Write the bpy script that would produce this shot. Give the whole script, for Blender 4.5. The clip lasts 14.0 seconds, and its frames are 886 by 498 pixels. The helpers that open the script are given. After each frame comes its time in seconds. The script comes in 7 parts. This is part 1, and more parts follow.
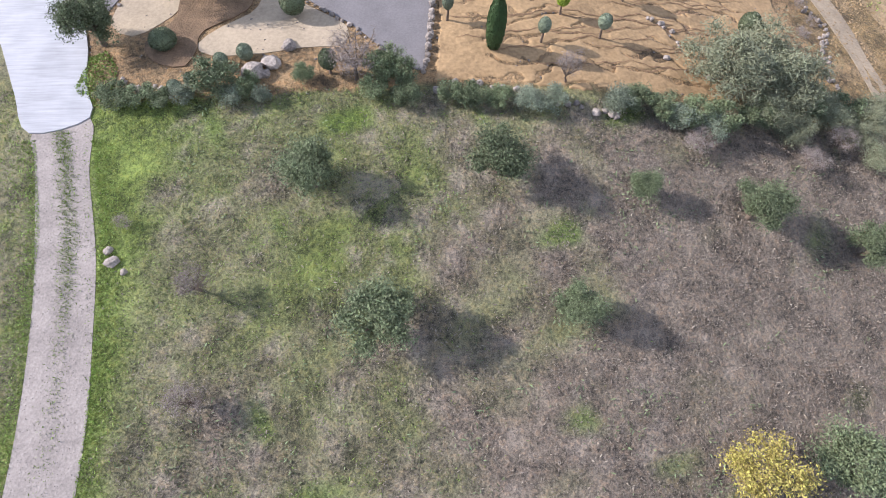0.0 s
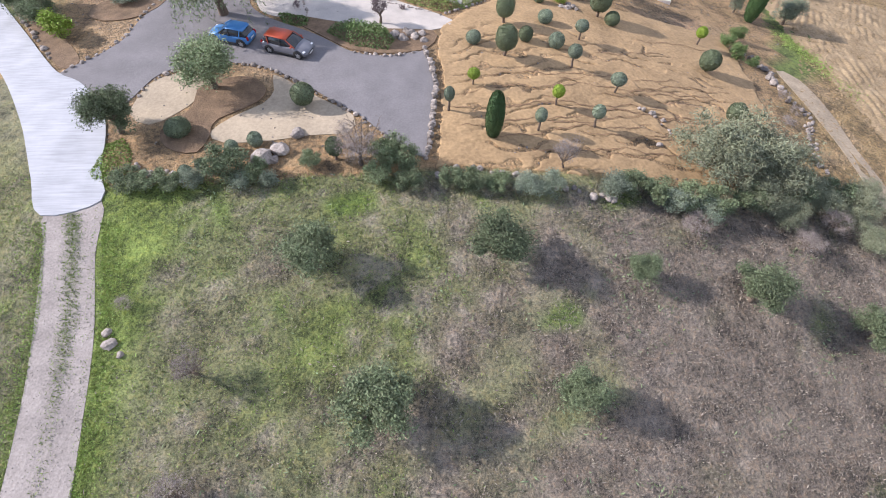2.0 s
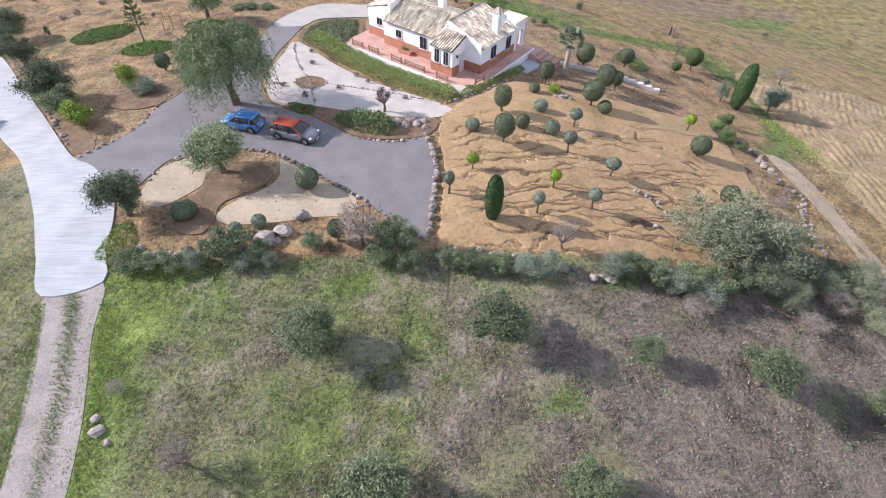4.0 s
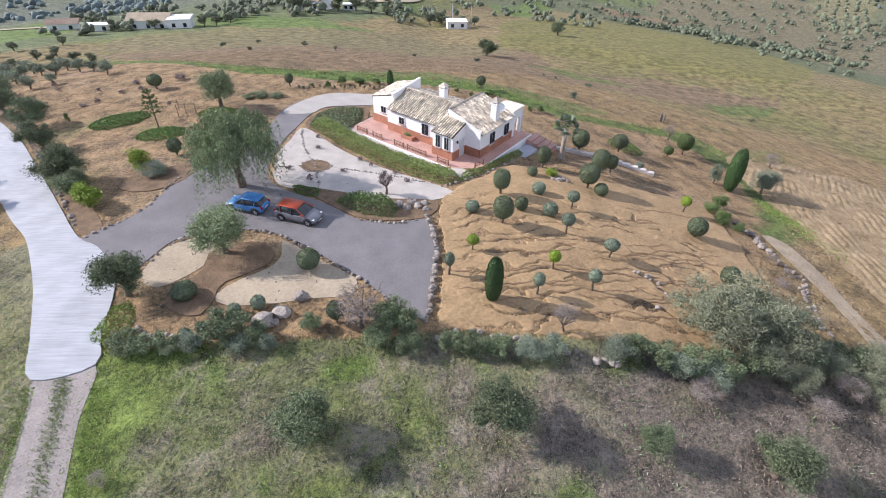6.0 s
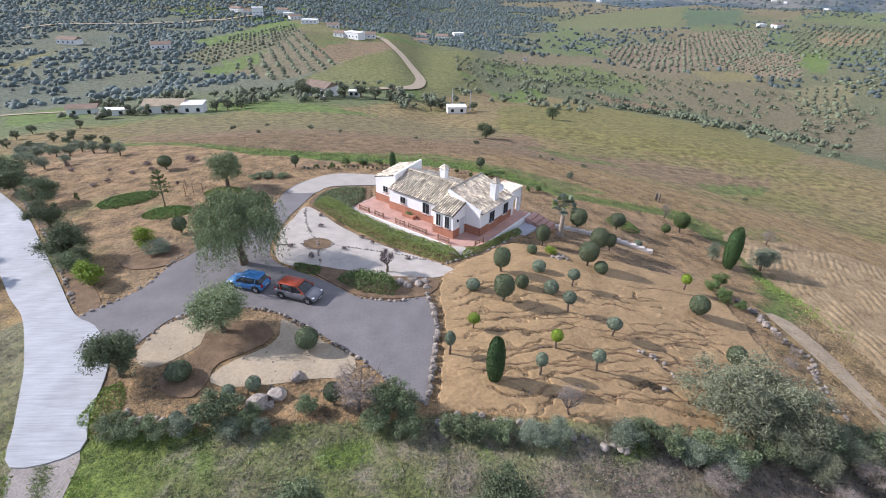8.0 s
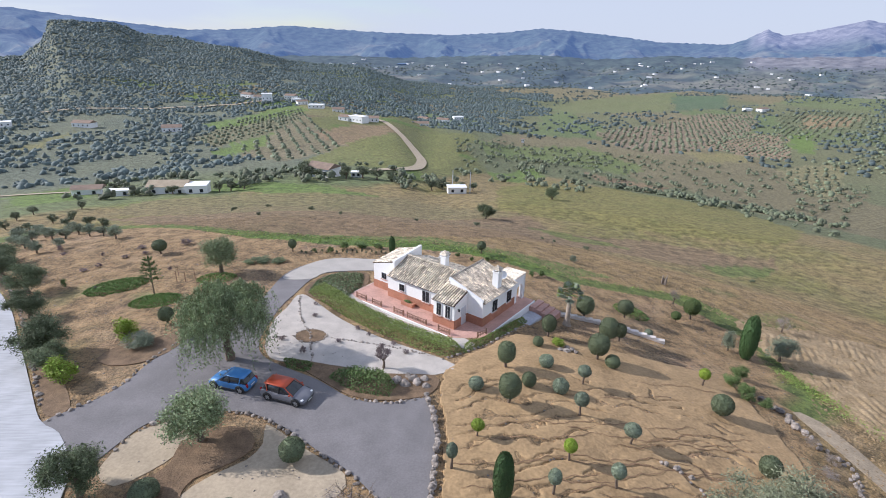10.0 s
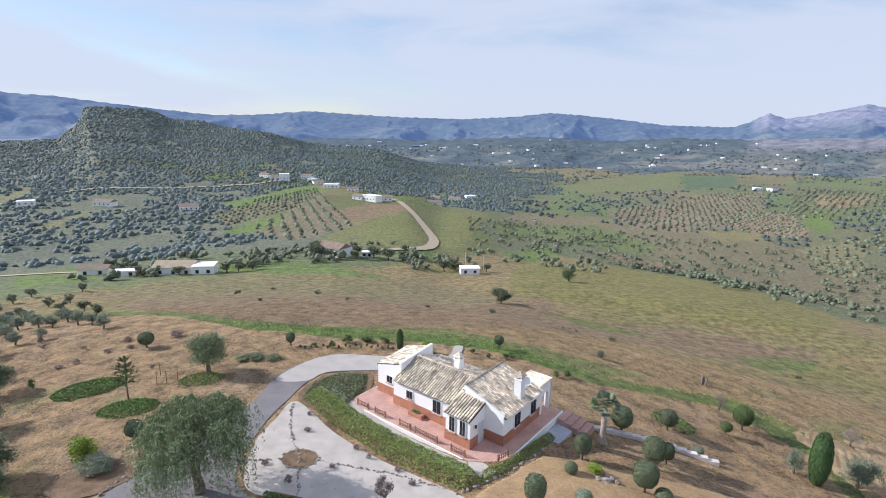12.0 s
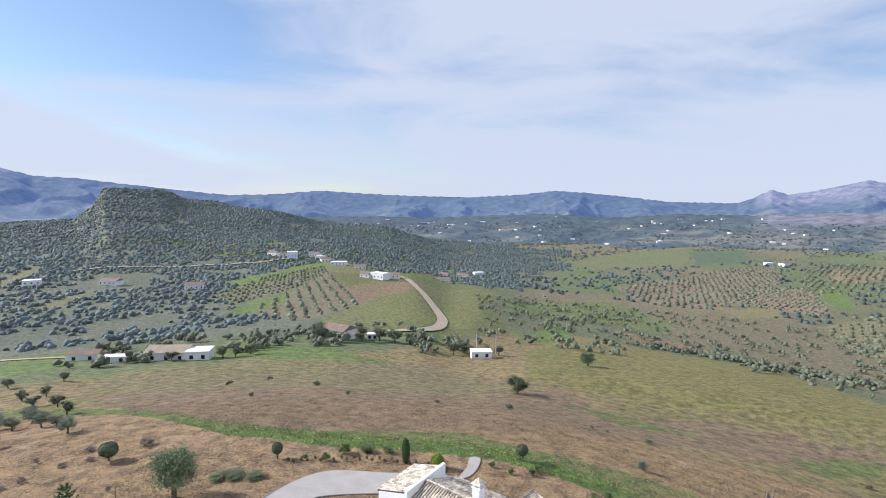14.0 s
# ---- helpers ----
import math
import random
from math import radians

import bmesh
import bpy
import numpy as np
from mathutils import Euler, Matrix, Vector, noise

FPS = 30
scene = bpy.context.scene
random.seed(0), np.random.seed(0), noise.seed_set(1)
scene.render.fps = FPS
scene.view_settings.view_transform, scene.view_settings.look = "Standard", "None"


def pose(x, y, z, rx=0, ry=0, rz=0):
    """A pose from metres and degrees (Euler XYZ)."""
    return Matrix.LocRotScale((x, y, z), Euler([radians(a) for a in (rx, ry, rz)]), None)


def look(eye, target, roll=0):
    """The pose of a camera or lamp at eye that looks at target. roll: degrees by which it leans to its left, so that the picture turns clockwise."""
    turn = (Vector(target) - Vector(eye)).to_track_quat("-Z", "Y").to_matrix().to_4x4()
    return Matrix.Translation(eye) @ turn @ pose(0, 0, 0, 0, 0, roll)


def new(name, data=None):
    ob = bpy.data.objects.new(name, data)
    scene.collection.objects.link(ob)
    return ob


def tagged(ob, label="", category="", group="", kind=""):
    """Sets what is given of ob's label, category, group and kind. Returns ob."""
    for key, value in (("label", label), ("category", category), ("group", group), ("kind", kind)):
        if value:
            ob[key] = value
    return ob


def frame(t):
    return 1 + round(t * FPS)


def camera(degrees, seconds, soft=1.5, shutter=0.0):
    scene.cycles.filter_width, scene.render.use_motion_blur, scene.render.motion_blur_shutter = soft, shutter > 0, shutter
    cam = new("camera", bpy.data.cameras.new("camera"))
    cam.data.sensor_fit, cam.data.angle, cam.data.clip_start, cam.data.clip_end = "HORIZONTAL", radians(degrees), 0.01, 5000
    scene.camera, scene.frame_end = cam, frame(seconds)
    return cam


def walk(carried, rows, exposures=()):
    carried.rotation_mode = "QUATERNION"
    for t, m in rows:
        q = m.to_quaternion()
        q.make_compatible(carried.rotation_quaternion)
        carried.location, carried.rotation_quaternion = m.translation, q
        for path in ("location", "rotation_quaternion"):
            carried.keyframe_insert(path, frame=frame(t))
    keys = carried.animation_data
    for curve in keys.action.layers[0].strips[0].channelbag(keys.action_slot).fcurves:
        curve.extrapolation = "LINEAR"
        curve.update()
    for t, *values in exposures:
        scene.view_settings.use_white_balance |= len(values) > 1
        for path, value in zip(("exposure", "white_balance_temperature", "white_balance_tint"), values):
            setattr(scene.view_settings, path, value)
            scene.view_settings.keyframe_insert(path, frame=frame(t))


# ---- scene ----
cam = camera(81.0, 14.0, 0.95)
PATH = [
    (0, (0.337, -39.75, 25.441), (0.396, -38.83, 23.666), 3.1),
    (0.5, (0.357, -39.603, 25.559), (0.413, -38.624, 23.816), 2.8),
    (1, (0.37, -39.475, 25.613), (0.423, -38.434, 23.906), 2.6),
    (1.5, (0.36, -39.378, 25.701), (0.413, -38.277, 24.032), 2.6),
    (2, (0.397, -39.301, 25.788), (0.448, -38.141, 24.159), 2.3),
    (2.5, (0.374, -39.224, 25.888), (0.425, -38.007, 24.302), 2.3),
    (3, (0.426, -39.144, 25.972), (0.474, -37.872, 24.43), 2.1),
    (5.5, (0.588, -38.692, 26.277), (0.622, -37.162, 24.99), 1.5),
    (6, (0.62, -38.632, 26.357), (0.653, -37.057, 25.126), 1.5),
    (6.5, (0.679, -38.632, 26.407), (0.707, -37.011, 25.236), 1.3),
    (7, (0.631, -38.598, 26.489), (0.66, -36.935, 25.378), 1.3),
    (7.5, (0.588, -38.573, 26.49), (0.618, -36.872, 25.438), 1.4),
    (10, (0.554, -35.435, 26.795), (0.576, -33.574, 26.063), 1.3),
    (10.5, (0.528, -33.897, 26.794), (0.543, -32.01, 26.13), 1.3),
    (11, (0.47, -32.205, 26.781), (0.472, -30.295, 26.186), 1.2),
    (11.5, (0.438, -30.456, 26.777), (0.423, -28.527, 26.253), 1.2),
    (12, (0.371, -28.52, 26.766), (0.341, -26.573, 26.312), 1.1),
    (12.5, (0.222, -26.52, 26.763), (0.179, -24.557, 26.38), 1.0),
    (13, (0.008, -24.366, 26.717), (-0.045, -22.391, 26.406), 0.9),
    (13.5, (-0.221, -22.424, 26.836), (-0.28, -20.439, 26.597), 0.8),
    (14, (-0.378, -20.281, 26.829), (-0.443, -18.289, 26.663), 0.7),
]
EXPOSURES = [(0, 0.46, 6220, 18), (3, 0.46, 6220, 18), (5.5, 0.32, 6180, 17), (7.5, 0.18, 6150, 16), (10, 0.07, 6100, 14), (11.5, 0.13, 6150, 13), (14, 0.12, 6150, 14)]
walk(cam, [(t, look(eye, aim, roll)) for t, eye, aim, roll in PATH], EXPOSURES)

# ---- light ----
world = bpy.data.worlds.new("sky")
scene.world = world
world.use_nodes = True
wn, wl = world.node_tree.nodes, world.node_tree.links
background = wn["Background"]
sky = wn.new("ShaderNodeTexSky")
sky.sky_type, sky.sun_disc = "NISHITA", False
sky.sun_elevation, sky.sun_rotation = radians(31), radians(280)
sky.air_density, sky.dust_density, sky.ozone_density = 1.0, 0.4, 2.0
coord = wn.new("ShaderNodeTexCoord")
squash = wn.new("ShaderNodeMapping")
squash.inputs["Scale"].default_value = (1.0, 1.5, 5.0)
squash.inputs["Rotation"].default_value = (0.0, radians(9), 0.0)
squash.inputs["Location"].default_value = (0.35, 0.0, 0.1)
wl.new(coord.outputs["Generated"], squash.inputs["Vector"])
cloud = wn.new("ShaderNodeTexNoise")
cloud.inputs["Scale"].default_value, cloud.inputs["Detail"].default_value, cloud.inputs["Roughness"].default_value = 1.5, 9.0, 0.52
cloud.inputs["Distortion"].default_value = 0.5
wl.new(squash.outputs["Vector"], cloud.inputs["Vector"])
split = wn.new("ShaderNodeSeparateXYZ")
wl.new(coord.outputs["Generated"], split.inputs["Vector"])
# thin cirrus, thicker towards the east and over the horizon
east, low = wn.new("ShaderNodeMapRange"), wn.new("ShaderNodeMapRange")
east.inputs["From Min"].default_value, east.inputs["From Max"].default_value = -0.45, 0.35
east.inputs["To Min"].default_value, east.inputs["To Max"].default_value = -0.06, 0.18
low.inputs["From Min"].default_value, low.inputs["From Max"].default_value = 0.02, 0.20
low.inputs["To Min"].default_value, low.inputs["To Max"].default_value = 0.16, 0.0
wl.new(split.outputs["X"], east.inputs["Value"]), wl.new(split.outputs["Z"], low.inputs["Value"])
more, thick = wn.new("ShaderNodeMath"), wn.new("ShaderNodeMath")
wl.new(east.outputs["Result"], more.inputs[0]), wl.new(low.outputs["Result"], more.inputs[1])
wl.new(more.outputs[0], thick.inputs[0]), wl.new(cloud.outputs["Fac"], thick.inputs[1])
veil = wn.new("ShaderNodeMapRange")
veil.interpolation_type = "SMOOTHSTEP"
veil.inputs["From Min"].default_value, veil.inputs["From Max"].default_value = 0.39, 0.66
veil.inputs["To Min"].default_value, veil.inputs["To Max"].default_value = 0.22, 0.95
wl.new(thick.outputs[0], veil.inputs["Value"])
clear = wn.new("ShaderNodeHueSaturation")
clear.inputs["Saturation"].default_value, clear.inputs["Value"].default_value = 1.2, 1.8
wl.new(sky.outputs["Color"], clear.inputs["Color"])
whiten = wn.new("ShaderNodeMix")
whiten.data_type = "RGBA"
whiten.inputs["B"].default_value = (8.3, 9.1, 10.6, 1)
wl.new(veil.outputs["Result"], whiten.inputs["Factor"])
wl.new(clear.outputs["Color"], whiten.inputs["A"])
wl.new(whiten.outputs["Result"], background.inputs["Color"])
background.inputs["Strength"].default_value = 0.073

sun = new("sun", bpy.data.lights.new("sun", "SUN"))
sun.data.energy, sun.data.angle, sun.data.color = 4.75, radians(0.6), (1.0, 0.95, 0.87)
sun.matrix_world = look((0, 0, 0), (0.84, -0.15, -0.51))


# ---- materials ----
def shader(name, rough=0.9, metal=0.0):
    m = bpy.data.materials.new(name)
    m.use_nodes = True
    b = m.node_tree.nodes["Principled BSDF"]
    b.inputs["Roughness"].default_value, b.inputs["Metallic"].default_value = rough, metal
    return m, m.node_tree.nodes, m.node_tree.links, b


def surface(name, base, vary=0.35, fine=8.0, coarse=0.7, rough=0.9, bump=0.3, depth=0.05, metal=0.0, tint=None, per_object=0.0):
    """A mottled surface: grain at two scales, a little relief, and a shift from piece to piece."""
    m, n, l, b = shader(name, rough, metal)
    place = n.new("ShaderNodeTexCoord")
    big, small = n.new("ShaderNodeTexNoise"), n.new("ShaderNodeTexNoise")
    big.inputs["Scale"].default_value, small.inputs["Scale"].default_value = coarse, fine
    small.inputs["Detail"].default_value, big.inputs["Detail"].default_value = 5, 4
    geo = n.new("ShaderNodeNewGeometry")
    for t in (big, small):
        l.new(geo.outputs["Position"], t.inputs["Vector"])
    add = n.new("ShaderNodeMath")
    l.new(big.outputs["Fac"], add.inputs[0]), l.new(small.outputs["Fac"], add.inputs[1])
    ramp = n.new("ShaderNodeMapRange")
    ramp.inputs["From Min"].default_value, ramp.inputs["From Max"].default_value = 0.65, 1.35
    l.new(add.outputs[0], ramp.inputs["Value"])
    mix = n.new("ShaderNodeMix")
    mix.data_type = "RGBA"
    dark = [c * (1 - vary) for c in base]
    light = [min(1, c * (1 + vary)) for c in (tint or base)]
    mix.inputs["A"].default_value, mix.inputs["B"].default_value = (*dark, 1), (*light, 1)
    l.new(ramp.outputs["Result"], mix.inputs["Factor"])
    out = mix.outputs["Result"]
    if per_object:
        info, hsv, span = n.new("ShaderNodeObjectInfo"), n.new("ShaderNodeHueSaturation"), n.new("ShaderNodeMapRange")
        span.inputs["To Min"].default_value, span.inputs["To Max"].default_value = 1 - per_object, 1 + per_object
        l.new(info.outputs["Random"], span.inputs["Value"])
        l.new(span.outputs["Result"], hsv.inputs["Value"])
        l.new(out, hsv.inputs["Color"])
        out = hsv.outputs["Color"]
    l.new(out, b.inputs["Base Color"])
    if bump:
        relief = n.new("ShaderNodeBump")
        relief.inputs["Strength"].default_value, relief.inputs["Distance"].default_value = bump, depth
        l.new(small.outputs["Fac"], relief.inputs["Height"])
        l.new(relief.outputs["Normal"], b.inputs["Normal"])
    return m


def leafage(name, base, vary=0.45, hue=0.02):
    """Leaves: each leaf takes its own shade, each plant a slight shift."""
    m, n, l, b = shader(name, 0.75)
    geo, info = n.new("ShaderNodeNewGeometry"), n.new("ShaderNodeObjectInfo")
    hsv = n.new("ShaderNodeHueSaturation")
    hsv.inputs["Color"].default_value = (*base, 1)
    val, shift, mul = n.new("ShaderNodeMapRange"), n.new("ShaderNodeMapRange"), n.new("ShaderNodeMath")
    val.inputs["To Min"].default_value, val.inputs["To Max"].default_value = 1 - vary, 1 + vary
    shift.inputs["To Min"].default_value, shift.inputs["To Max"].default_value = 0.8, 1.2
    mul.operation = "MULTIPLY"
    l.new(geo.outputs["Random Per Island"], val.inputs["Value"])
    l.new(info.outputs["Random"], shift.inputs["Value"])
    l.new(val.outputs["Result"], mul.inputs[0]), l.new(shift.outputs["Result"], mul.inputs[1])
    l.new(mul.outputs[0], hsv.inputs["Value"])
    tilt = n.new("ShaderNodeMapRange")
    tilt.inputs["To Min"].default_value, tilt.inputs["To Max"].default_value = 0.5 - hue, 0.5 + hue
    l.new(geo.outputs["Random Per Island"], tilt.inputs["Value"])
    l.new(tilt.outputs["Result"], hsv.inputs["Hue"])
    l.new(hsv.outputs["Color"], b.inputs["Base Color"])
    return m


def ground_paint():
    """The ground sheet: each zone's own soil or grass colour, haze-tinted far out, with tufts, clods and relief."""
    m, n, l, b = shader("ground_cover", 0.95)
    col = n.new("ShaderNodeVertexColor")
    col.layer_name = "soil"
    geo = n.new("ShaderNodeNewGeometry")
    t = [n.new("ShaderNodeTexNoise") for _ in range(3)]
    for tex, s, d in zip(t, (0.5, 3.2, 13.0), (4, 8, 6)):
        tex.inputs["Scale"].default_value, tex.inputs["Detail"].default_value, tex.inputs["Roughness"].default_value = s, d, 0.65
        l.new(geo.outputs["Position"], tex.inputs["Vector"])
    a1, a2 = n.new("ShaderNodeMath"), n.new("ShaderNodeMath")
    l.new(t[0].outputs["Fac"], a1.inputs[0]), l.new(t[1].outputs["Fac"], a1.inputs[1])
    l.new(a1.outputs[0], a2.inputs[0]), l.new(t[2].outputs["Fac"], a2.inputs[1])
    span = n.new("ShaderNodeMapRange")
    span.inputs["From Min"].default_value, span.inputs["From Max"].default_value = 1.25, 1.76
    span.inputs["To Min"].default_value, span.inputs["To Max"].default_value = 0.32, 1.72
    l.new(a2.outputs[0], span.inputs["Value"])
    hsv = n.new("ShaderNodeHueSaturation")
    l.new(col.outputs["Color"], hsv.inputs["Color"]), l.new(span.outputs["Result"], hsv.inputs["Value"])
    # bare earth shows between the tufts
    earth, bare = n.new("ShaderNodeMix"), n.new("ShaderNodeMapRange")
    earth.data_type, earth.blend_type = "RGBA", "MULTIPLY"
    bare.inputs["From Min"].default_value, bare.inputs["From Max"].default_value = 0.50, 0.60
    bare.inputs["To Max"].default_value = 0.55
    l.new(t[1].outputs["Fac"], bare.inputs["Value"])
    l.new(bare.outputs["Result"], earth.inputs["Factor"])
    l.new(hsv.outputs["Color"], earth.inputs["A"])
    earth.inputs["B"].default_value = (1.0, 0.84, 0.70, 1)
    l.new(earth.outputs["Result"], b.inputs["Base Color"])
    relief = n.new("ShaderNodeBump")
    relief.inputs["Strength"].default_value, relief.inputs["Distance"].default_value = 1.0, 0.45
    l.new(t[1].outputs["Fac"], relief.inputs["Height"])
    l.new(relief.outputs["Normal"], b.inputs["Normal"])
    return m


def far_paint(name, haze_glow):
    """Distant slopes; a blue emission stands in for kilometres of hazy air."""
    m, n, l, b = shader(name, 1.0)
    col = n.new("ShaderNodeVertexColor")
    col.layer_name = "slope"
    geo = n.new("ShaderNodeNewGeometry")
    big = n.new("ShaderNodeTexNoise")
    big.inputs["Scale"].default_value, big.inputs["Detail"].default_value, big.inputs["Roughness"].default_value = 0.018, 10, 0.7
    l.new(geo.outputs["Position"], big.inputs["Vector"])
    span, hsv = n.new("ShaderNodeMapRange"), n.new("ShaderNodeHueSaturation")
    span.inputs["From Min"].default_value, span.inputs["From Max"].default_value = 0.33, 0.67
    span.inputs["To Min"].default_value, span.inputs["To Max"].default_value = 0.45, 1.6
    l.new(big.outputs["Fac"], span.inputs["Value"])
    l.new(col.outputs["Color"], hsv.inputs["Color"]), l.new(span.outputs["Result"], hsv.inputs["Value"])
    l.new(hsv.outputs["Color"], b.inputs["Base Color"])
    # air haze painted as an even blue glow over the slopes
    b.inputs["Emission Color"].default_value, b.inputs["Emission Strength"].default_value = (0.10, 0.195, 0.50, 1), haze_glow
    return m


GROUND = ground_paint()
FAR = far_paint("far_slopes_hazed", 0.48)
FOOTHILL = far_paint("foothill_slopes_hazed", 0.17)
ASPHALT = surface("gravel_asphalt", (0.195, 0.182, 0.185), 0.22, 9.0, 0.5, 0.95, 0.5, 0.03)


def brushed(name, base):
    """Concrete dragged crosswise with a stiff broom, patched and stained."""
    m, n, l, b = shader(name, 0.85)
    geo, stretch = n.new("ShaderNodeNewGeometry"), n.new("ShaderNodeMapping")
    stretch.inputs["Scale"].default_value = (0.5, 8.0, 1.0)
    stretch.inputs["Rotation"].default_value = (0, 0, radians(-12))
    l.new(geo.outputs["Position"], stretch.inputs["Vector"])
    streak, patch = n.new("ShaderNodeTexNoise"), n.new("ShaderNodeTexNoise")
    streak.inputs["Scale"].default_value, streak.inputs["Detail"].default_value = 1.0, 6
    patch.inputs["Scale"].default_value, patch.inputs["Detail"].default_value = 0.45, 6
    l.new(stretch.outputs["Vector"], streak.inputs["Vector"]), l.new(geo.outputs["Position"], patch.inputs["Vector"])
    add, span, hsv = n.new("ShaderNodeMath"), n.new("ShaderNodeMapRange"), n.new("ShaderNodeHueSaturation")
    l.new(streak.outputs["Fac"], add.inputs[0]), l.new(patch.outputs["Fac"], add.inputs[1])
    span.inputs["From Min"].default_value, span.inputs["From Max"].default_value = 0.7, 1.3
    span.inputs["To Min"].default_value, span.inputs["To Max"].default_value = 0.78, 1.16
    l.new(add.outputs[0], span.inputs["Value"])
    hsv.inputs["Color"].default_value = (*base, 1)
    l.new(span.outputs["Result"], hsv.inputs["Value"])
    l.new(hsv.outputs["Color"], b.inputs["Base Color"])
    relief = n.new("ShaderNodeBump")
    relief.inputs["Strength"].default_value, relief.inputs["Distance"].default_value = 0.6, 0.06
    l.new(streak.outputs["Fac"], relief.inputs["Height"])
    l.new(relief.outputs["Normal"], b.inputs["Normal"])
    return m


LANE = brushed("brushed_concrete", (0.43, 0.435, 0.46))
CONCRETE = surface("pale_concrete", (0.42, 0.43, 0.48), 0.2, 3.0, 0.5, 0.85, 0.8, 0.05)
DIRT = surface("track_dirt", (0.33, 0.29, 0.265), 0.3, 7.0, 0.6, 0.95, 0.6, 0.05)
GRAVEL = surface("white_gravel", (0.50, 0.45, 0.405), 0.2, 14.0, 0.8, 0.95, 0.8, 0.04)
SOIL = surface("ochre_soil", (0.375, 0.25, 0.13), 0.3, 4.0, 0.5, 0.95, 0.7, 0.06)
PLOUGH = surface("ploughed_earth", (0.33, 0.22, 0.105), 0.45, 5.0, 0.5, 0.95, 1.0, 0.12, tint=(0.32, 0.235, 0.14))
PATHDIRT = surface("worn_path", (0.36, 0.285, 0.20), 0.35, 5.0, 0.6, 0.95, 0.6, 0.05)
SAND = surface("pale_sand", (0.42, 0.34, 0.245), 0.22, 5.0, 0.5, 0.95, 0.5, 0.04)
MULCH = surface("brown_mulch", (0.19, 0.125, 0.075), 0.5, 9.0, 1.2, 0.95, 1.0, 0.08)
STONE = surface("field_stone", (0.29, 0.25, 0.22), 0.5, 6.0, 1.5, 0.9, 0.8, 0.05, per_object=0.3)
WHITE = surface("white_render", (0.87, 0.87, 0.87), 0.05, 6.0, 0.5, 0.85, 0.15, 0.01)
BRICK = surface("terracotta_brick", (0.42, 0.19, 0.12), 0.25, 7.0, 0.8, 0.85, 0.3, 0.02)
TERRACE = surface("terracotta_paving", (0.52, 0.31, 0.255), 0.25, 5.0, 0.7, 0.8, 0.3, 0.02)
TILE = surface("roof_tile_clay", (0.54, 0.43, 0.34), 0.5, 5.0, 0.9, 0.85, 0.3, 0.02, tint=(0.68, 0.59, 0.47), per_object=0.4)
BARK = surface("bark", (0.16, 0.12, 0.09), 0.4, 10.0, 2.0, 0.95, 0.6, 0.03)
# dark soil tone painted for the shade deep in the gullies
GULLY_SHADE = surface("gully_shade_soil", (0.24, 0.15, 0.085), 0.35, 9.0, 1.5, 0.95, 0.6, 0.04)
WOOD = surface("brown_wood", (0.30, 0.17, 0.12), 0.35, 12.0, 2.0, 0.7, 0.3, 0.01)
IRON = surface("dark_iron", (0.05, 0.05, 0.055), 0.2, 12.0, 2.0, 0.5, 0.0)
OLIVE = leafage("olive_leaf", (0.135, 0.165, 0.085), 0.5)
GREYLEAF = leafage("grey_leaf", (0.21, 0.245, 0.17))
DARKLEAF = leafage("clipped_leaf", (0.13, 0.155, 0.085))
GREEN = leafage("green_leaf", (0.13, 0.185, 0.06))
LIME = leafage("lime_leaf", (0.24, 0.32, 0.04))
YELLOW = leafage("yellow_leaf", (0.36, 0.30, 0.08))
CYPRESS = leafage("cypress_leaf", (0.06, 0.11, 0.035))
PEPPER = leafage("pepper_leaf", (0.235, 0.285, 0.145))
HEDGE = leafage("hedge_leaf", (0.23, 0.28, 0.085))
TWIG = leafage("bare_twig", (0.27, 0.225, 0.20), 0.3)
PURPLE = leafage("purple_leaf", (0.17, 0.125, 0.13), 0.3)
CARPET = leafage("carpet_leaf", (0.17, 0.26, 0.07))
GRASS = leafage("grass_blade", (0.23, 0.31, 0.07), 0.4, 0.02)
STRAW = leafage("dry_stalk", (0.27, 0.225, 0.185), 0.5)
WEED = leafage("wild_leaf", (0.16, 0.195, 0.10), 0.5, 0.03)
WILDGREY = leafage("broom_leaf", (0.235, 0.25, 0.155), 0.35)
# leaf green with a bluish cast painted in for air haze
FARTREE = leafage("far_crown_hazed", (0.09, 0.12, 0.115), 0.35)
FAROLIVE = leafage("far_olive_crown", (0.145, 0.165, 0.10), 0.4)


# ---- building blocks ----
def mesh(name, verts, faces, material, flat=True):
    me = bpy.data.meshes.new(name)
    me.from_pydata([tuple(v) for v in np.asarray(verts, float).tolist()], [], faces if isinstance(faces, list) else faces.tolist())
    me.materials.append(material)
    if not flat:
        me.polygons.foreach_set("use_smooth", [True] * len(me.polygons))
    return me


def from_bm(name, bm, material, flat=True):
    me = bpy.data.meshes.new(name)
    bm.to_mesh(me)
    bm.free()
    me.materials.append(material)
    if not flat:
        me.polygons.foreach_set("use_smooth", [True] * len(me.polygons))
    return me


def part(name, data, parent, label="", at=None, scale=None, turn=0.0):
    ob = new(name, data)
    ob.parent = parent
    ob.matrix_basis = Matrix.LocRotScale(at or (0, 0, 0), Euler((0, 0, turn)), scale or (1, 1, 1))
    if label:
        ob["label"] = label
    return ob


def thing(name, x, y, z, label, category, group="", turn=0.0):
    ob = new(name)
    ob.empty_display_size = 0.1
    ob.matrix_basis = Matrix.LocRotScale((x, y, z), Euler((0, 0, turn)), None)
    return tagged(ob, label, category, group)


def ground_z(x, y):
    return float(land(np.array([x]), np.array([y]))[0])


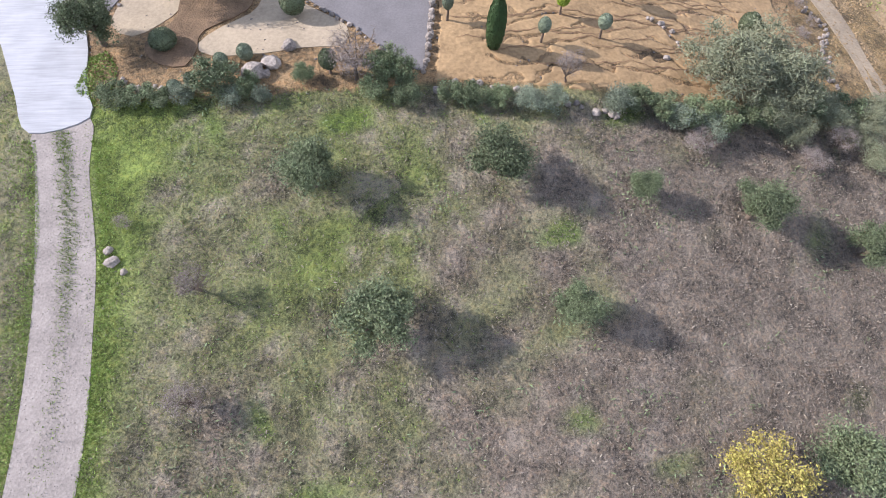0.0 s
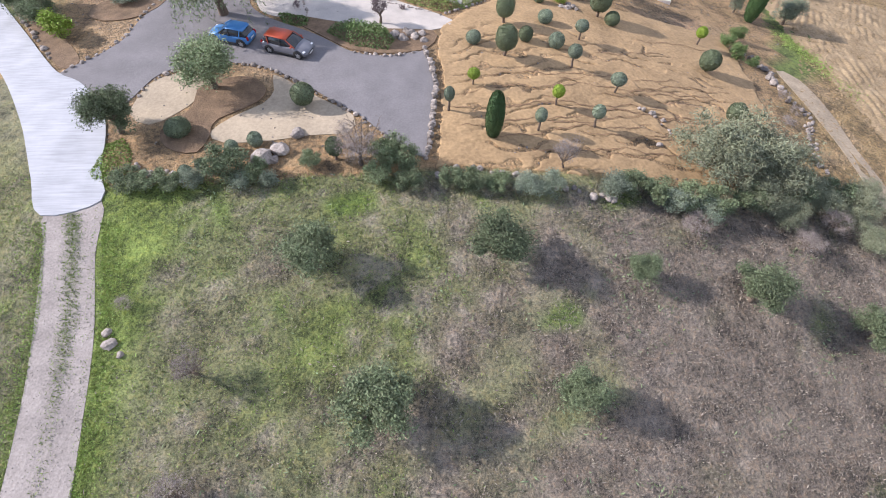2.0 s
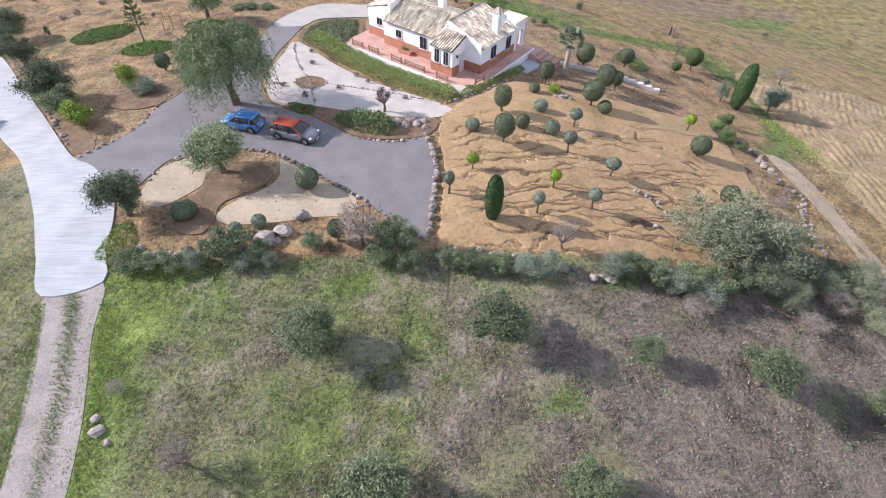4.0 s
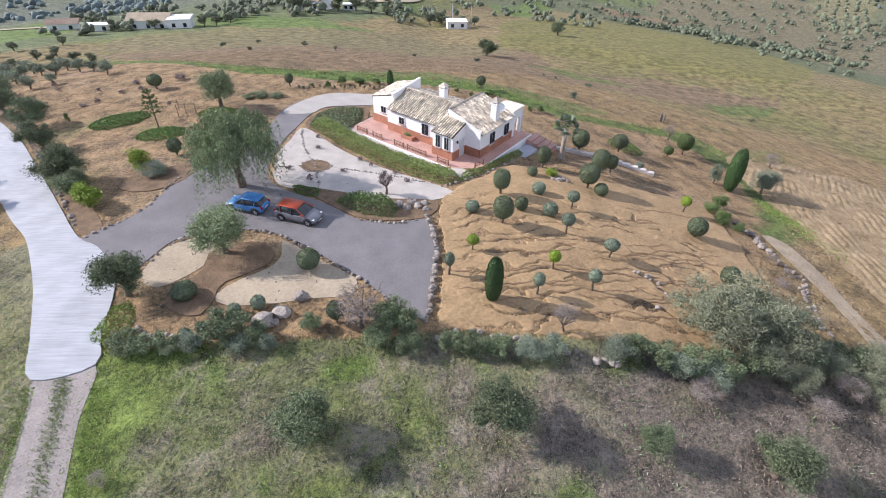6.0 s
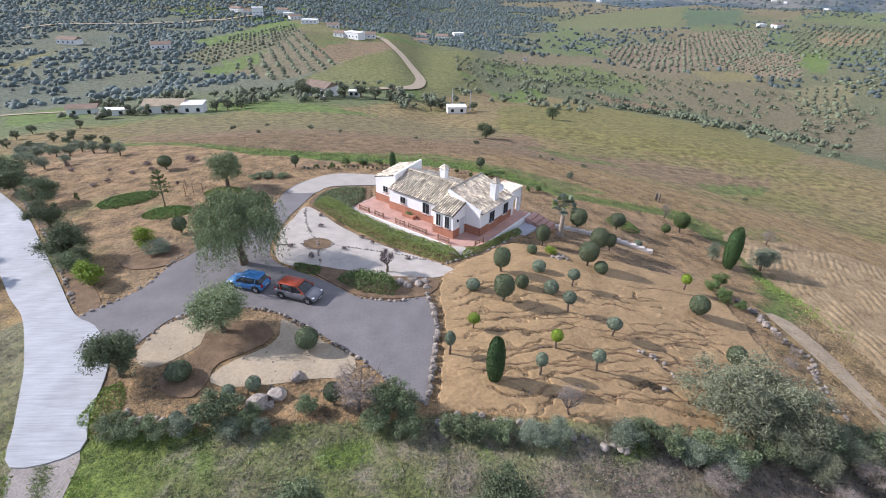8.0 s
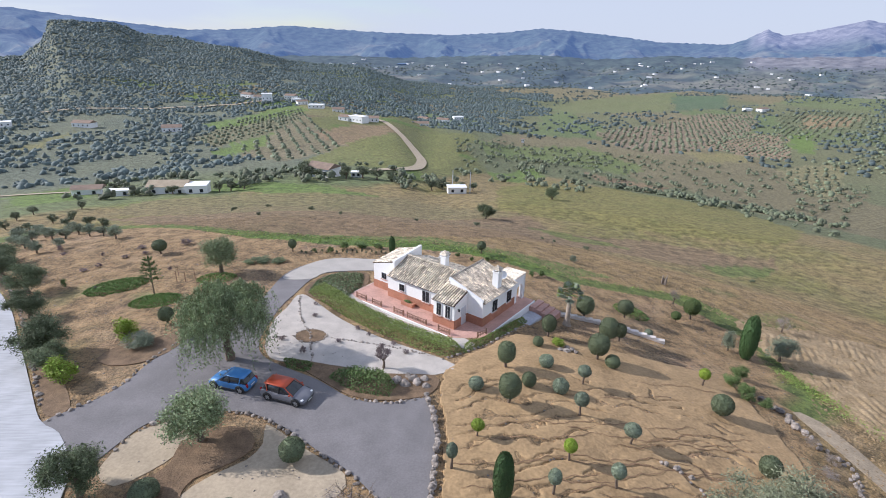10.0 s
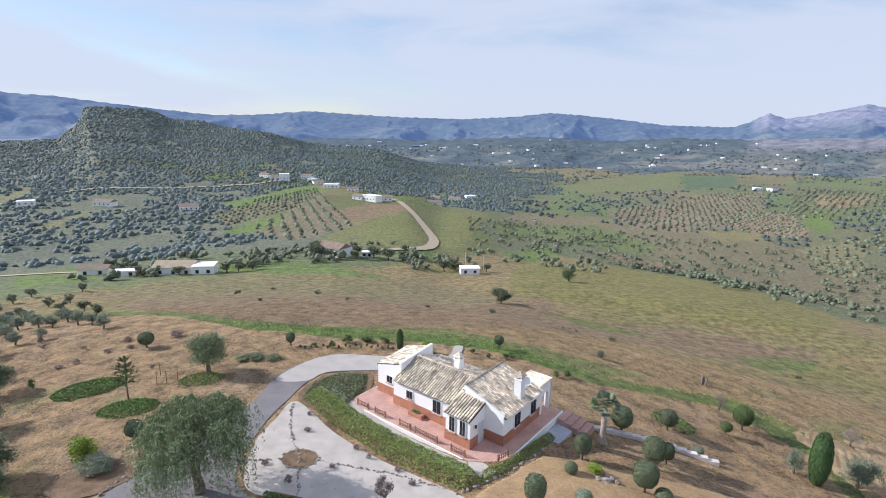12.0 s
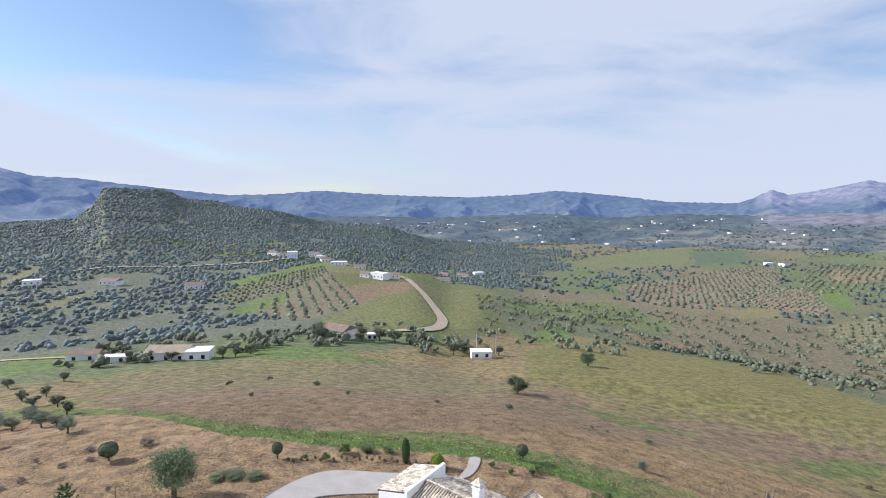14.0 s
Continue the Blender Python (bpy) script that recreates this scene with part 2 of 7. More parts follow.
def inside(px, py, poly):
    """Which of the points lie in the polygon."""
    hit = np.zeros(px.shape, bool)
    for (x1, y1), (x2, y2) in zip(poly, poly[1:] + poly[:1]):
        if y1 == y2:
            continue
        cross = ((y1 > py) != (y2 > py)) & (px < (x2 - x1) * (py - y1) / (y2 - y1) + x1)
        hit ^= cross
    return hit


def curve_points(pts, step=0.6, closed=False):
    """A smooth line through the points."""
    p = [Vector(v) for v in pts]
    n = len(p)
    out = []
    for i in range(n if closed else n - 1):
        a, b = p[i], p[(i + 1) % n]
        before = p[i - 1] if closed or i else a * 2 - b
        after = p[(i + 2) % n] if closed or i + 2 < n else b * 2 - a
        count = max(2, int((b - a).length / step))
        for k in range(count):
            t = k / count
            out.append(0.5 * (2 * a + (b - before) * t + (2 * before - 5 * a + 4 * b - after) * t * t + (3 * a - before - 3 * b + after) * t ** 3))
    if not closed:
        out.append(p[-1])
    return out


def sheet(name, outline, material, lift, label, step=0.8, kind="structure", smooth_edge=True):
    """A surface laid on the ground inside an outline, with a thin edge."""
    edge = curve_points(outline, step, True) if smooth_edge else [Vector(v) for v in outline]
    bm = bmesh.new()
    ring = [bm.verts.new((p.x, p.y, 0)) for p in edge]
    face = bm.faces.new(ring)
    bmesh.ops.triangulate(bm, faces=[face])
    xs, ys = [p.x for p in edge], [p.y for p in edge]
    for axis, lo, hi in ((0, min(xs), max(xs)), (1, min(ys), max(ys))):
        cut = math.floor(lo)
        while cut < hi:
            normal = (1, 0, 0) if axis == 0 else (0, 1, 0)
            bmesh.ops.bisect_plane(bm, geom=bm.verts[:] + bm.edges[:] + bm.faces[:], plane_co=[c * (cut + 0.013) for c in normal], plane_no=normal)
            cut += 1.25
    for f in bm.faces:
        if f.normal.z < 0:
            f.normal_flip()
    v = np.array([w.co[:2] for w in bm.verts])
    z = land(v[:, 0], v[:, 1]) + lift
    for w, h in zip(bm.verts, z):
        w.co.z = h
    rim = [e for e in bm.edges if e.is_boundary]
    made = bmesh.ops.extrude_edge_only(bm, edges=rim)["geom"]
    for w in made:
        if isinstance(w, bmesh.types.BMVert):
            w.co.z -= lift + 0.12
    ob = new(name, from_bm(name, bm, material))
    return tagged(ob, label, name.replace("_", " "), kind=kind)


def box_bm(bm, x0, y0, z0, x1, y1, z1):
    vs = bmesh.ops.create_cube(bm, size=1.0)["verts"]
    for v in vs:
        v.co = Vector(((x0 + x1) / 2 + v.co.x * (x1 - x0), (y0 + y1) / 2 + v.co.y * (y1 - y0), (z0 + z1) / 2 + v.co.z * (z1 - z0)))
    return vs


def box(name, x0, y0, z0, x1, y1, z1, material, bevel=0.02):
    bm = bmesh.new()
    box_bm(bm, x0, y0, z0, x1, y1, z1)
    if bevel:
        bmesh.ops.bevel(bm, geom=bm.edges[:], offset=bevel, segments=1, affect="EDGES")
    return from_bm(name, bm, material)


def tube(bm, pts, radii, sides=6):
    """A tapered branch along points."""
    rings = []
    for i, p in enumerate(pts):
        d = (pts[min(i + 1, len(pts) - 1)] - pts[max(i - 1, 0)]).normalized()
        a = d.orthogonal().normalized()
        b = d.cross(a)
        rings.append([bm.verts.new(p + (a * math.cos(k * math.tau / sides) + b * math.sin(k * math.tau / sides)) * radii[i]) for k in range(sides)])
    for r, s in zip(rings, rings[1:]):
        for k in range(sides):
            bm.faces.new((r[k], r[(k + 1) % sides], s[(k + 1) % sides], s[k]))
    bm.faces.new(rings[-1])


def leaves(rng, centres, size, droop=0.0, slim=0.5):
    """Leaf blades, four corners each, at the centres."""
    n = len(centres)
    d = rng.normal(size=(n, 3))
    d[:, 2] -= droop
    d /= np.linalg.norm(d, axis=1)[:, None]
    s = np.cross(d, rng.normal(size=(n, 3)))
    s /= np.linalg.norm(s, axis=1)[:, None]
    k = size * rng.uniform(0.6, 1.4, (n, 1))
    v = np.stack([centres - d * k, centres - s * k * slim, centres + d * k, centres + s * k * slim], 1).reshape(-1, 3)
    return v, np.arange(4 * n).reshape(-1, 4)


def crown_mesh(name, seed, material, count, size, clumps=14, hollow=0.55, droop=0.0, flatten=1.0, spread=0.42, slim=0.5):
    """A loose crown in a unit ball (width 1, height 1, foot at 0): clumps of leaves with gaps and an uneven outline."""
    rng = np.random.default_rng(seed)
    heads = rng.normal(size=(clumps, 3))
    heads /= np.linalg.norm(heads, axis=1)[:, None]
    heads *= rng.uniform(0.15, 0.36, (clumps, 1))
    rad = rng.uniform(0.10, 0.22, clumps) * spread / 0.42
    pick = rng.integers(0, clumps, count)
    d = rng.normal(size=(count, 3))
    d /= np.linalg.norm(d, axis=1)[:, None]
    c = heads[pick] + d * (rad[pick] * rng.uniform(hollow, 1.0, count))[:, None]
    c[:, 2] = c[:, 2] * flatten + 0.5
    if droop:
        c[:, 2] -= droop * rng.uniform(0, 1, count) ** 1.5 * np.clip(np.hypot(c[:, 0], c[:, 1]) / 0.45, 0, 1)
    v, f = leaves(rng, c, size, droop * 3, slim)
    return mesh(name, v, f, material)


def weeping_mesh(name, seed, material, strands, per, size):
    """A weeping crown in a unit ball: strands of leaves that hang from arching limbs, with gaps between."""
    rng = np.random.default_rng(seed)
    limbs = 17
    a = np.arange(limbs) * 2.4 + rng.uniform(-0.4, 0.4, limbs)
    out = np.sqrt(np.linspace(0.0, 1.0, limbs)) * 0.40
    high = 0.93 - 0.75 * out ** 1.5 - rng.uniform(0, 0.10, limbs)
    pick = rng.integers(0, limbs, strands)
    sx = np.cos(a[pick]) * out[pick] + rng.normal(0, 0.075, strands)
    sy = np.sin(a[pick]) * out[pick] + rng.normal(0, 0.075, strands)
    sz = high[pick] - 0.9 * ((sx - np.cos(a[pick]) * out[pick]) ** 2 + (sy - np.sin(a[pick]) * out[pick]) ** 2) ** 0.5
    length = rng.uniform(0.10, 0.55, strands) * (0.45 + 1.3 * out[pick])
    t = rng.uniform(0, 1, (strands, per))
    far = 1 + 0.12 * t
    c = np.stack([sx[:, None] * far, sy[:, None] * far, np.maximum(sz[:, None] - length[:, None] * t, 0.02)], 2) + rng.normal(0, 0.009, (strands, per, 3))
    v, f = leaves(rng, c.reshape(-1, 3), size, 1.6, 0.32)
    return mesh(name, v, f, material)


def clipped_mesh(name, seed, material, count=2600, size=0.028, shape=2.0, tall=1.0):
    """A shorn crown: a dense skin of small leaves over a dark core."""
    rng = np.random.default_rng(seed)
    d = rng.normal(size=(count, 3))
    d /= np.linalg.norm(d, axis=1)[:, None]
    q = np.abs(d) ** shape
    r = 0.5 / (q.sum(1) ** (1 / shape))
    r = r * (1 + 0.035 * np.sin(5 * d[:, 0] + seed) * np.cos(4 * d[:, 1] - seed) + rng.uniform(-0.05, 0.02, count))
    v, f = leaves(rng, d * r[:, None] + (0, 0, 0.5), size, 0, 0.7)
    bm = bmesh.new()
    bmesh.ops.create_icosphere(bm, subdivisions=3, radius=0.5)
    core = np.array([w.co[:] for w in bm.verts])
    u = core / np.linalg.norm(core, axis=1)[:, None]
    core = u * (0.465 / ((np.abs(u) ** shape).sum(1) ** (1 / shape)))[:, None] + (0, 0, 0.5)
    faces = [[w.index for w in face.verts] for face in bm.faces]
    bm.free()
    n = len(v)
    return mesh(name, np.concatenate([v, core]), f.tolist() + [[i + n for i in face] for face in faces], material)


def trunk_mesh(name, seed, height, radius, limbs, reach, material, lean=0.05, twigs=0):
    """A tapered trunk with forking limbs."""
    rng = random.Random(seed)
    bm = bmesh.new()
    top = Vector((rng.uniform(-lean, lean), rng.uniform(-lean, lean), height))
    mid = top * 0.5 + Vector((rng.uniform(-lean, lean), rng.uniform(-lean, lean), 0))
    tube(bm, [Vector((0, 0, -0.15)), Vector((0, 0, 0.05)), mid, top], [radius * 1.5, radius * 1.15, radius * 0.9, radius * 0.75], 7)
    for i in range(limbs):
        a = i * math.tau / max(1, limbs) + rng.uniform(-0.4, 0.4)
        out = Vector((math.cos(a), math.sin(a), 0)) * reach * rng.uniform(0.6, 1.0)
        start = mid.lerp(top, rng.uniform(0.4, 1.0))
        end = start + out + Vector((0, 0, reach * rng.uniform(0.6, 1.2)))
        bend = start.lerp(end, 0.5) + Vector((0, 0, reach * 0.12)) + out * 0.1
        tube(bm, [start, bend, end], [radius * 0.6, radius * 0.4, radius * 0.15], 5)
        for _ in range(twigs):
            s = bend.lerp(end, rng.uniform(0.0, 1.0)) if rng.random() < 0.7 else start.lerp(bend, rng.uniform(0.3, 1))
            e = s + Vector((rng.gauss(0, 1), rng.gauss(0, 1), abs(rng.gauss(0.5, 0.8)))).normalized() * reach * rng.uniform(0.25, 0.6)
            m2 = s.lerp(e, 0.5) + Vector((rng.gauss(0, 1), rng.gauss(0, 1), 0)) * reach * 0.05
            tube(bm, [s, m2, e], [radius * 0.2, radius * 0.13, radius * 0.05], 3)
            for _ in range(3):
                s2 = m2.lerp(e, rng.random())
                e2 = s2 + Vector((rng.gauss(0, 1), rng.gauss(0, 1), rng.gauss(0.3, 0.8))).normalized() * reach * rng.uniform(0.12, 0.3)
                tube(bm, [s2, e2], [radius * 0.09, radius * 0.04], 3)
    return from_bm(name, bm, material, False)


def stone_mesh(seed):
    rng = random.Random(seed)
    bm = bmesh.new()
    bmesh.ops.create_icosphere(bm, subdivisions=2, radius=0.5)
    off = Vector((rng.random() * 9, rng.random() * 9, rng.random() * 9))
    for v in bm.verts:
        n = v.co.normalized()
        k = 1 + 0.45 * noise.noise(n * 1.3 + off) + 0.15 * noise.noise(n * 4 + off)
        v.co = Vector((n.x * 0.5 * k, n.y * 0.42 * k, n.z * 0.36 * k + 0.22))
    return from_bm("stone", bm, STONE)


STONES = [stone_mesh(i) for i in range(7)]


def stones(parent, line, step, size, rng, spread=0.1, high=1.0, rows=1):
    """Loose stones laid along a line, each one an object."""
    pts = curve_points(line, step)
    for p in pts:
        for row in range(rows):
            s = size * 0.82 * rng.uniform(0.5, 1.35)
            x, y = p.x + rng.uniform(-spread, spread), p.y + rng.uniform(-spread, spread)
            z = ground_z(x, y) - parent.location.z + row * size * 0.35
            part("stone", rng.choice(STONES), parent, "", (x - parent.location.x, y - parent.location.y, z), (s, s * rng.uniform(0.8, 1.2), s * high * rng.uniform(0.8, 1.3)), rng.uniform(0, 6.28))


# ---- terrain ----
def soft(u, s):
    return s * np.logaddexp(0, u / s)


def hill_top(x, y):
    """Height of the near ground: a flat hilltop that falls away on all sides."""
    x, y = np.asarray(x, float), np.asarray(y, float)
    r = 1 + np.hypot(x, y) / 80
    z = (-0.2833 - 0.1904 * soft(x - 9, 3) - 0.0775 * soft(-x - 26, 4) - 0.0587 * soft(y - 6, 3) - 0.1094 * soft(y - 60, 15)
         - 0.1454 * soft(-y - 14, 2) - 0.034 * soft(y - 4, 3) * soft(x - 8, 4) / 50 / r + 0.0718 * soft(-x - 12, 4) * soft(y - 6, 4) / 50 / r)
    for u, v, w, a in ((6, 20, 14, -0.8), (36, 18, 15, -1.4), (12, 85, 30, -2.6), (-2, 16.5, 8, -0.6)):
        z = z + a * np.exp(-((x - u) ** 2 + (y - v) ** 2) / w ** 2)
    return z


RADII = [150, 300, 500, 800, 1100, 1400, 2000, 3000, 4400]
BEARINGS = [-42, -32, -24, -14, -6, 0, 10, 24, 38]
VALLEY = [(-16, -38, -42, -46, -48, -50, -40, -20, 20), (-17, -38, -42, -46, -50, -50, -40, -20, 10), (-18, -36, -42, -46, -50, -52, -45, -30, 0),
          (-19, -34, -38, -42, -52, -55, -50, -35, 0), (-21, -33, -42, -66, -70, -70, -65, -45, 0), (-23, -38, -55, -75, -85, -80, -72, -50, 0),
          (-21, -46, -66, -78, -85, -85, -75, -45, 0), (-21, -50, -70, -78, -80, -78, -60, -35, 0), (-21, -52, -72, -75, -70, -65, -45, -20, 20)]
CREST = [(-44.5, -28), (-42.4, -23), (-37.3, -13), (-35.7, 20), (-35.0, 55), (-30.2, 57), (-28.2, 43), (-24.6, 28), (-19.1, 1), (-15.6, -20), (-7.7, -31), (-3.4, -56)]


def smooth(a, b, v):
    k = np.clip((v - a) / (b - a), 0, 1)
    return k * k * (3 - 2 * k)


def bumps(x, y, size, seed=0.0):
    """Cheap rolling noise, about -1 to 1."""
    x, y, s = x / size, y / size, seed
    return (np.sin(x + 1.7 * np.sin(0.9 * y + s)) * np.cos(0.8 * y + 1.3 * np.sin(1.1 * x + 2 * s))
            + 0.5 * np.sin(2.3 * x - 1.9 * y + 1.5 * np.sin(1.7 * y + s)) + 0.25 * np.sin(4.7 * x + 5.3 * y + 2 * np.sin(3.1 * x - s))) / 1.75


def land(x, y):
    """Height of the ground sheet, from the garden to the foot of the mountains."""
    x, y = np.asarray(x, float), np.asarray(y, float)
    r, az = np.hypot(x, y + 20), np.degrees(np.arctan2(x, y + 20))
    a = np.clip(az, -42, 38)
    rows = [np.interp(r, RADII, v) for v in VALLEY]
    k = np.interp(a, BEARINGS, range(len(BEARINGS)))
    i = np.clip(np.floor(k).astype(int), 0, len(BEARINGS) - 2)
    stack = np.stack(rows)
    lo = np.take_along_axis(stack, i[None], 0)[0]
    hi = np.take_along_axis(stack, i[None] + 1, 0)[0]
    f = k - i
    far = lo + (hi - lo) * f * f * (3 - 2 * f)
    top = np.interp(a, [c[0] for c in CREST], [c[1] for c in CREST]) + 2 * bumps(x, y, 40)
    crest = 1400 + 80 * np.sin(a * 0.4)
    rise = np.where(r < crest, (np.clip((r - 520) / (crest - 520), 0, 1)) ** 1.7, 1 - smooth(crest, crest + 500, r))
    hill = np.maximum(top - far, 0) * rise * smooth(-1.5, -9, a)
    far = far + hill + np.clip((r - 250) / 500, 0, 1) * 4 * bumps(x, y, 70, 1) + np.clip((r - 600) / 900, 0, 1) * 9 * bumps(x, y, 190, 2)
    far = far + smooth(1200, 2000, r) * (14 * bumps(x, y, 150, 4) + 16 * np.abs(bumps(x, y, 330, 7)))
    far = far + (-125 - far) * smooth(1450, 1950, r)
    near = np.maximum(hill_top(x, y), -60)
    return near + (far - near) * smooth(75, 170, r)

# ---- the ground sheet ----
GARDEN = [(-21.5, -15.5), (-22.6, -13.0), (-24.8, -7.6), (-30, -3), (-42, 10.3), (-58, 26.7), (-82, 50), (-78, 62), (-50, 54), (-30, 43), (-18, 41), (3, 39.6),
          (19, 32), (36, 34), (42, 25), (41, 15), (34, 2), (31, -8), (24, -13.2), (0, -13.9), (-12, -15)]


FIELDS = []


def field_patch(colour, *outline):
    """One field of the valley, with its own crop or soil colour."""
    FIELDS.append((colour, list(outline)))
    return list(outline)


PASTURE, BRIGHT, EARTH, STUBBLE, DRYGREEN = (0.185, 0.19, 0.065), (0.14, 0.205, 0.05), (0.25, 0.175, 0.105), (0.225, 0.185, 0.095), (0.20, 0.19, 0.08)
# the spur with the road
SPUR_ROWS = field_patch((0.22, 0.185, 0.115), (-125, 283), (-127, 469), (-60, 301), (-74, 239), (-84, 230))
SPUR_TOP = field_patch((0.19, 0.175, 0.10), (-172, 332), (-181, 454), (-144, 519), (-127, 469), (-124, 365), (-141, 298))
field_patch(DRYGREEN, (-168, 590), (-120, 560), (-80, 470), (-127, 469), (-144, 519))
field_patch(BRIGHT, (-205, 422), (-161, 581), (-136, 503), (-171, 382))
field_patch(BRIGHT, (-138, 275), (-135, 325), (-124, 357), (-112, 299), (-122, 265))
field_patch(EARTH, (-94, 361), (-70, 427), (-44, 439), (-37, 383), (-60, 301), (-79, 321))
field_patch(PASTURE, (-71, 232), (-60, 301), (-36, 383), (-15, 229), (-21, 202), (-59, 210))
field_patch(DRYGREEN, (-269, 295), (-292, 382), (-269, 349), (-256, 291))
field_patch(DRYGREEN, (-396, 409), (-446, 510), (-404, 464), (-365, 375))
# green land round the farms
field_patch(BRIGHT, (-82, 160), (-41, 147), (-18, 129), (-57, 127), (-77, 136))
field_patch(BRIGHT, (-155, 146), (-133, 179), (-114, 144), (-115, 117), (-124, 112))
# pastures and groves east of the road
field_patch(PASTURE, (-16, 469), (42, 509), (17, 334), (3, 229), (-8, 235))
field_patch((0.15, 0.19, 0.065), (37, 453), (156, 515), (175, 393), (133, 328), (73, 362), (36, 366))
field_patch(BRIGHT, (28, 252), (67, 317), (63, 266), (41, 214), (28, 216))
field_patch(EARTH, (100, 320), (146, 282), (128, 253), (98, 285))
GROVE_A = field_patch((0.26, 0.20, 0.14), (201, 638), (471, 914), (571, 926), (402, 643), (235, 485), (197, 501))
GROVE_B = field_patch((0.30, 0.22, 0.15), (296, 563), (412, 660), (461, 662), (351, 475), (315, 509))
field_patch((0.25, 0.22, 0.10), (254, 518), (319, 511), (305, 469), (249, 442))
field_patch(BRIGHT, (454, 647), (521, 697), (395, 506), (389, 530))
field_patch((0.29, 0.21, 0.12), (639, 899), (702, 852), (614, 742), (516, 713))
GROVE_C = field_patch((0.25, 0.225, 0.12), (321, 442), (394, 466), (300, 330), (251, 286), (283, 373))
field_patch((0.17, 0.185, 0.085), (220, 1074), (405, 1259), (602, 1356), (438, 977), (243, 916))
field_patch((0.10, 0.15, 0.085), (567, 1275), (721, 1305), (565, 1015), (442, 953))
# the open fields behind the house
field_patch((0.215, 0.195, 0.065), (28, 190), (97, 254), (141, 208), (133, 141), (96, 95), (51, 103), (19, 115))
field_patch(STUBBLE, (-85, 88), (-85, 112), (-54, 124), (-9, 132), (24, 109), (-13, 80), (-47, 79))
field_patch((0.235, 0.165, 0.10), (-78, 82), (-13, 79), (27, 110), (30, 90), (64, 92), (87, 85), (78, 73), (36, 64), (7, 50), (-31, 44), (-51, 56))
field_patch((0.13, 0.18, 0.05), (-32, 44), (-1, 48), (10, 43), (23, 41), (29, 39), (14, 33), (6, 37), (-15, 39), (-24, 38))
field_patch((0.15, 0.185, 0.055), (60, 72), (83, 79), (75, 70), (61, 64))
field_patch((0.16, 0.18, 0.055), (24, 94), (35, 90), (47, 78), (32, 75))


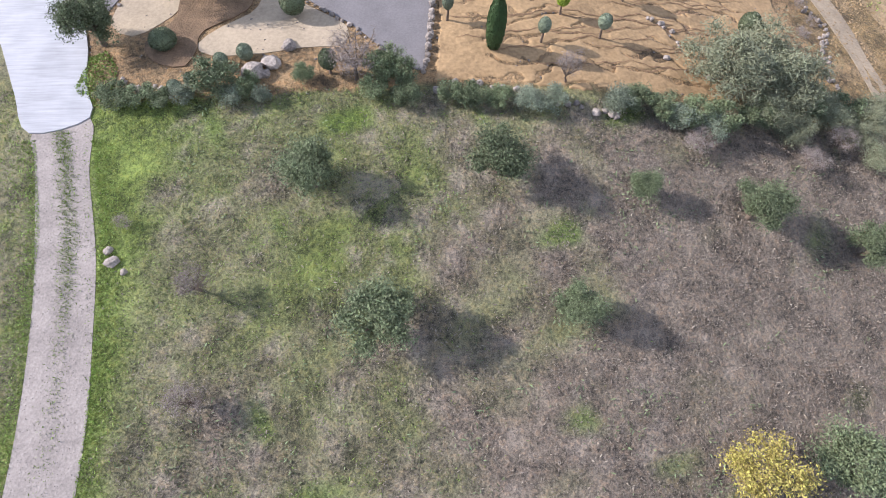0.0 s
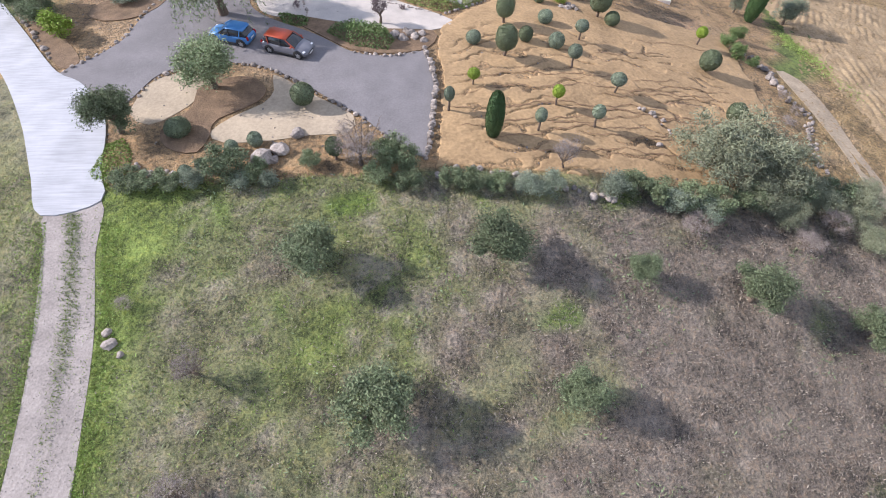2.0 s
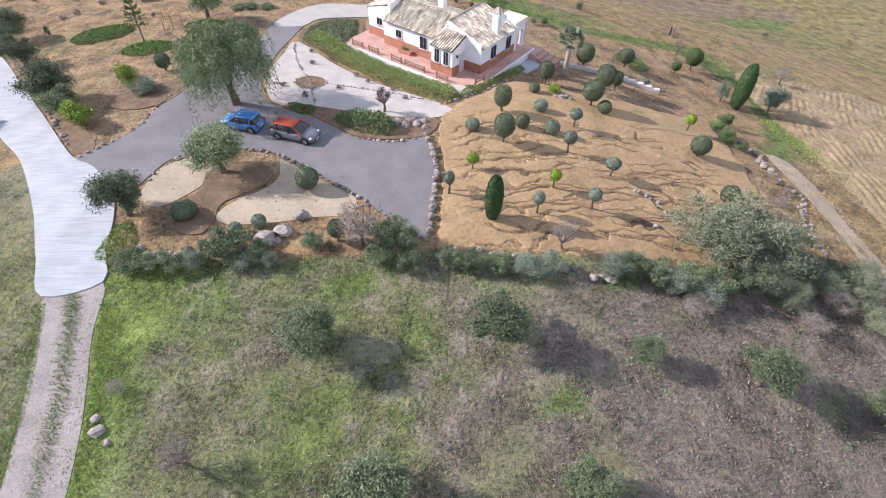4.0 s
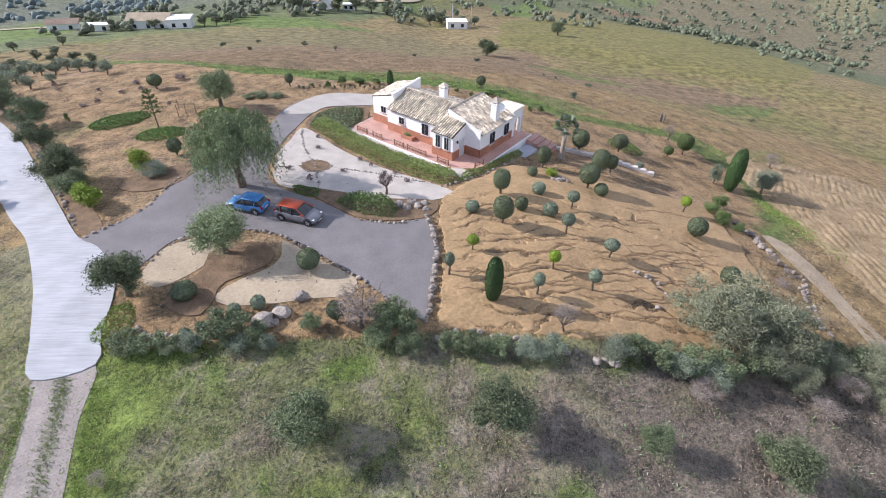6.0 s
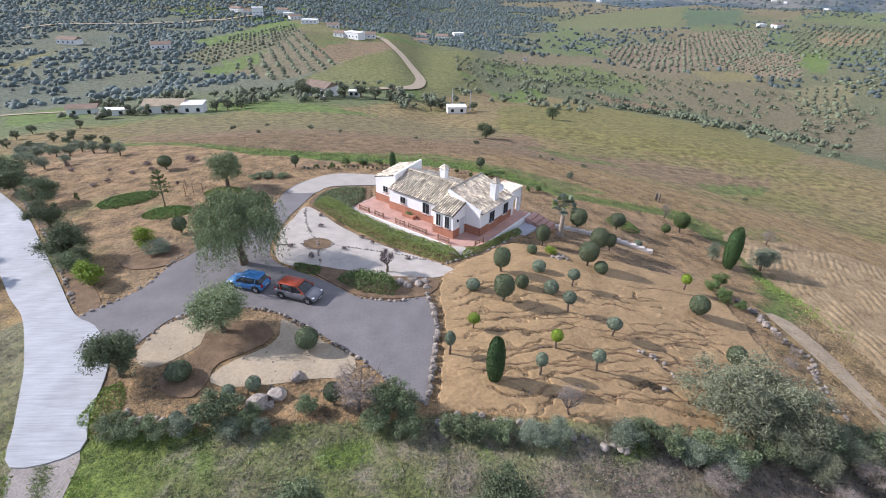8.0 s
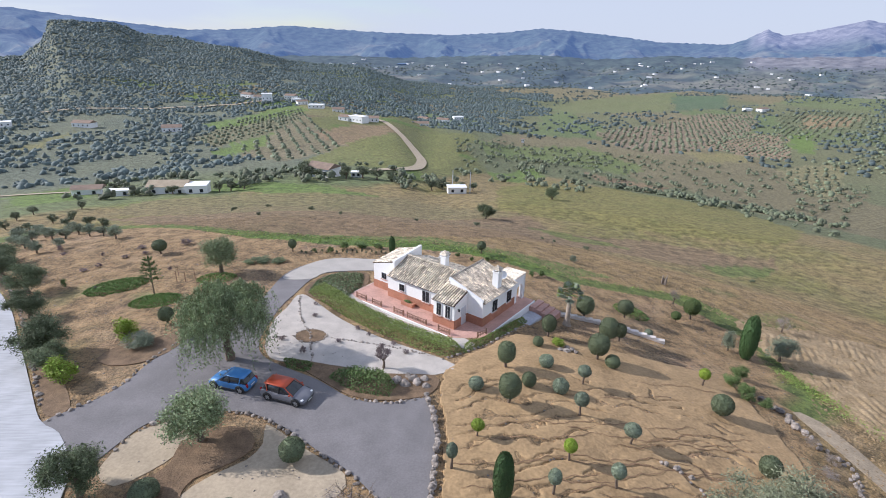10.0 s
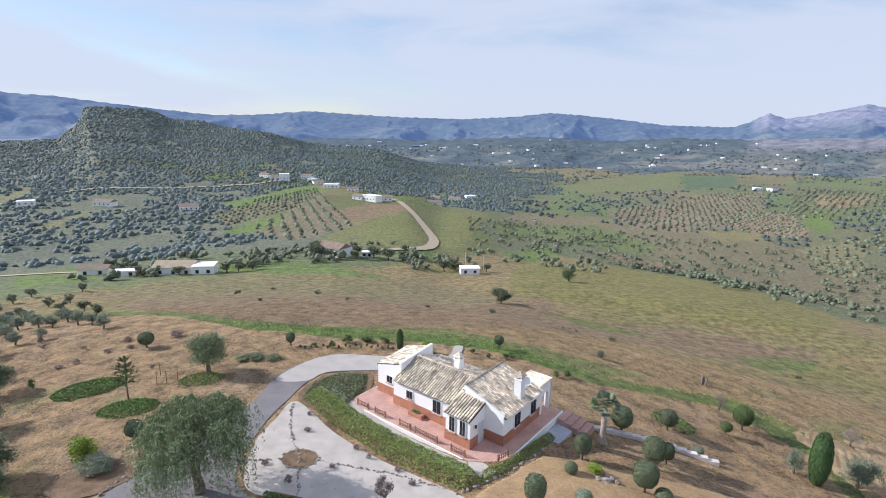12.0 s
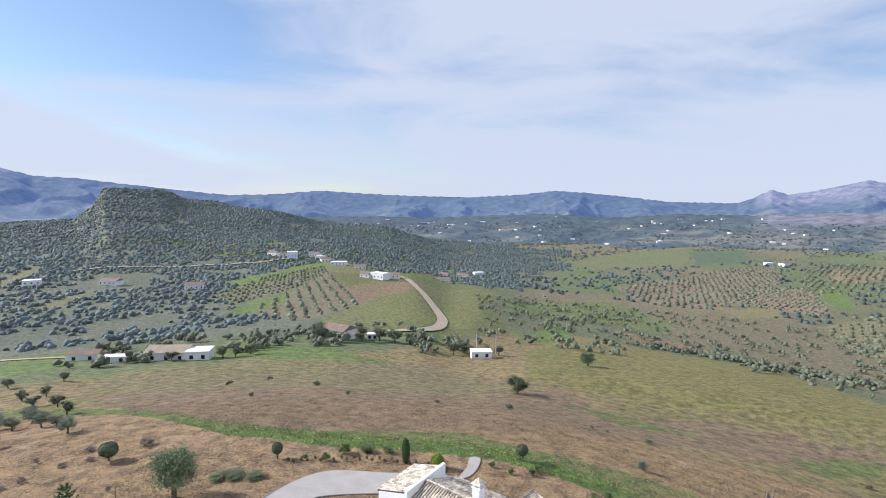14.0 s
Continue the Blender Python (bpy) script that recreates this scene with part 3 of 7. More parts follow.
def ground_colours(x, y):
    """Soil, grass or crop colour of each point of the ground, with painted haze far out."""
    r, az = np.hypot(x, y + 20), np.degrees(np.arctan2(x, y + 20))
    n1, n2, n3 = bumps(x, y, 2.1, 3), bumps(x, y, 6.5, 5), bumps(x, y, 0.7, 7)
    out = np.zeros((len(x), 3))

    def lay(mask, colour):
        out[:] = out + (np.array(colour) - out) * np.clip(mask, 0, 1)[:, None]

    # far valley: woods, groves and fields
    rng = np.random.default_rng(4)
    seeds = np.stack([rng.uniform(-900, 1900, 150), rng.uniform(150, 2900, 150)], 1)
    tones = np.array([(0.15, 0.165, 0.085), (0.165, 0.17, 0.09), (0.14, 0.18, 0.075), (0.20, 0.175, 0.10), (0.15, 0.18, 0.08), (0.155, 0.165, 0.085)])[rng.integers(0, 6, 150)]
    wx, wy = x + 25 * bumps(x, y, 60, 1), y + 25 * bumps(x, y, 80, 2)
    best = np.full(len(x), 1e12)
    cell = np.zeros(len(x), int)
    for i, (sx, sy) in enumerate(seeds):
        d = (wx - sx) ** 2 + ((wy - sy) * 0.8) ** 2
        cell = np.where(d < best, i, cell)
        best = np.minimum(best, d)
    out[:] = tones[cell]
    forest = smooth(-7, -12, az + 5 * smooth(500, 1200, r)) * smooth(185, 260, r)
    lay(forest, (0.155, 0.17, 0.115))
    lay(forest * smooth(-0.1, 0.5, bumps(x, y, 31, 7)), (0.13, 0.15, 0.11))
    # air haze put into the colour: blue-grey with growing distance
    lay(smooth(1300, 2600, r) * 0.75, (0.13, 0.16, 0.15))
    spur = smooth(0.30, 0.0, np.abs((az + 1 + (r - 280) * 0.032) / (4 + r * 0.012)) - 0.75) * smooth(170, 230, r) * smooth(900, 800, r)
    lay(spur, (0.15, 0.155, 0.055))
    lay(spur * smooth(0.0, 0.3, bumps(x, y, 55, 9)), (0.17, 0.125, 0.075))
    lay(spur * smooth(0.1, 0.3, bumps(x, y, 43, 2)), (0.11, 0.17, 0.035))
    # the open fields behind the house
    reach = np.interp(az, [-40, -20, -8, 0, 10, 17, 27, 38], [150, 162, 172, 205, 300, 295, 250, 200])
    field = smooth(8, -8, r - reach + 5 * n2) * (y > -12)
    lay(field, (0.26, 0.20, 0.095))
    lay(field * smooth(-0.2, 0.7, bumps(x, y, 19, 4) + 0.35 * n2 + 0.25 * n1) * 0.8, (0.195, 0.185, 0.06))
    lay(field * smooth(0.1, 0.9, n1 + 0.6 * n2) * 0.35, (0.27, 0.22, 0.13))
    lay(field * smooth(-8, -30, x) * smooth(96, 104, y) * smooth(128, 116, y), (0.15, 0.22, 0.045))
    edge = 62 - 0.22 * np.maximum(x - 14, 0) + 2.5 * n2
    plough = smooth(edge + 3, edge - 3, y) * (y > -14) * smooth(160, 140, r)
    lay(plough, (0.285, 0.20, 0.095))
    lay(plough * smooth(0.35, 0.7, bumps(x, y, 9, 8)) * 0.8, (0.15, 0.16, 0.055))
    lay(plough * smooth(0.2, 0.8, n1 + n3) * 0.5, (0.34, 0.25, 0.16))
    grain = np.clip(r / 400, 0.12, 1.6)
    for colour, outline in FIELDS:
        own = inside(x + grain * (5 * n2 + 2.5 * n1), y + grain * (6 * bumps(x, y, 7.5, 2) + 2.5 * n3), outline).astype(float)
        lay(own * 0.9, colour)
        lay(own * smooth(0.0, 0.8, bumps(x, y, 11, 3) + 0.6 * n1) * 0.3, np.array(colour) * (0.62, 0.78, 0.6))
    # near meadow
    meadow = smooth(-13.2, -14.6, y + 0.5 * n1)
    dry = np.clip(0.66 + 0.026 * x + 0.45 * n2 + 0.35 * n1, 0, 1)
    lay(meadow, (0.165, 0.205, 0.06))
    lay(meadow * dry, (0.232, 0.192, 0.15))
    lay(meadow * smooth(0.25, 0.8, n3 + 0.6 * n1) * 0.5, (0.36, 0.305, 0.255))
    lay(meadow * smooth(0.45, 0.9, bumps(x, y, 3.1, 11)) * 0.75, (0.13, 0.21, 0.035))
    lay(meadow * smooth(-14.5, -18, x + 0.8 * n1) * 0.8, (0.20, 0.27, 0.06))
    bank = smooth(-22, -24, x + 0.13 * (y + 20)) * (y < 10)
    lay(bank * (y < -4), (0.21, 0.20, 0.12))
    lay(bank * (y < -4) * smooth(0.1, 0.6, n1 + n3 * 0.4), (0.19, 0.23, 0.07))
    left = ((x < -26) & (y < -0.9 * x - 38)).astype(float)
    lay(left, (0.19, 0.19, 0.09))
    lay(left * smooth(0.0, 0.6, n1), (0.21, 0.18, 0.13))
    # garden soil and its green margin
    soil = inside(x + 0.5 * n1, y + 0.5 * n2, GARDEN).astype(float)
    margin = inside(x * 0.90 + 0.3 * n1 - 0.6, y * 0.90 + 0.5 * n2, GARDEN).astype(float) * (y > 5)
    lay(margin * (1 - soil) * 0.85, (0.105, 0.165, 0.035))
    lay(soil, (0.31, 0.21, 0.112))
    lay(soil * smooth(0.1, 0.8, n2) * 0.5, (0.38, 0.28, 0.18))
    lay(soil * smooth(0.2, 0.9, n1 * 0.7 + n2 * 0.6) * 0.4, (0.25, 0.15, 0.09))
    lay(soil * smooth(-27, -31, x) * smooth(0.2, 0.7, bumps(x, y, 3.3, 2)) * smooth(30, 20, y) * 0.6, (0.22, 0.21, 0.09))
    return out


def build_ground():
    """One sheet from the field under the camera to the foot of the mountains."""
    rings = np.concatenate([np.linspace(0.5, 105, 210), 105 * (4450 / 105) ** np.linspace(0.008, 1, 150)])
    az = np.radians(np.concatenate([np.linspace(-47, 45, 520), np.linspace(46, 312, 110)]))
    rr, aa = np.meshgrid(rings, az, indexing="ij")
    x, y = (rr * np.sin(aa)).ravel(), (rr * np.cos(aa)).ravel() - 20
    z = land(x, y)
    near = smooth(90, 60, np.hypot(x, y))
    clod = smooth(30, 45, np.hypot(x - 2, y - 10)) * smooth(130, 90, np.hypot(x, y)) * (y > -10)
    z = z + 0.03 * near * bumps(x, y, 0.5, 2) + 0.10 * clod * bumps(x, y, 0.6, 4)
    n, m = len(rings), len(az)
    i, j = np.meshgrid(np.arange(n - 1), np.arange(m), indexing="ij")
    k = (j + 1) % m
    faces = np.stack([i * m + j, i * m + k, (i + 1) * m + k, (i + 1) * m + j], -1).reshape(-1, 4)[:, ::-1]
    cap = [list(range(m))]
    me = mesh("ground", np.stack([x, y, z], 1), faces.tolist() + cap, GROUND, False)
    col = me.color_attributes.new("soil", "FLOAT_COLOR", "POINT")
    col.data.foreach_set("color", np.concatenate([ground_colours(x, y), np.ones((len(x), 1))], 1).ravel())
    ob = new("ground", me)
    tagged(ob, "rolling dry meadow, ochre garden soil and ploughed fields", "ground", kind="structure")


build_ground()

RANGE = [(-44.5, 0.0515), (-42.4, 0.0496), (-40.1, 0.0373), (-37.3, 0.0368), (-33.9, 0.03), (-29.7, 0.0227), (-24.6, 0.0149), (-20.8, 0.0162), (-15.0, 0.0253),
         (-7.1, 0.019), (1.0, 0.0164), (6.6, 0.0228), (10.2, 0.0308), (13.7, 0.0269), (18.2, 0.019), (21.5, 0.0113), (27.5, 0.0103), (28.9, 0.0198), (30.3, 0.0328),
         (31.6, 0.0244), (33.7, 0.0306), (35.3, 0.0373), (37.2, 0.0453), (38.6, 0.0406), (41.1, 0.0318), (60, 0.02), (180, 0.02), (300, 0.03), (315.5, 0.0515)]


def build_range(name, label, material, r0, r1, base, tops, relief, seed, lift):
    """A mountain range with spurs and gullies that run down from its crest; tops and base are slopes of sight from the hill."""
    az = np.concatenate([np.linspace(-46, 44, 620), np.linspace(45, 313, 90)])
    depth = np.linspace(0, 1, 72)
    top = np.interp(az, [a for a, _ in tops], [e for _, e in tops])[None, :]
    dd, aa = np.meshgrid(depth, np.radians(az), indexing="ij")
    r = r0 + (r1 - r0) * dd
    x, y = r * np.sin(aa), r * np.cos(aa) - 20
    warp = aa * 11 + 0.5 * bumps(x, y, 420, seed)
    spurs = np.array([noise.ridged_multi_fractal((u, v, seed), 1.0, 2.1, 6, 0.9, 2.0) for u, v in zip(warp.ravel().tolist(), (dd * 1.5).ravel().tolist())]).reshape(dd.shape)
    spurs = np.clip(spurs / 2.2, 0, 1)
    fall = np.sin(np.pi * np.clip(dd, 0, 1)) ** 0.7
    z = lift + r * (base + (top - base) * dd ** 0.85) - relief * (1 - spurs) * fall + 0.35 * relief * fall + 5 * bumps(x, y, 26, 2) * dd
    n, m = dd.shape
    i, j = np.meshgrid(np.arange(n - 1), np.arange(m), indexing="ij")
    k = (j + 1) % m
    faces = np.stack([i * m + j, i * m + k, (i + 1) * m + k, (i + 1) * m + j], -1).reshape(-1, 4)[:, ::-1]
    me = mesh(name, np.stack([x.ravel(), y.ravel(), z.ravel()], 1), faces, material, False)
    bearing = np.degrees(aa)
    tone = np.zeros(dd.shape + (3,))
    tone[:] = (0.055, 0.075, 0.06)
    open_land = (smooth(0.1, 0.6, bumps(x, y, 160, 5 + seed) + 0.5 * smooth(14, 30, np.degrees(aa))) * smooth(0.95, 0.3, dd))[..., None]
    tone += (np.array((0.16, 0.15, 0.10)) - tone) * open_land
    crag = (smooth(28.5, 30, bearing) * smooth(0.62, 0.85, dd + 0.25 * (spurs - 0.5)) + smooth(-41, -42.5, bearing) * smooth(0.85, 0.95, dd))[..., None]
    tone += (np.array((0.17, 0.16, 0.16)) - tone) * np.clip(crag, 0, 1)
    col = me.color_attributes.new("slope", "FLOAT_COLOR", "POINT")
    col.data.foreach_set("color", np.concatenate([tone.reshape(-1, 3), np.ones((x.size, 1))], 1).ravel())
    tagged(new(name, me), label, "mountains", kind="structure")

    def height(px, py):
        pr, pa = math.hypot(px, py + 20), math.degrees(math.atan2(px, py + 20))
        return float(z[min(71, max(0, round((pr - r0) / (r1 - r0) * 71))), min(619, max(0, round((pa + 46) / 90 * 619)))])
    return height


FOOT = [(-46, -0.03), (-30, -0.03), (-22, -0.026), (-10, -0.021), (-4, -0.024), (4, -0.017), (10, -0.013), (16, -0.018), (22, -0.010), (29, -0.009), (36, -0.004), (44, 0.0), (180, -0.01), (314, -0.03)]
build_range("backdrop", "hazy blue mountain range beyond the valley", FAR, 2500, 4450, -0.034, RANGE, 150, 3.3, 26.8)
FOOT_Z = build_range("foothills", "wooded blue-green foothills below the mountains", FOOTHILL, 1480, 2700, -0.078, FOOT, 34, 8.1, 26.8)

# ---- drive, track, courts and beds ----
DRIVE = [(-0.2, 0.0), (0.3, -2.0), (0.7, -4.7), (0.6, -6.7), (0.2, -10.6), (-0.1, -12.6), (-2.2, -11.2), (-4.7, -8.6), (-7.0, -6.8), (-8.8, -5.4), (-10.3, -4.2), (-12.5, -2.9),
         (-14.0, -2.3), (-16.0, -2.1), (-18.4, -2.3), (-20.5, -3.1), (-21.6, -4.3), (-22.3, -6.3), (-23.4, -8.6), (-25.4, -7.0), (-27.4, -4.8), (-29.3, -3.3), (-27.3, -1.2), (-25.8, 1.2),
         (-25.4, 4.2), (-24.1, 8.5), (-22.8, 9.9), (-21.3, 12.9), (-19.8, 18.6), (-19.3, 26.6), (-17.2, 30.9), (-14.0, 33.8), (-8.2, 34.0), (-1.0, 34.0), (-1.0, 29.5), (-7.9, 29.3), (-14.0, 27.8), (-15.5, 25.3), (-16.3, 20.8),
         (-17.0, 14.8), (-16.0, 6.6), (-9.6, 2.2), (-6.0, -0.4), (-2.9, -0.7)]
sheet("driveway", DRIVE, ASPHALT, 0.06, "grey gravel-asphalt driveway with a turning bay")
SLAB = [(-21.3, -16.6), (-22.2, -13.9), (-22.9, -10.8), (-24.3, -7.8), (-27.2, -4.6), (-29.8, -3.0), (-34.9, 2.7), (-41.7, 10.3), (-48.7, 18.0), (-58.3, 26.7), (-75, 40),
        (-79, 36), (-62, 23), (-52, 14.2), (-44.2, 6.8), (-37.8, 0.2), (-34.0, -3.4), (-29.9, -9.0), (-28.0, -12.2), (-26.6, -14.8), (-24.9, -17.7)]
sheet("concrete_lane", SLAB, LANE, 0.10, "pale brushed concrete lane with a broken end")
sheet("dirt_track", [(-24.7, -17.5), (-21.3, -16.6), (-20.5, -20.5), (-19.0, -25.8), (-18.2, -30.5), (-17.5, -36), (-17.4, -44), (-17.6, -60), (-21, -60), (-21.0, -44), (-21.1, -36), (-21.8, -29.5), (-22.9, -24.2), (-24.1, -19.5)],
      DIRT, 0.03, "two-rut stony dirt track with a grass strip")
sheet("gravel_court", [(-15.4, 20.3), (-10.3, 14.9), (-5.4, 10.9), (1.2, 6.5), (2.4, 4.9), (0.5, 3.5), (-4.7, 3.6), (-8.6, 4.6), (-14.7, 5.6), (-16.6, 11.8), (-16.2, 16.4)], GRAVEL, 0.05, "white gravel court with stone lines")
sheet("sand_patch", [(-21.7, -5.0), (-20.4, -3.8), (-18.4, -3.0), (-17.0, -4.2), (-17.4, -6.6), (-18.6, -8.4), (-20.2, -9.6), (-22.0, -8.4)], SAND, 0.035, "pale trodden sand inside the drive loop")
sheet("sand_patch", [(-12.2, -3.6), (-10.2, -4.9), (-8.2, -6.4), (-5.4, -8.4), (-5.6, -10.2), (-8.4, -10.6), (-11.2, -11.2), (-14.4, -11.4), (-15.6, -10.4), (-14.2, -8.6), (-12.4, -7.2), (-11.8, -5.6)], SAND, 0.035, "pale trodden sand inside the drive loop")
MULCH_BED = [(-16.5, -4.5), (-14.8, -3.9), (-13.4, -4.2), (-12.4, -5.5), (-12.7, -6.9), (-14.1, -8.1), (-15.3, -9.0), (-15.6, -10.0), (-15.5, -10.8), (-16.0, -12.4), (-17.6, -12.3), (-18.8, -11.4), (-19.1, -10.2), (-18.4, -9.0), (-17.5, -7.7), (-17.7, -5.6)]
sheet("mulch_bed", MULCH_BED, MULCH, 0.09, "curved bed of dark brown bark mulch")
sheet("mulch_bed", [(-30.6, 5.4), (-30.0, 7.5), (-27.9, 8.4), (-25.0, 10.8), (-23.8, 9.8), (-24.5, 6.3), (-26.1, 4.6), (-28.6, 4.2)], MULCH, 0.09, "bed of dark brown bark mulch beside the drive")
sheet("planting_bed", [(-9.8, 2.6), (-6.2, 0.0), (-2.9, -0.4), (0.2, 0.6), (0.6, 3.3), (-4.7, 3.5), (-8.6, 4.5), (-13.0, 5.4)], MULCH, 0.08, "dark planted bed between drive and gravel court")
sheet("planting_bed", [(-15.3, 20.8), (-15.0, 25.0), (-12.6, 28.0), (-8.9, 28.4), (-8.3, 24.0), (-9.8, 18.5), (-11.7, 18.1)], MULCH, 0.06, "planted bed beside the rear drive")
sheet("rear_drive", [(-19.2, 25.2), (-17.2, 30.8), (-14.0, 33.7), (-8.2, 33.9), (-1.1, 33.9), (-1.1, 29.6), (-7.9, 29.4), (-14.0, 27.9), (-15.6, 25.2)], surface("pale_drive", (0.43, 0.395, 0.36), 0.15, 6.0, 0.6, 0.9, 0.4, 0.03), 0.085, "pale concrete rear drive behind the gravel court")
sheet("dirt_path", [(36.2, 6.5), (38.2, 5.5), (38.8, 0.0), (38.6, -5.0), (39.0, -12.0), (37.2, -12.4), (36.8, -5.0), (36.4, 0.0)], PATHDIRT, 0.03, "pale worn dirt path below the rock bank")
sheet("lane_border", [(-29.6, -2.6), (-34.6, 2.9), (-41.4, 10.6), (-48.4, 18.3), (-58.0, 27.0), (-57.0, 28.3), (-47.2, 19.5), (-40.0, 12.0), (-33.2, 4.2), (-28.4, -1.6)], MULCH, 0.05, "strip of dark turned soil along the lane")
rng = random.Random(11)


def edging(line, step, size, label, rows=1, high=1.0, spread=0.1):
    x, y = line[0]
    ob = thing("stone_edging", x, y, ground_z(x, y), label, "stone edging")
    stones(ob, line, step, size, rng, spread, high, rows)


edging([(-0.1, 0.2), (0.45, -2.0), (0.85, -4.7), (0.75, -6.7), (0.4, -10.6), (0.1, -12.8)], 0.34, 0.5, "low dry-laid wall of pale field stones beside the drive", 2)
edging([(-2.4, -11.0), (-4.7, -8.8), (-7.0, -7.0), (-8.8, -5.6), (-10.3, -4.4), (-12.5, -3.1), (-14.0, -2.5), (-16.0, -2.3), (-18.4, -2.5), (-20.3, -3.3), (-21.4, -4.5), (-22.0, -6.4)], 0.5, 0.45, "row of rough stones edging the sandy island")
edging([(-29.0, -3.1), (-27.3, -1.0), (-25.9, 1.3), (-25.6, 4.2), (-24.3, 8.5), (-23.0, 9.9)], 0.6, 0.42, "row of rough stones edging the drive")
edging([(1.4, 6.3), (3.4, 7.9), (5.6, 9.8), (8.0, 12.6), (10.6, 15.6)], 0.45, 0.35, "row of pale stones under the hedge")
edging([(-6.0, -0.4), (-3.0, -0.8), (-0.3, 0.0)], 0.4, 0.4, "row of stones edging the planted bed")
edging([(-15.6, 19.5), (-14.0, 14.0), (-12.2, 10.4), (-11.4, 7.6), (-10.8, 5.2)], 0.28, 0.30, "line of small stones across white gravel")
edging([(-10.6, 10.0), (-7.0, 9.2), (-3.6, 8.6), (0.6, 6.8)], 0.28, 0.30, "line of small stones across white gravel")
edging([(-16.2, 9.4), (-14.4, 9.6), (-13.4, 10.0)], 0.28, 0.30, "line of small stones across white gravel")
edging([(-31.0, -1.2), (-36.4, 5.2), (-42.6, 12.4), (-49.0, 19.4), (-57.0, 27.2)], 0.8, 0.55, "row of rough stones along the lane")
edging([(33.6, 8.5), (34.4, 5.0), (34.6, 2.0), (34.8, 0.2)], 0.5, 0.7, "bank of weathered grey rocks", 1, 1.2, 0.5)
edging([(35.6, -1.0), (34.6, -4.0), (33.6, -7.0), (33.0, -9.4)], 0.22, 0.45, "heap of loose rubble stones", 1, 1.0, 0.45)
edging([(17.8, -5.2), (18.8, -5.8), (19.4, -6.8), (19.6, -7.6)], 0.3, 0.5, "small heap of pale stones in eroded soil", 1, 1.0, 0.25)
edging([(1.2, -14.2), (3.2, -13.8), (5.2, -14.0), (9, -14.9), (12.2, -15.6), (13.2, -15.4)], 0.55, 0.6, "tumbled stone wall at the garden edge", 1, 1.1, 0.35)
edging([(-19.9, -13.8), (-18.6, -14.4), (-17.4, -14.3), (-16.6, -14.8)], 0.4, 0.6, "heap of pale garden rocks", 1, 1.1, 0.3)

# ---- eroded garden soil ----
def build_soil():
    xs, ys = np.arange(0.6, 32.5, 0.11), np.arange(-14.0, 13.0, 0.11)
    xx, yy = np.meshgrid(xs, ys, indexing="ij")
    x, y = xx.ravel(), yy.ravel()
    warp = y + 0.9 * bumps(x, y, 3.0, 1) + 0.35 * bumps(x, y, 0.9, 4) + 0.06 * (x - 16) ** 2 * 0.25
    line = warp * 0.62 + 0.55 * bumps(x, y * 1.7, 2.4, 6)
    off = np.abs(line - np.round(line)) / 0.62
    run = smooth(-0.45, 0.05, bumps(x, y, 4.5, 9) + 0.25 * bumps(x, y, 1.2, 3))
    zone = smooth(1.5, 5, x) * smooth(29, 24, x) * smooth(5.5, 1.5, y - 0.05 * x)
    groove = np.exp(-(off / 0.12) ** 2) * run * zone
    step = np.clip((line - np.floor(line)) - 0.5, -0.5, 0.5) * zone
    z = land(x, y) + 0.07 - 0.5 * groove + 0.07 * step + 0.02 * bumps(x, y, 0.35, 2) + 0.03 * bumps(x, y, 1.1, 7)
    keep = inside(x + 0.25 * bumps(x, y, 1.1, 5), y + 0.25 * bumps(x, y, 0.9, 2), [(1.0, 0.0), (1.5, -4.5), (1.3, -7), (0.8, -13.4), (10, -13.6), (24, -12.6), (30.4, -7), (31.6, 3), (32, 12), (14, 12.6), (10.5, 14.4), (5.6, 9.2), (2.8, 6.2), (1.4, 4.0)])
    z = np.where(keep, z, land(x, y) - 0.25)
    n, m = xx.shape
    i, j = np.meshgrid(np.arange(n - 1), np.arange(m - 1), indexing="ij")
    a = i * m + j
    faces = np.stack([a, a + m, a + m + 1, a + 1], -1).reshape(-1, 4)
    alive = keep[faces].any(1)
    ob = new("garden_soil", mesh("garden_soil", np.stack([x, y, z], 1), faces[alive], SOIL, False))
    tagged(ob, "bare ochre soil cut by winding rain gullies", "soil", kind="structure")


build_soil()


def build_furrows():
    """Tilled strip beside the garden: ridges and furrows broken by clods."""
    xs, ys = np.arange(40.6, 72.0, 0.17), np.arange(-15.0, 34.0, 0.25)
    xx, yy = np.meshgrid(xs, ys, indexing="ij")
    x, y = xx.ravel(), yy.ravel()
    across = x - 0.012 * (y - 4) ** 2 * (y > 4) - 0.10 * y + 0.25 * bumps(x, y, 4.0, 3)
    ridge = np.abs(np.sin(across * math.pi / 1.05)) ** 0.7
    broken = smooth(-0.5, 0.3, bumps(x, y, 3.2, 6))
    rim = smooth(0, 3, x - 40.6 - 0.03 * (y + 15)) * smooth(72, 66, x) * smooth(-15, -12, y) * smooth(34, 28, y)
    z = land(x, y) - 0.12 + rim * (0.18 + 0.20 * ridge * broken + 0.09 * bumps(x, y, 0.28, 4) + 0.05 * bumps(x, y, 0.8, 8))
    n, m = xx.shape
    i, j = np.meshgrid(np.arange(n - 1), np.arange(m - 1), indexing="ij")
    a = i * m + j
    ob = new("ploughed_strip", mesh("ploughed_strip", np.stack([x, y, z], 1), np.stack([a, a + m, a + m + 1, a + 1], -1).reshape(-1, 4), PLOUGH, False))
    tagged(ob, "ploughed brown strip with long furrows beside the garden", "soil", kind="structure")


build_furrows()


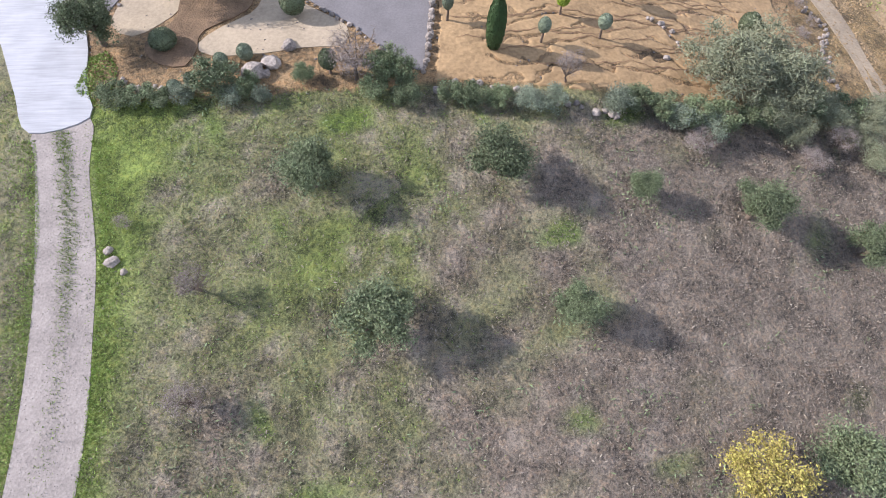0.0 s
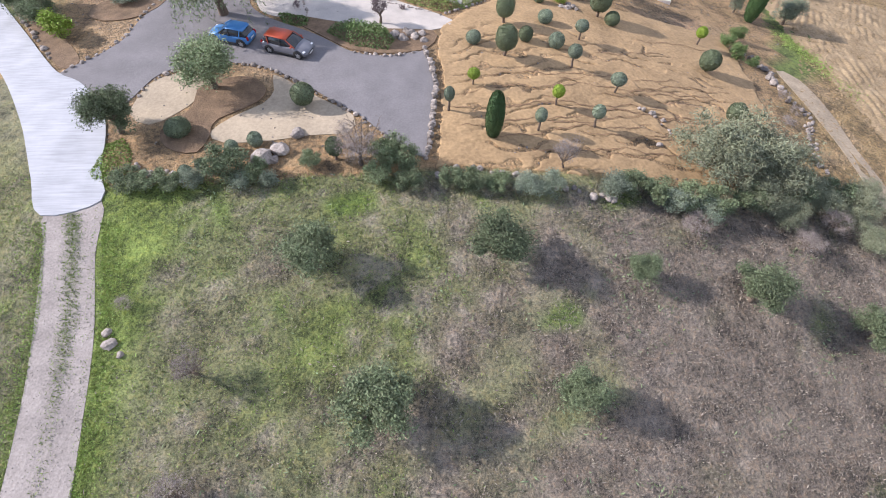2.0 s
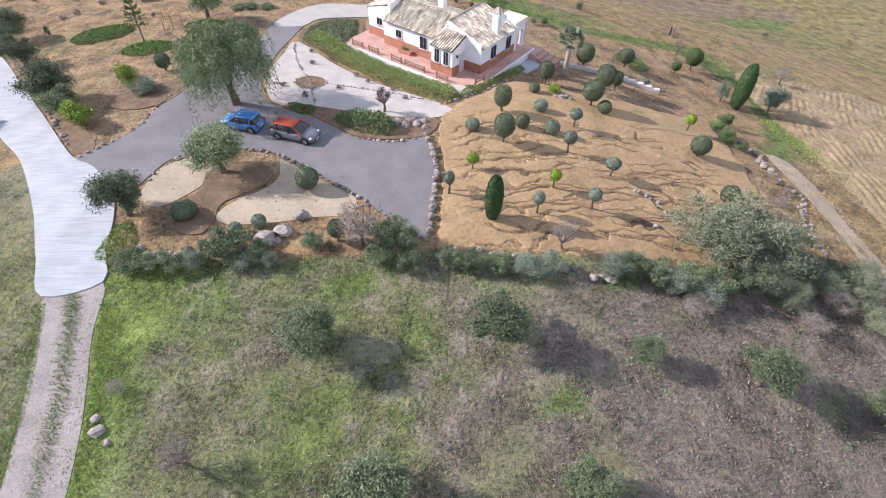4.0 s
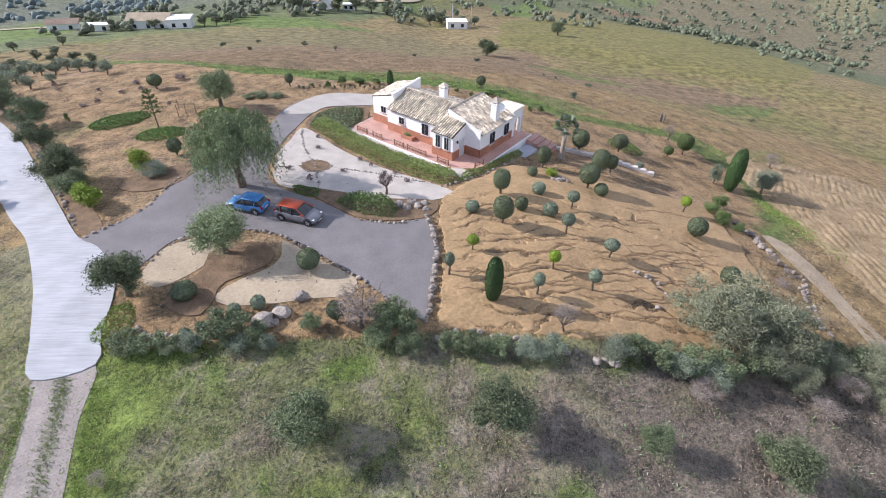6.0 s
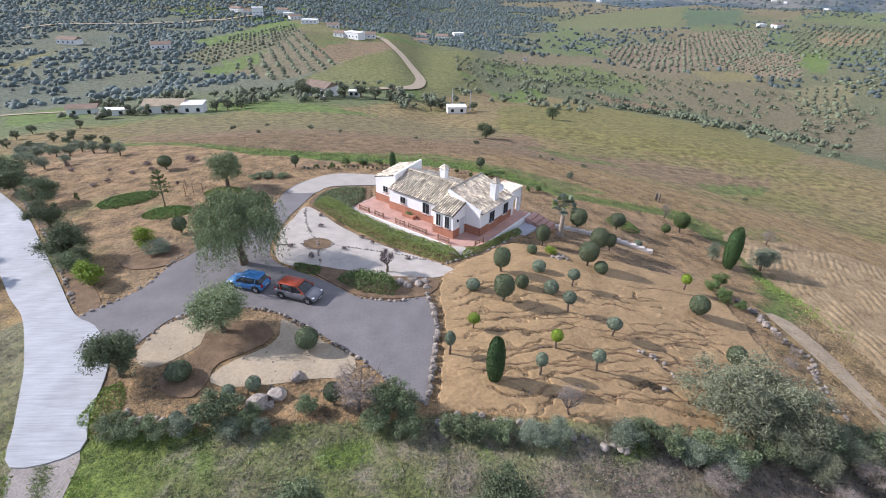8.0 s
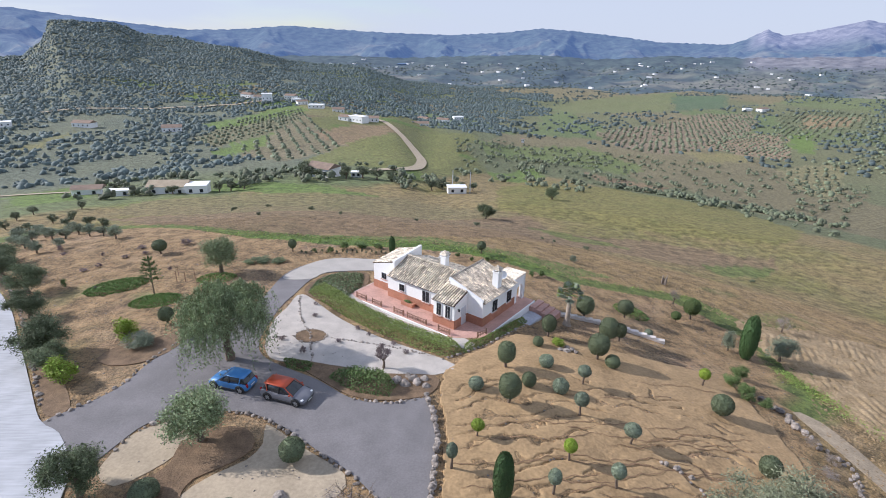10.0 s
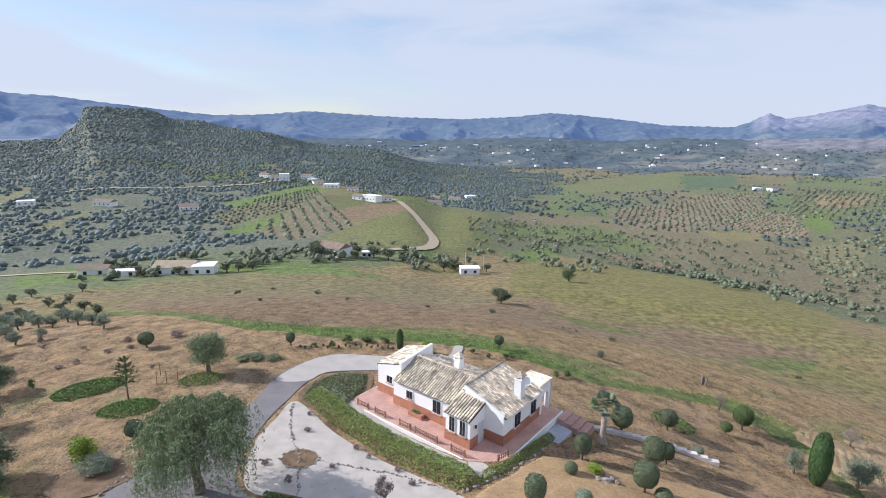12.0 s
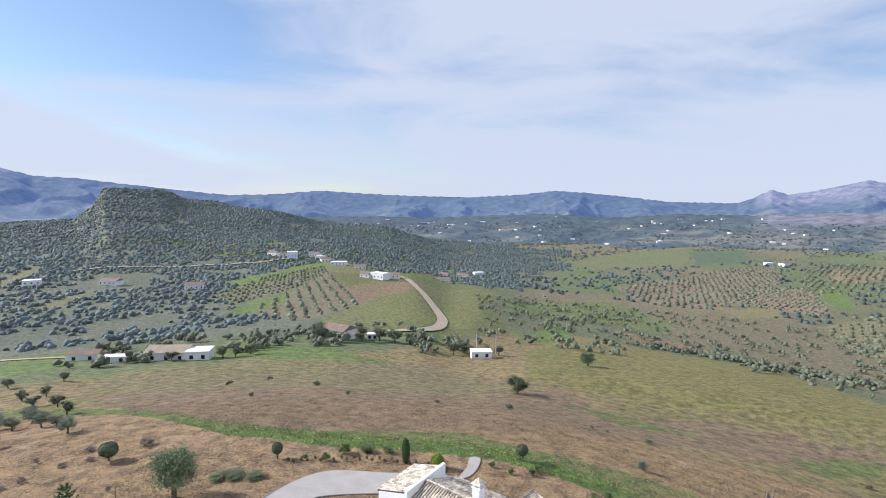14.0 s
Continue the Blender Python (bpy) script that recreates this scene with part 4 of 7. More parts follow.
def gully(start, reach, seed):
    """Dark ribbon across bare soil, painting the shade inside a winding rain gully."""
    rng7 = random.Random(seed)
    x, v, f = start[0], [], []
    drift = rng7.uniform(0.16, 0.32)
    k = 0
    while x < start[0] + reach:
        s = x - start[0]
        y = start[1] + drift * s - 0.005 * s * s + 0.22 * math.sin(s * 0.9 + seed) + 0.12 * math.sin(s * 2.3 + 2 * seed) + 0.06 * math.sin(s * 6.1 + seed)
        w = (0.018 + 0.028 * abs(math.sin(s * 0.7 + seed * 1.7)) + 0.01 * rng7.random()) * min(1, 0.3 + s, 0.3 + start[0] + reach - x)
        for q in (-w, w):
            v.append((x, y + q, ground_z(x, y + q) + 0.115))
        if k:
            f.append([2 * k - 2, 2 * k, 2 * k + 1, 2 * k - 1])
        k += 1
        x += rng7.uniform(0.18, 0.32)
    ob = new("gully_shade_ribbon", mesh("gully_shade_ribbon", v, f, GULLY_SHADE))
    tagged(ob, "narrow dark ribbon painting rain gully shade on ochre soil", "gully", kind="structure")


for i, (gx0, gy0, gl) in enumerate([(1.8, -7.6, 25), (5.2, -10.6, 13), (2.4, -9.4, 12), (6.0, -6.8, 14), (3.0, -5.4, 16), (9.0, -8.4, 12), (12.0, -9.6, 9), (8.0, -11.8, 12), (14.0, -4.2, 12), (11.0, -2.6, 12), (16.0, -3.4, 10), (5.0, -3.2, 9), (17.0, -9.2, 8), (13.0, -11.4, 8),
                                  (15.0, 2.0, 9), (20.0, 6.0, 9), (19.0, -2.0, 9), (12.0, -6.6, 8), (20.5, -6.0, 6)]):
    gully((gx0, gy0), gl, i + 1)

# ---- plants ----
CROWNS = {}


def crown(kind, i):
    """One of a few shared crown shapes of a kind."""
    key = (kind, i % 3)
    if key not in CROWNS:
        s = 31 * (i % 3) + len(CROWNS)
        makers = {
            "olive": lambda: crown_mesh("crown", s, OLIVE, 17000, 0.0165, 34, 0.1, spread=0.46, slim=0.45),
            "grey": lambda: crown_mesh("crown", s, GREYLEAF, 6150, 0.019, 24, 0.3, spread=0.46),
            "wild": lambda: crown_mesh("crown", s, WEED, 6500, 0.02, 20, 0.2),
            "broom": lambda: crown_mesh("crown", s, WILDGREY, 15000, 0.018, 34, 0.0, spread=0.44, slim=0.22),
            "green": lambda: crown_mesh("crown", s, GREEN, 4200, 0.026, 22, 0.3, spread=0.46),
            "lime": lambda: crown_mesh("crown", s, LIME, 3200, 0.03, 20, 0.3, spread=0.46),
            "yellow": lambda: crown_mesh("crown", s, YELLOW, 6500, 0.014, 34, 0.1),
            "pepper": lambda: weeping_mesh("crown", s, PEPPER, 1700, 26, 0.0125),
            "pepper_small": lambda: crown_mesh("crown", s, PEPPER, 15000, 0.017, 32, 0.1, droop=0.2, spread=0.46, slim=0.4),
            "bush": lambda: crown_mesh("crown", s, FAROLIVE, 1800, 0.036, 18, 0.2),
            "twiggy": lambda: crown_mesh("crown", s, TWIG, 4500, 0.011, 26, 0.0, spread=0.5),
            "purple": lambda: crown_mesh("crown", s, PURPLE, 3000, 0.02, 24, 0.2, spread=0.46),
            "ball": lambda: clipped_mesh("crown", s, DARKLEAF, 3200, 0.026, 2.4),
            "round": lambda: clipped_mesh("crown", s, DARKLEAF, 3000, 0.028, 2.0),
            "greyball": lambda: clipped_mesh("crown", s, GREYLEAF, 3000, 0.03, 2.0),
            "limeball": lambda: clipped_mesh("crown", s, LIME, 2200, 0.035, 2.0),
            "greenball": lambda: clipped_mesh("crown", s, GREEN, 2600, 0.03, 2.0),
            "cypress": lambda: clipped_mesh("crown", s, CYPRESS, 4200, 0.022, 2.2),
        }
        CROWNS[key] = makers[kind]()
    return CROWNS[key]


TRUNKS = {}


def trunk(kind, i):
    key = (kind, i % 3)
    if key not in TRUNKS:
        s = 7 * (i % 3) + len(TRUNKS)
        TRUNKS[key] = {
            "stem": lambda: trunk_mesh("trunk", s, 0.75, 0.05, 3, 0.22, BARK, 0.03),
            "tree": lambda: trunk_mesh("trunk", s, 0.34, 0.045, 5, 0.26, BARK, 0.05),
            "bare": lambda: trunk_mesh("trunk", s, 0.22, 0.03, 7, 0.42, BARK, 0.06, twigs=7),
        }[kind]()
    return TRUNKS[key]


count = 0


def plant(name, kind, x, y, w, h, label, category, stem=0.0, group="", trunk_kind="tree", lean=0.0):
    """A plant of that width and height; stem is the bare height under its crown."""
    global count
    count += 1
    z = ground_z(x, y)
    ob = thing(name, x, y, z, label, category, group, turn=(count * 2.4) % 6.28)
    if lean:
        ob.rotation_euler.y = lean
    if trunk_kind == "stem" and stem:
        part("trunk", trunk("stem", count), ob, "", None, (h * 0.9, h * 0.9, h * 0.9))
    elif trunk_kind:
        part("trunk", trunk("tree", count), ob, "", None, (max(w, h) * 0.9, max(w, h) * 0.9, h))
    part("crown", crown(kind, count), ob, "", (0, 0, stem - 0.04 * h), (w, w, h - stem + 0.04 * h))
    return ob


for x, y, w, h in [(18.6, 20.4, 2.0, 2.9), (24.9, 23.7, 1.9, 2.4), (19.5, 14.1, 2.0, 3.1), (21.4, 15.6, 1.3, 2.2), (17.0, 9.5, 2.05, 2.8), (12.7, 13.4, 1.5, 2.5), (7.1, 5.4, 1.6, 2.7), (6.7, -0.2, 1.75, 2.8)]:
    plant("topiary_tree", "ball", x, y, w, h, "clipped dark-green topiary tree on a short stem", "topiary", 0.30 * h, "topiary trees", "stem")
for x, y, w, h, s in [(26.5, 2.8, 1.9, 2.2, 0.4), (26.3, -4.8, 1.6, 1.95, 0.35), (-6.2, -12.9, 1.2, 1.95, 0.55), (-9.2, -7.3, 1.75, 1.9, 0.3)]:
    plant("topiary_tree", "round", x, y, w, h, "ball-clipped dark-green tree on bare soil", "topiary", s, "topiary trees", "stem")
for x, y, w, h in [(18.2, 8.4, 1.45, 1.3), (11.1, 10.7, 1.1, 1.05), (8.8, 2.6, 1.25, 1.35)]:
    plant("ball_shrub", "round", x, y, w, h, "ball-clipped green shrub on ochre soil", "shrub", 0.0, "ball shrubs", "")
for x, y, w, h in [(11.1, 6.4, 1.4, 1.2), (11.5, 2.1, 1.4, 1.35), (4.1, 1.7, 1.3, 1.1), (26.4, 19.4, 1.0, 0.9), (-12.0, -11.6, 1.05, 1.1), (-16.1, -14.6, 0.95, 1.0), (-13.5, -12.3, 0.95, 1.0), (-15.2, -14.0, 0.8, 1.0)]:
    plant("ball_shrub", "greyball", x, y, w, h, "rounded grey-green shrub on bare soil", "shrub", 0.0, "ball shrubs", "")
for x, y, w, h in [(14.0, 3.9, 1.2, 2.0), (12.5, -0.8, 1.2, 2.15), (1.8, -7.7, 0.8, 2.2), (8.5, -9.5, 0.9, 2.1), (13.1, -8.4, 1.0, 2.1), (15.8, -3.6, 1.3, 1.9)]:
    plant("standard_tree", "greyball", x, y, w, h, "young grey-leaved standard tree with a thin stem", "tree", 0.5 * h, "standard trees", "stem")
for x, y, w, h in [(3.8, -4.4, 1.0, 1.5), (10.3, -6.3, 0.95, 1.9), (27.7, 8.4, 1.1, 2.0)]:
    plant("standard_tree", "limeball", x, y, w, h, "young lime-leaved standard tree with a thin stem", "tree", 0.48 * h, "standard trees", "stem")
plant("cypress", "cypress", 5.0, -10.3, 1.3, 4.0, "dense dark-green columnar cypress", "cypress", 0.05, "cypresses", "")
plant("cypress", "cypress", 38.6, 18.9, 1.9, 5.9, "tall leaning dark-green cypress", "cypress", 0.1, "cypresses", "", 0.0)
plant("cypress", "cypress", -6.2, 36.8, 0.9, 2.9, "slim dark-green cypress behind the house", "cypress", 0.0, "cypresses", "")
plant("shrub", "grey", 43.4, 19.5, 4.2, 3.9, "large loose grey-green bush", "shrub", 0.3)
plant("shrub", "grey", 37.2, 20.4, 2.2, 3.0, "grey conifer bush beside a cypress", "shrub", 0.2)
plant("shrub", "twiggy", 49.9, 29.0, 2.8, 2.6, "leafless pinkish shrub at the plough edge", "shrub", 0.2)
plant("standard_tree", "greenball", 36.0, 28.3, 2.2, 3.1, "round green tree with several stems", "tree", 0.9, "", "tree")
plant("standard_tree", "greenball", 32.9, 26.2, 1.3, 1.6, "small round green tree", "tree", 0.5, "", "stem")
plant("almond_tree", "twiggy", 35.5, 32.8, 2.4, 2.7, "small bare almond tree", "tree", 0.5)
plant("standard_tree", "round", 7.4, 39.5, 1.4, 2.0, "small round tree at the field edge", "tree", 0.7, "", "stem")
for x, y, w, h in [(8.8, 36.7, 1.6, 1.0), (15.6, 32.7, 1.3, 1.1), (14.0, 32.0, 1.1, 0.9), (-13.7, 38.6, 1.9, 1.4), (-11.5, 39.6, 2.4, 1.1), (-8.6, 39.4, 1.8, 0.9)]:
    plant("shrub", "green", x, y, w, h, "low green shrub at the field edge", "shrub", 0.0, "edge shrubs", "")
plant("shrub", "grey", 23.0, 43.7, 1.6, 1.4, "pale feathery grass clump", "shrub", 0.0, "", "")
for x, y, w, h in [(33.9, 12.4, 2.3, 1.9), (31.7, 10.0, 2.2, 1.4), (31.9, 7.4, 2.3, 1.7), (33.0, 6.0, 1.8, 1.3), (32.4, 8.8, 1.6, 1.3)]:
    plant("shrub", "green", x, y, w, h, "dense green shrub above the rock bank", "shrub", 0.0, "bank shrubs", "")
for x, y, w, h in [(33.6, 0.4, 1.5, 1.3), (34.0, -1.6, 1.6, 1.0), (32.6, -3.4, 2.0, 0.9)]:
    plant("shrub", "twiggy", x, y, w, h, "dry greyish shrub on the rock bank", "shrub", 0.0, "bank shrubs", "")
plant("shrub", "lime", 13.3, 11.2, 1.8, 0.9, "bright lime-green mound beside rocks", "shrub", 0.0, "", "")
plant("pepper_tree", "pepper", -18.2, 5.2, 9.0, 8.7, "large weeping pepper tree beside the parked cars", "tree", 1.1)
plant("pepper_tree", "pepper_small", -16.4, -5.4, 5.9, 5.2, "spreading pepper tree in the mulch bed", "tree", 1.1)
plant("olive_tree", "olive", -21.9, -10.4, 4.6, 4.1, "grey-green olive tree beside the concrete lane", "tree", 0.5)
plant("citrus_tree", "lime", -31.4, 1.8, 3.6, 2.6, "bright lime-green citrus tree at the drive mouth", "tree", 0.3)
for x, y, w, h in [(-36.2, 6.4, 4.7, 4.0), (-33.6, 3.9, 3.6, 2.6), (-43.8, 14.8, 4.0, 3.4), (-49.5, 22.1, 4.6, 3.7), (-56.8, 27.5, 5.2, 3.9), (-62.5, 33.5, 5.0, 3.8)]:
    plant("olive_tree", "olive", x, y, 1.2 * w, 1.12 * h, "grey-green olive tree along the lane", "tree", 0.4, "lane olives")
for x, y, w, h in [(-43.2, 2.6, 3.6, 3.4), (-48.2, 7.4, 3.4, 3.6)]:
    plant("olive_tree", "olive", x, y, w, h, "grey-green olive tree on the rough lane verge", "tree", 0.4, "lane olives")
plant("tree", "pepper_small", -27.6, 26.7, 6.4, 5.8, "rounded feathery green tree on a green carpet", "tree", 1.2)
plant("shrub", "round", -17.7, -10.5, 1.8, 1.2, "dark green mound in bark mulch", "shrub", 0.0, "", "")
plant("standard_tree", "round", -40.1, 35.5, 2.0, 2.2, "round clipped tree on bare soil", "tree", 0.6, "", "stem")
plant("standard_tree", "round", -27.5, 12.3, 1.5, 1.9, "round clipped tree beside the mulch bed", "tree", 0.4, "", "stem")
plant("ball_shrub", "round", -24.0, 9.2, 1.15, 1.25, "ball-clipped shrub beside the drive", "shrub", 0.0, "", "")
plant("shrub", "lime", -29.6, 8.6, 2.8, 2.6, "light green shrub in the mulch bed", "shrub", 0.0)
plant("shrub", "grey", -27.6, 7.6, 3.6, 1.4, "spreading grey-blue shrub in the mulch bed", "shrub", 0.0, "", "")
plant("standard_tree", "round", -20.9, 36.3, 1.2, 1.9, "small round clipped tree by the rear drive", "tree", 0.6, "", "stem")
plant("shrub", "purple", -4.1, 4.4, 2.0, 2.9, "bushy purple-brown ornamental tree", "shrub", 0.7)
for x, y, w, h in [(-11.9, 6.5, 0.9, 1.0), (-7.6, 12.2, 0.9, 0.6), (-12.6, 14.6, 0.9, 0.5), (-3.6, 9.2, 0.8, 0.5), (-13.2, 17.6, 0.8, 0.5), (-14.6, 9.0, 0.9, 0.5), (-9.0, 9.0, 0.8, 0.5), (-2.2, 7.4, 0.9, 0.5), (-6.3, 10.9, 0.7, 0.6)]:
    plant("shrub", "purple", x, y, w, h, "small dark shrub in white gravel", "shrub", 0.0, "gravel shrubs", "")
for x, y, w, h in [(-78.1, 56.3, 3.2, 2.2), (-77.0, 59.9, 2.9, 2.1), (-71.8, 54.8, 2.6, 2.0), (-67.6, 50.9, 2.5, 1.9), (-64.3, 49.7, 2.5, 1.9), (-64.9, 53.9, 2.6, 2.0), (-60.1, 49.9, 2.5, 2.2), (-57.2, 49.1, 2.3, 1.9),
                   (-52.8, 45.5, 2.7, 2.3), (-71.1, 50.9, 2.7, 2.0), (-71.7, 47.9, 2.9, 2.0), (-61.2, 39.0, 2.5, 2.0), (-58.9, 41.0, 2.0, 1.7), (-64.1, 36.1, 2.9, 2.0), (-74.5, 45.5, 2.8, 2.0), (-67.0, 44.0, 2.6, 2.0), (-69.5, 58.5, 2.6, 2.0)]:
    plant("olive_tree", "grey", x, y, w * 1.2, h * 1.1, "small round grey-green grove olive", "tree", 0.4, "grove olives")
for x, y in [(-95.8, 74.2), (-81.8, 60.9), (-84.1, 66.6), (-87.9, 78.2), (-85.7, 81.7), (-73.0, 68.9), (-63.4, 58.9), (-101.5, 84.5), (-79.1, 70.6), (-93.3, 96.0), (-101.7, 90.3)]:
    plant("olive_tree", "bush", x, y, 3.2, 2.5, "small round grey-green grove olive", "tree", 0.4, "grove olives")
# low planting of the western garden and the back border
for x, y, w, h in [(-46.2, 30.5, 1.3, 0.8), (-57.0, 38.5, 1.2, 1.3), (-55.3, 36.6, 1.2, 0.6), (-47.4, 29.0, 1.5, 0.5), (-41.4, 22.4, 0.9, 0.5), (-44.5, 38.3, 1.8, 0.7), (-44.5, 34.1, 1.5, 0.6), (-42.4, 35.6, 1.2, 0.6), (-38.3, 39.8, 2.4, 1.1), (-48.5, 35.4, 0.9, 0.7), (-35.1, 28.2, 0.8, 0.7)]:
    plant("shrub", "purple", x, y, w, h, "low brownish shrub on bare soil", "shrub", 0.0, "western garden shrubs", "")
for x, y, w, h in [(-26.4, 14.9, 1.8, 1.9), (-46.1, 23.5, 0.9, 1.3), (-15.4, 36.3, 1.1, 1.2), (-11.1, 39.4, 2.2, 0.9), (8.0, 35.6, 0.9, 0.9), (5.7, 35.4, 0.8, 0.8), (3.6, 36.8, 1.0, 0.8), (-17.7, 36.3, 0.8, 0.7)]:
    plant("shrub", "green", x, y, w, h, "small green shrub in the garden border", "shrub", 0.0, "border shrubs", "")
plant("ball_shrub", "limeball", -2.5, 35.9, 1.5, 1.6, "yellow-green clipped ball behind the house", "shrub", 0.0, "", "")
for x, y, w, h in [(-23.9, 31.5, 3.6, 0.8), (-21.6, 31.3, 2.6, 0.7), (-25.4, 30.6, 2.2, 0.6)]:
    plant("shrub", "wild", x, y, w, h, "low dark spreading shrub on bare soil", "shrub", 0.0, "spreading shrubs", "")
for x, y in [(-32.1, 23.9), (-31.0, 23.9), (-30.1, 24.6), (-33.0, 26.2)]:
    stake = thing("plant_stake", x, y, ground_z(x, y), "thin wooden stake beside a young plant", "stake", "plant stakes")
    part("pole", box("pole", -0.035, -0.035, -0.1, 0.035, 0.035, 1.5, WOOD, 0.01), stake)
for i in range(26):
    t = i / 25
    x, y = -19.4 + 18.0 * t, 35.6 + 1.6 * math.sin(3 * t) - 0.6 * (i % 2)
    plant("aloe", "bush", x, y, 0.5, 0.6, "small spiky grey aloe along the drive", "aloe", 0.0, "border aloes", "")
sheet("rear_path", [(-0.1, 33.7), (0.8, 36.4), (1.2, 39.1), (2.4, 39.0), (2.0, 36.3), (1.0, 34.1)], bpy.data.materials["pale_drive"], 0.12, "short pale path to the field behind the house")
# the wild field
for x, y, w, h in [(-6.6, -21.4, 3.7, 3.5), (4.7, -20.4, 3.8, 3.6), (-2.3, -30.2, 4.1, 3.9), (8.9, -29.2, 2.8, 2.6), (21.8, -22.2, 3.7, 3.3), (30.0, -24.2, 3.3, 2.8), (14.0, -21.2, 2.2, 1.8), (23.6, -37.6, 4.2, 3.4)]:
    plant("olive_tree", "olive", x, y, w * 1.25, h * 1.08, "olive tree in rough dry grass", "tree", 0.5, "field olives")
plant("almond_tree", "yellow", 18.0, -38.2, 5.8, 4.2, "yellow-leaved almond tree in rough grass", "tree", 0.4)


def bare_tree(x, y, w, h, label):
    global count
    count += 1
    ob = thing("bare_tree", x, y, ground_z(x, y), label, "tree", turn=count * 1.7)
    part("trunk", trunk("bare", count), ob, "", None, (w * 0.9, w * 0.9, h * 1.1))
    part("crown", crown("twiggy", count), ob, "fine bare twigs", (0, 0, 0.25 * h), (w, w, h * 0.75))
    return ob


bare_tree(-12.6, -28.0, 2.8, 2.8, "leafless grey tree in the field")
bare_tree(-12.2, -34.2, 3.0, 2.4, "leafless brown tree in the field")
bare_tree(-4.4, -13.4, 4.6, 3.9, "bare grey tree in the hedge")
bare_tree(9.9, -13.1, 2.6, 3.0, "bare grey tree at the garden edge")
bare_tree(30.5, -15.6, 3.2, 2.0, "bare fallen branches beside the thicket")
bare_tree(18.8, -17.4, 3.2, 1.6, "bare grey brushwood in dry grass")
bare_tree(27.6, -17.8, 3.0, 1.8, "bare fallen branches beside the thicket")
plant("shrub", "twiggy", -17.6, -24.0, 1.4, 1.1, "dry grey shrub beside the track", "shrub", 0.0, "", "")
for kind, label, spots in (
        ("wild", "dark wild shrub in the boundary hedge", [(-19.8, -15.4, 2.4, 1.3), (-18.2, -15.3, 2.2, 1.2), (-16.9, -15.6, 1.8, 1.1), (-13.4, -14.4, 3.2, 2.2), (-11.3, -14.6, 1.8, 1.5), (-7.9, -13.6, 1.7, 1.2), (-2.6, -13.2, 2.6, 2.2), (-1.4, -13.4, 2.4, 2.2), (-3.0, -14.8, 2.2, 1.5),
                                                            (-1.0, -15.2, 2.2, 1.5), (1.9, -15.0, 2.0, 1.4), (3.4, -15.2, 2.0, 1.5), (5.0, -15.2, 2.0, 1.4), (14.6, -14.4, 2.4, 1.5), (16.4, -14.8, 2.6, 1.7), (18.6, -15.2, 2.8, 1.9), (21.0, -15.2, 2.8, 2.0), (23.6, -14.6, 3.0, 2.2), (28.6, -12.8, 3.0, 2.2), (31.6, -12.8, 3.0, 2.2)]),
        ("grey", "grey-green flowering shrub in the boundary hedge", [(-15.4, -15.2, 1.7, 1.0), (-12.4, -15.2, 2.0, 1.0), (-10.4, -15.2, 1.4, 1.0), (7.0, -15.4, 2.4, 1.3), (8.6, -15.2, 2.2, 1.2), (13.2, -14.8, 2.4, 1.5), (17.6, -15.6, 2.4, 1.5), (20.0, -16.2, 2.4, 1.5)]),
        ("broom", "tall feathery grey-green broom thicket", [(21.6, -11.4, 6.4, 4.2), (24.8, -10.6, 6.4, 4.4), (27.0, -12.2, 5.6, 3.8), (24.2, -14.4, 3.6, 2.4), (26.6, -15.4, 3.2, 2.0), (30.0, -13.6, 3.4, 2.2), (32.8, -14.4, 3.6, 2.4), (34.6, -12.6, 3.4, 2.2), (33.6, -17.0, 3.4, 2.2)])):
    for x, y, w, h in spots:
        plant("shrub", kind, x, y, w * 1.22, h * 1.25, label, "shrub", 0.0, "boundary hedge", "")

# ---- the house ----
GLASS, _n, _l, _b = shader("dark_window_glass", 0.08)
_b.inputs["Base Color"].default_value = (0.03, 0.035, 0.045, 1)
CAR_GLASS, _n, _l, _b = shader("tinted_car_glass", 0.05)
_b.inputs["Base Color"].default_value = (0.02, 0.025, 0.03, 1)
_b.inputs["Coat Weight"].default_value = 0.5
ROOFBED = surface("roof_bedding", (0.11, 0.075, 0.055), 0.35, 8.0, 1.0, 0.95, 0.3, 0.02)
HOUSE_TURN = radians(-37.5)
house = thing("house", 5.55, 13.9, -1.6, "white rendered villa with brick plinth and clay tile roofs", "house", turn=HOUSE_TURN)


def solid(name, corners, faces, material, parent, label=""):
    """A closed solid from corners and faces."""
    bm = bmesh.new()
    vs = [bm.verts.new(c) for c in corners]
    for f in faces:
        bm.faces.new([vs[i] for i in f])
    bmesh.ops.recalc_face_normals(bm, faces=bm.faces[:])
    bmesh.ops.bevel(bm, geom=bm.edges[:], offset=0.03, segments=2, affect="EDGES")
    return part(name, from_bm(name, bm, material), parent, label)


def wedge(name, x0, x1, y0, y1, z0, zs, material, parent, label=""):
    """A block whose top is given corner by corner: (x0,y0), (x1,y0), (x1,y1), (x0,y1)."""
    c = [(x0, y0, z0), (x1, y0, z0), (x1, y1, z0), (x0, y1, z0), (x0, y0, zs[0]), (x1, y0, zs[1]), (x1, y1, zs[2]), (x0, y1, zs[3])]
    return solid(name, c, [(0, 1, 2, 3), (4, 5, 6, 7), (0, 1, 5, 4), (1, 2, 6, 5), (2, 3, 7, 6), (3, 0, 4, 7)], material, parent, label)


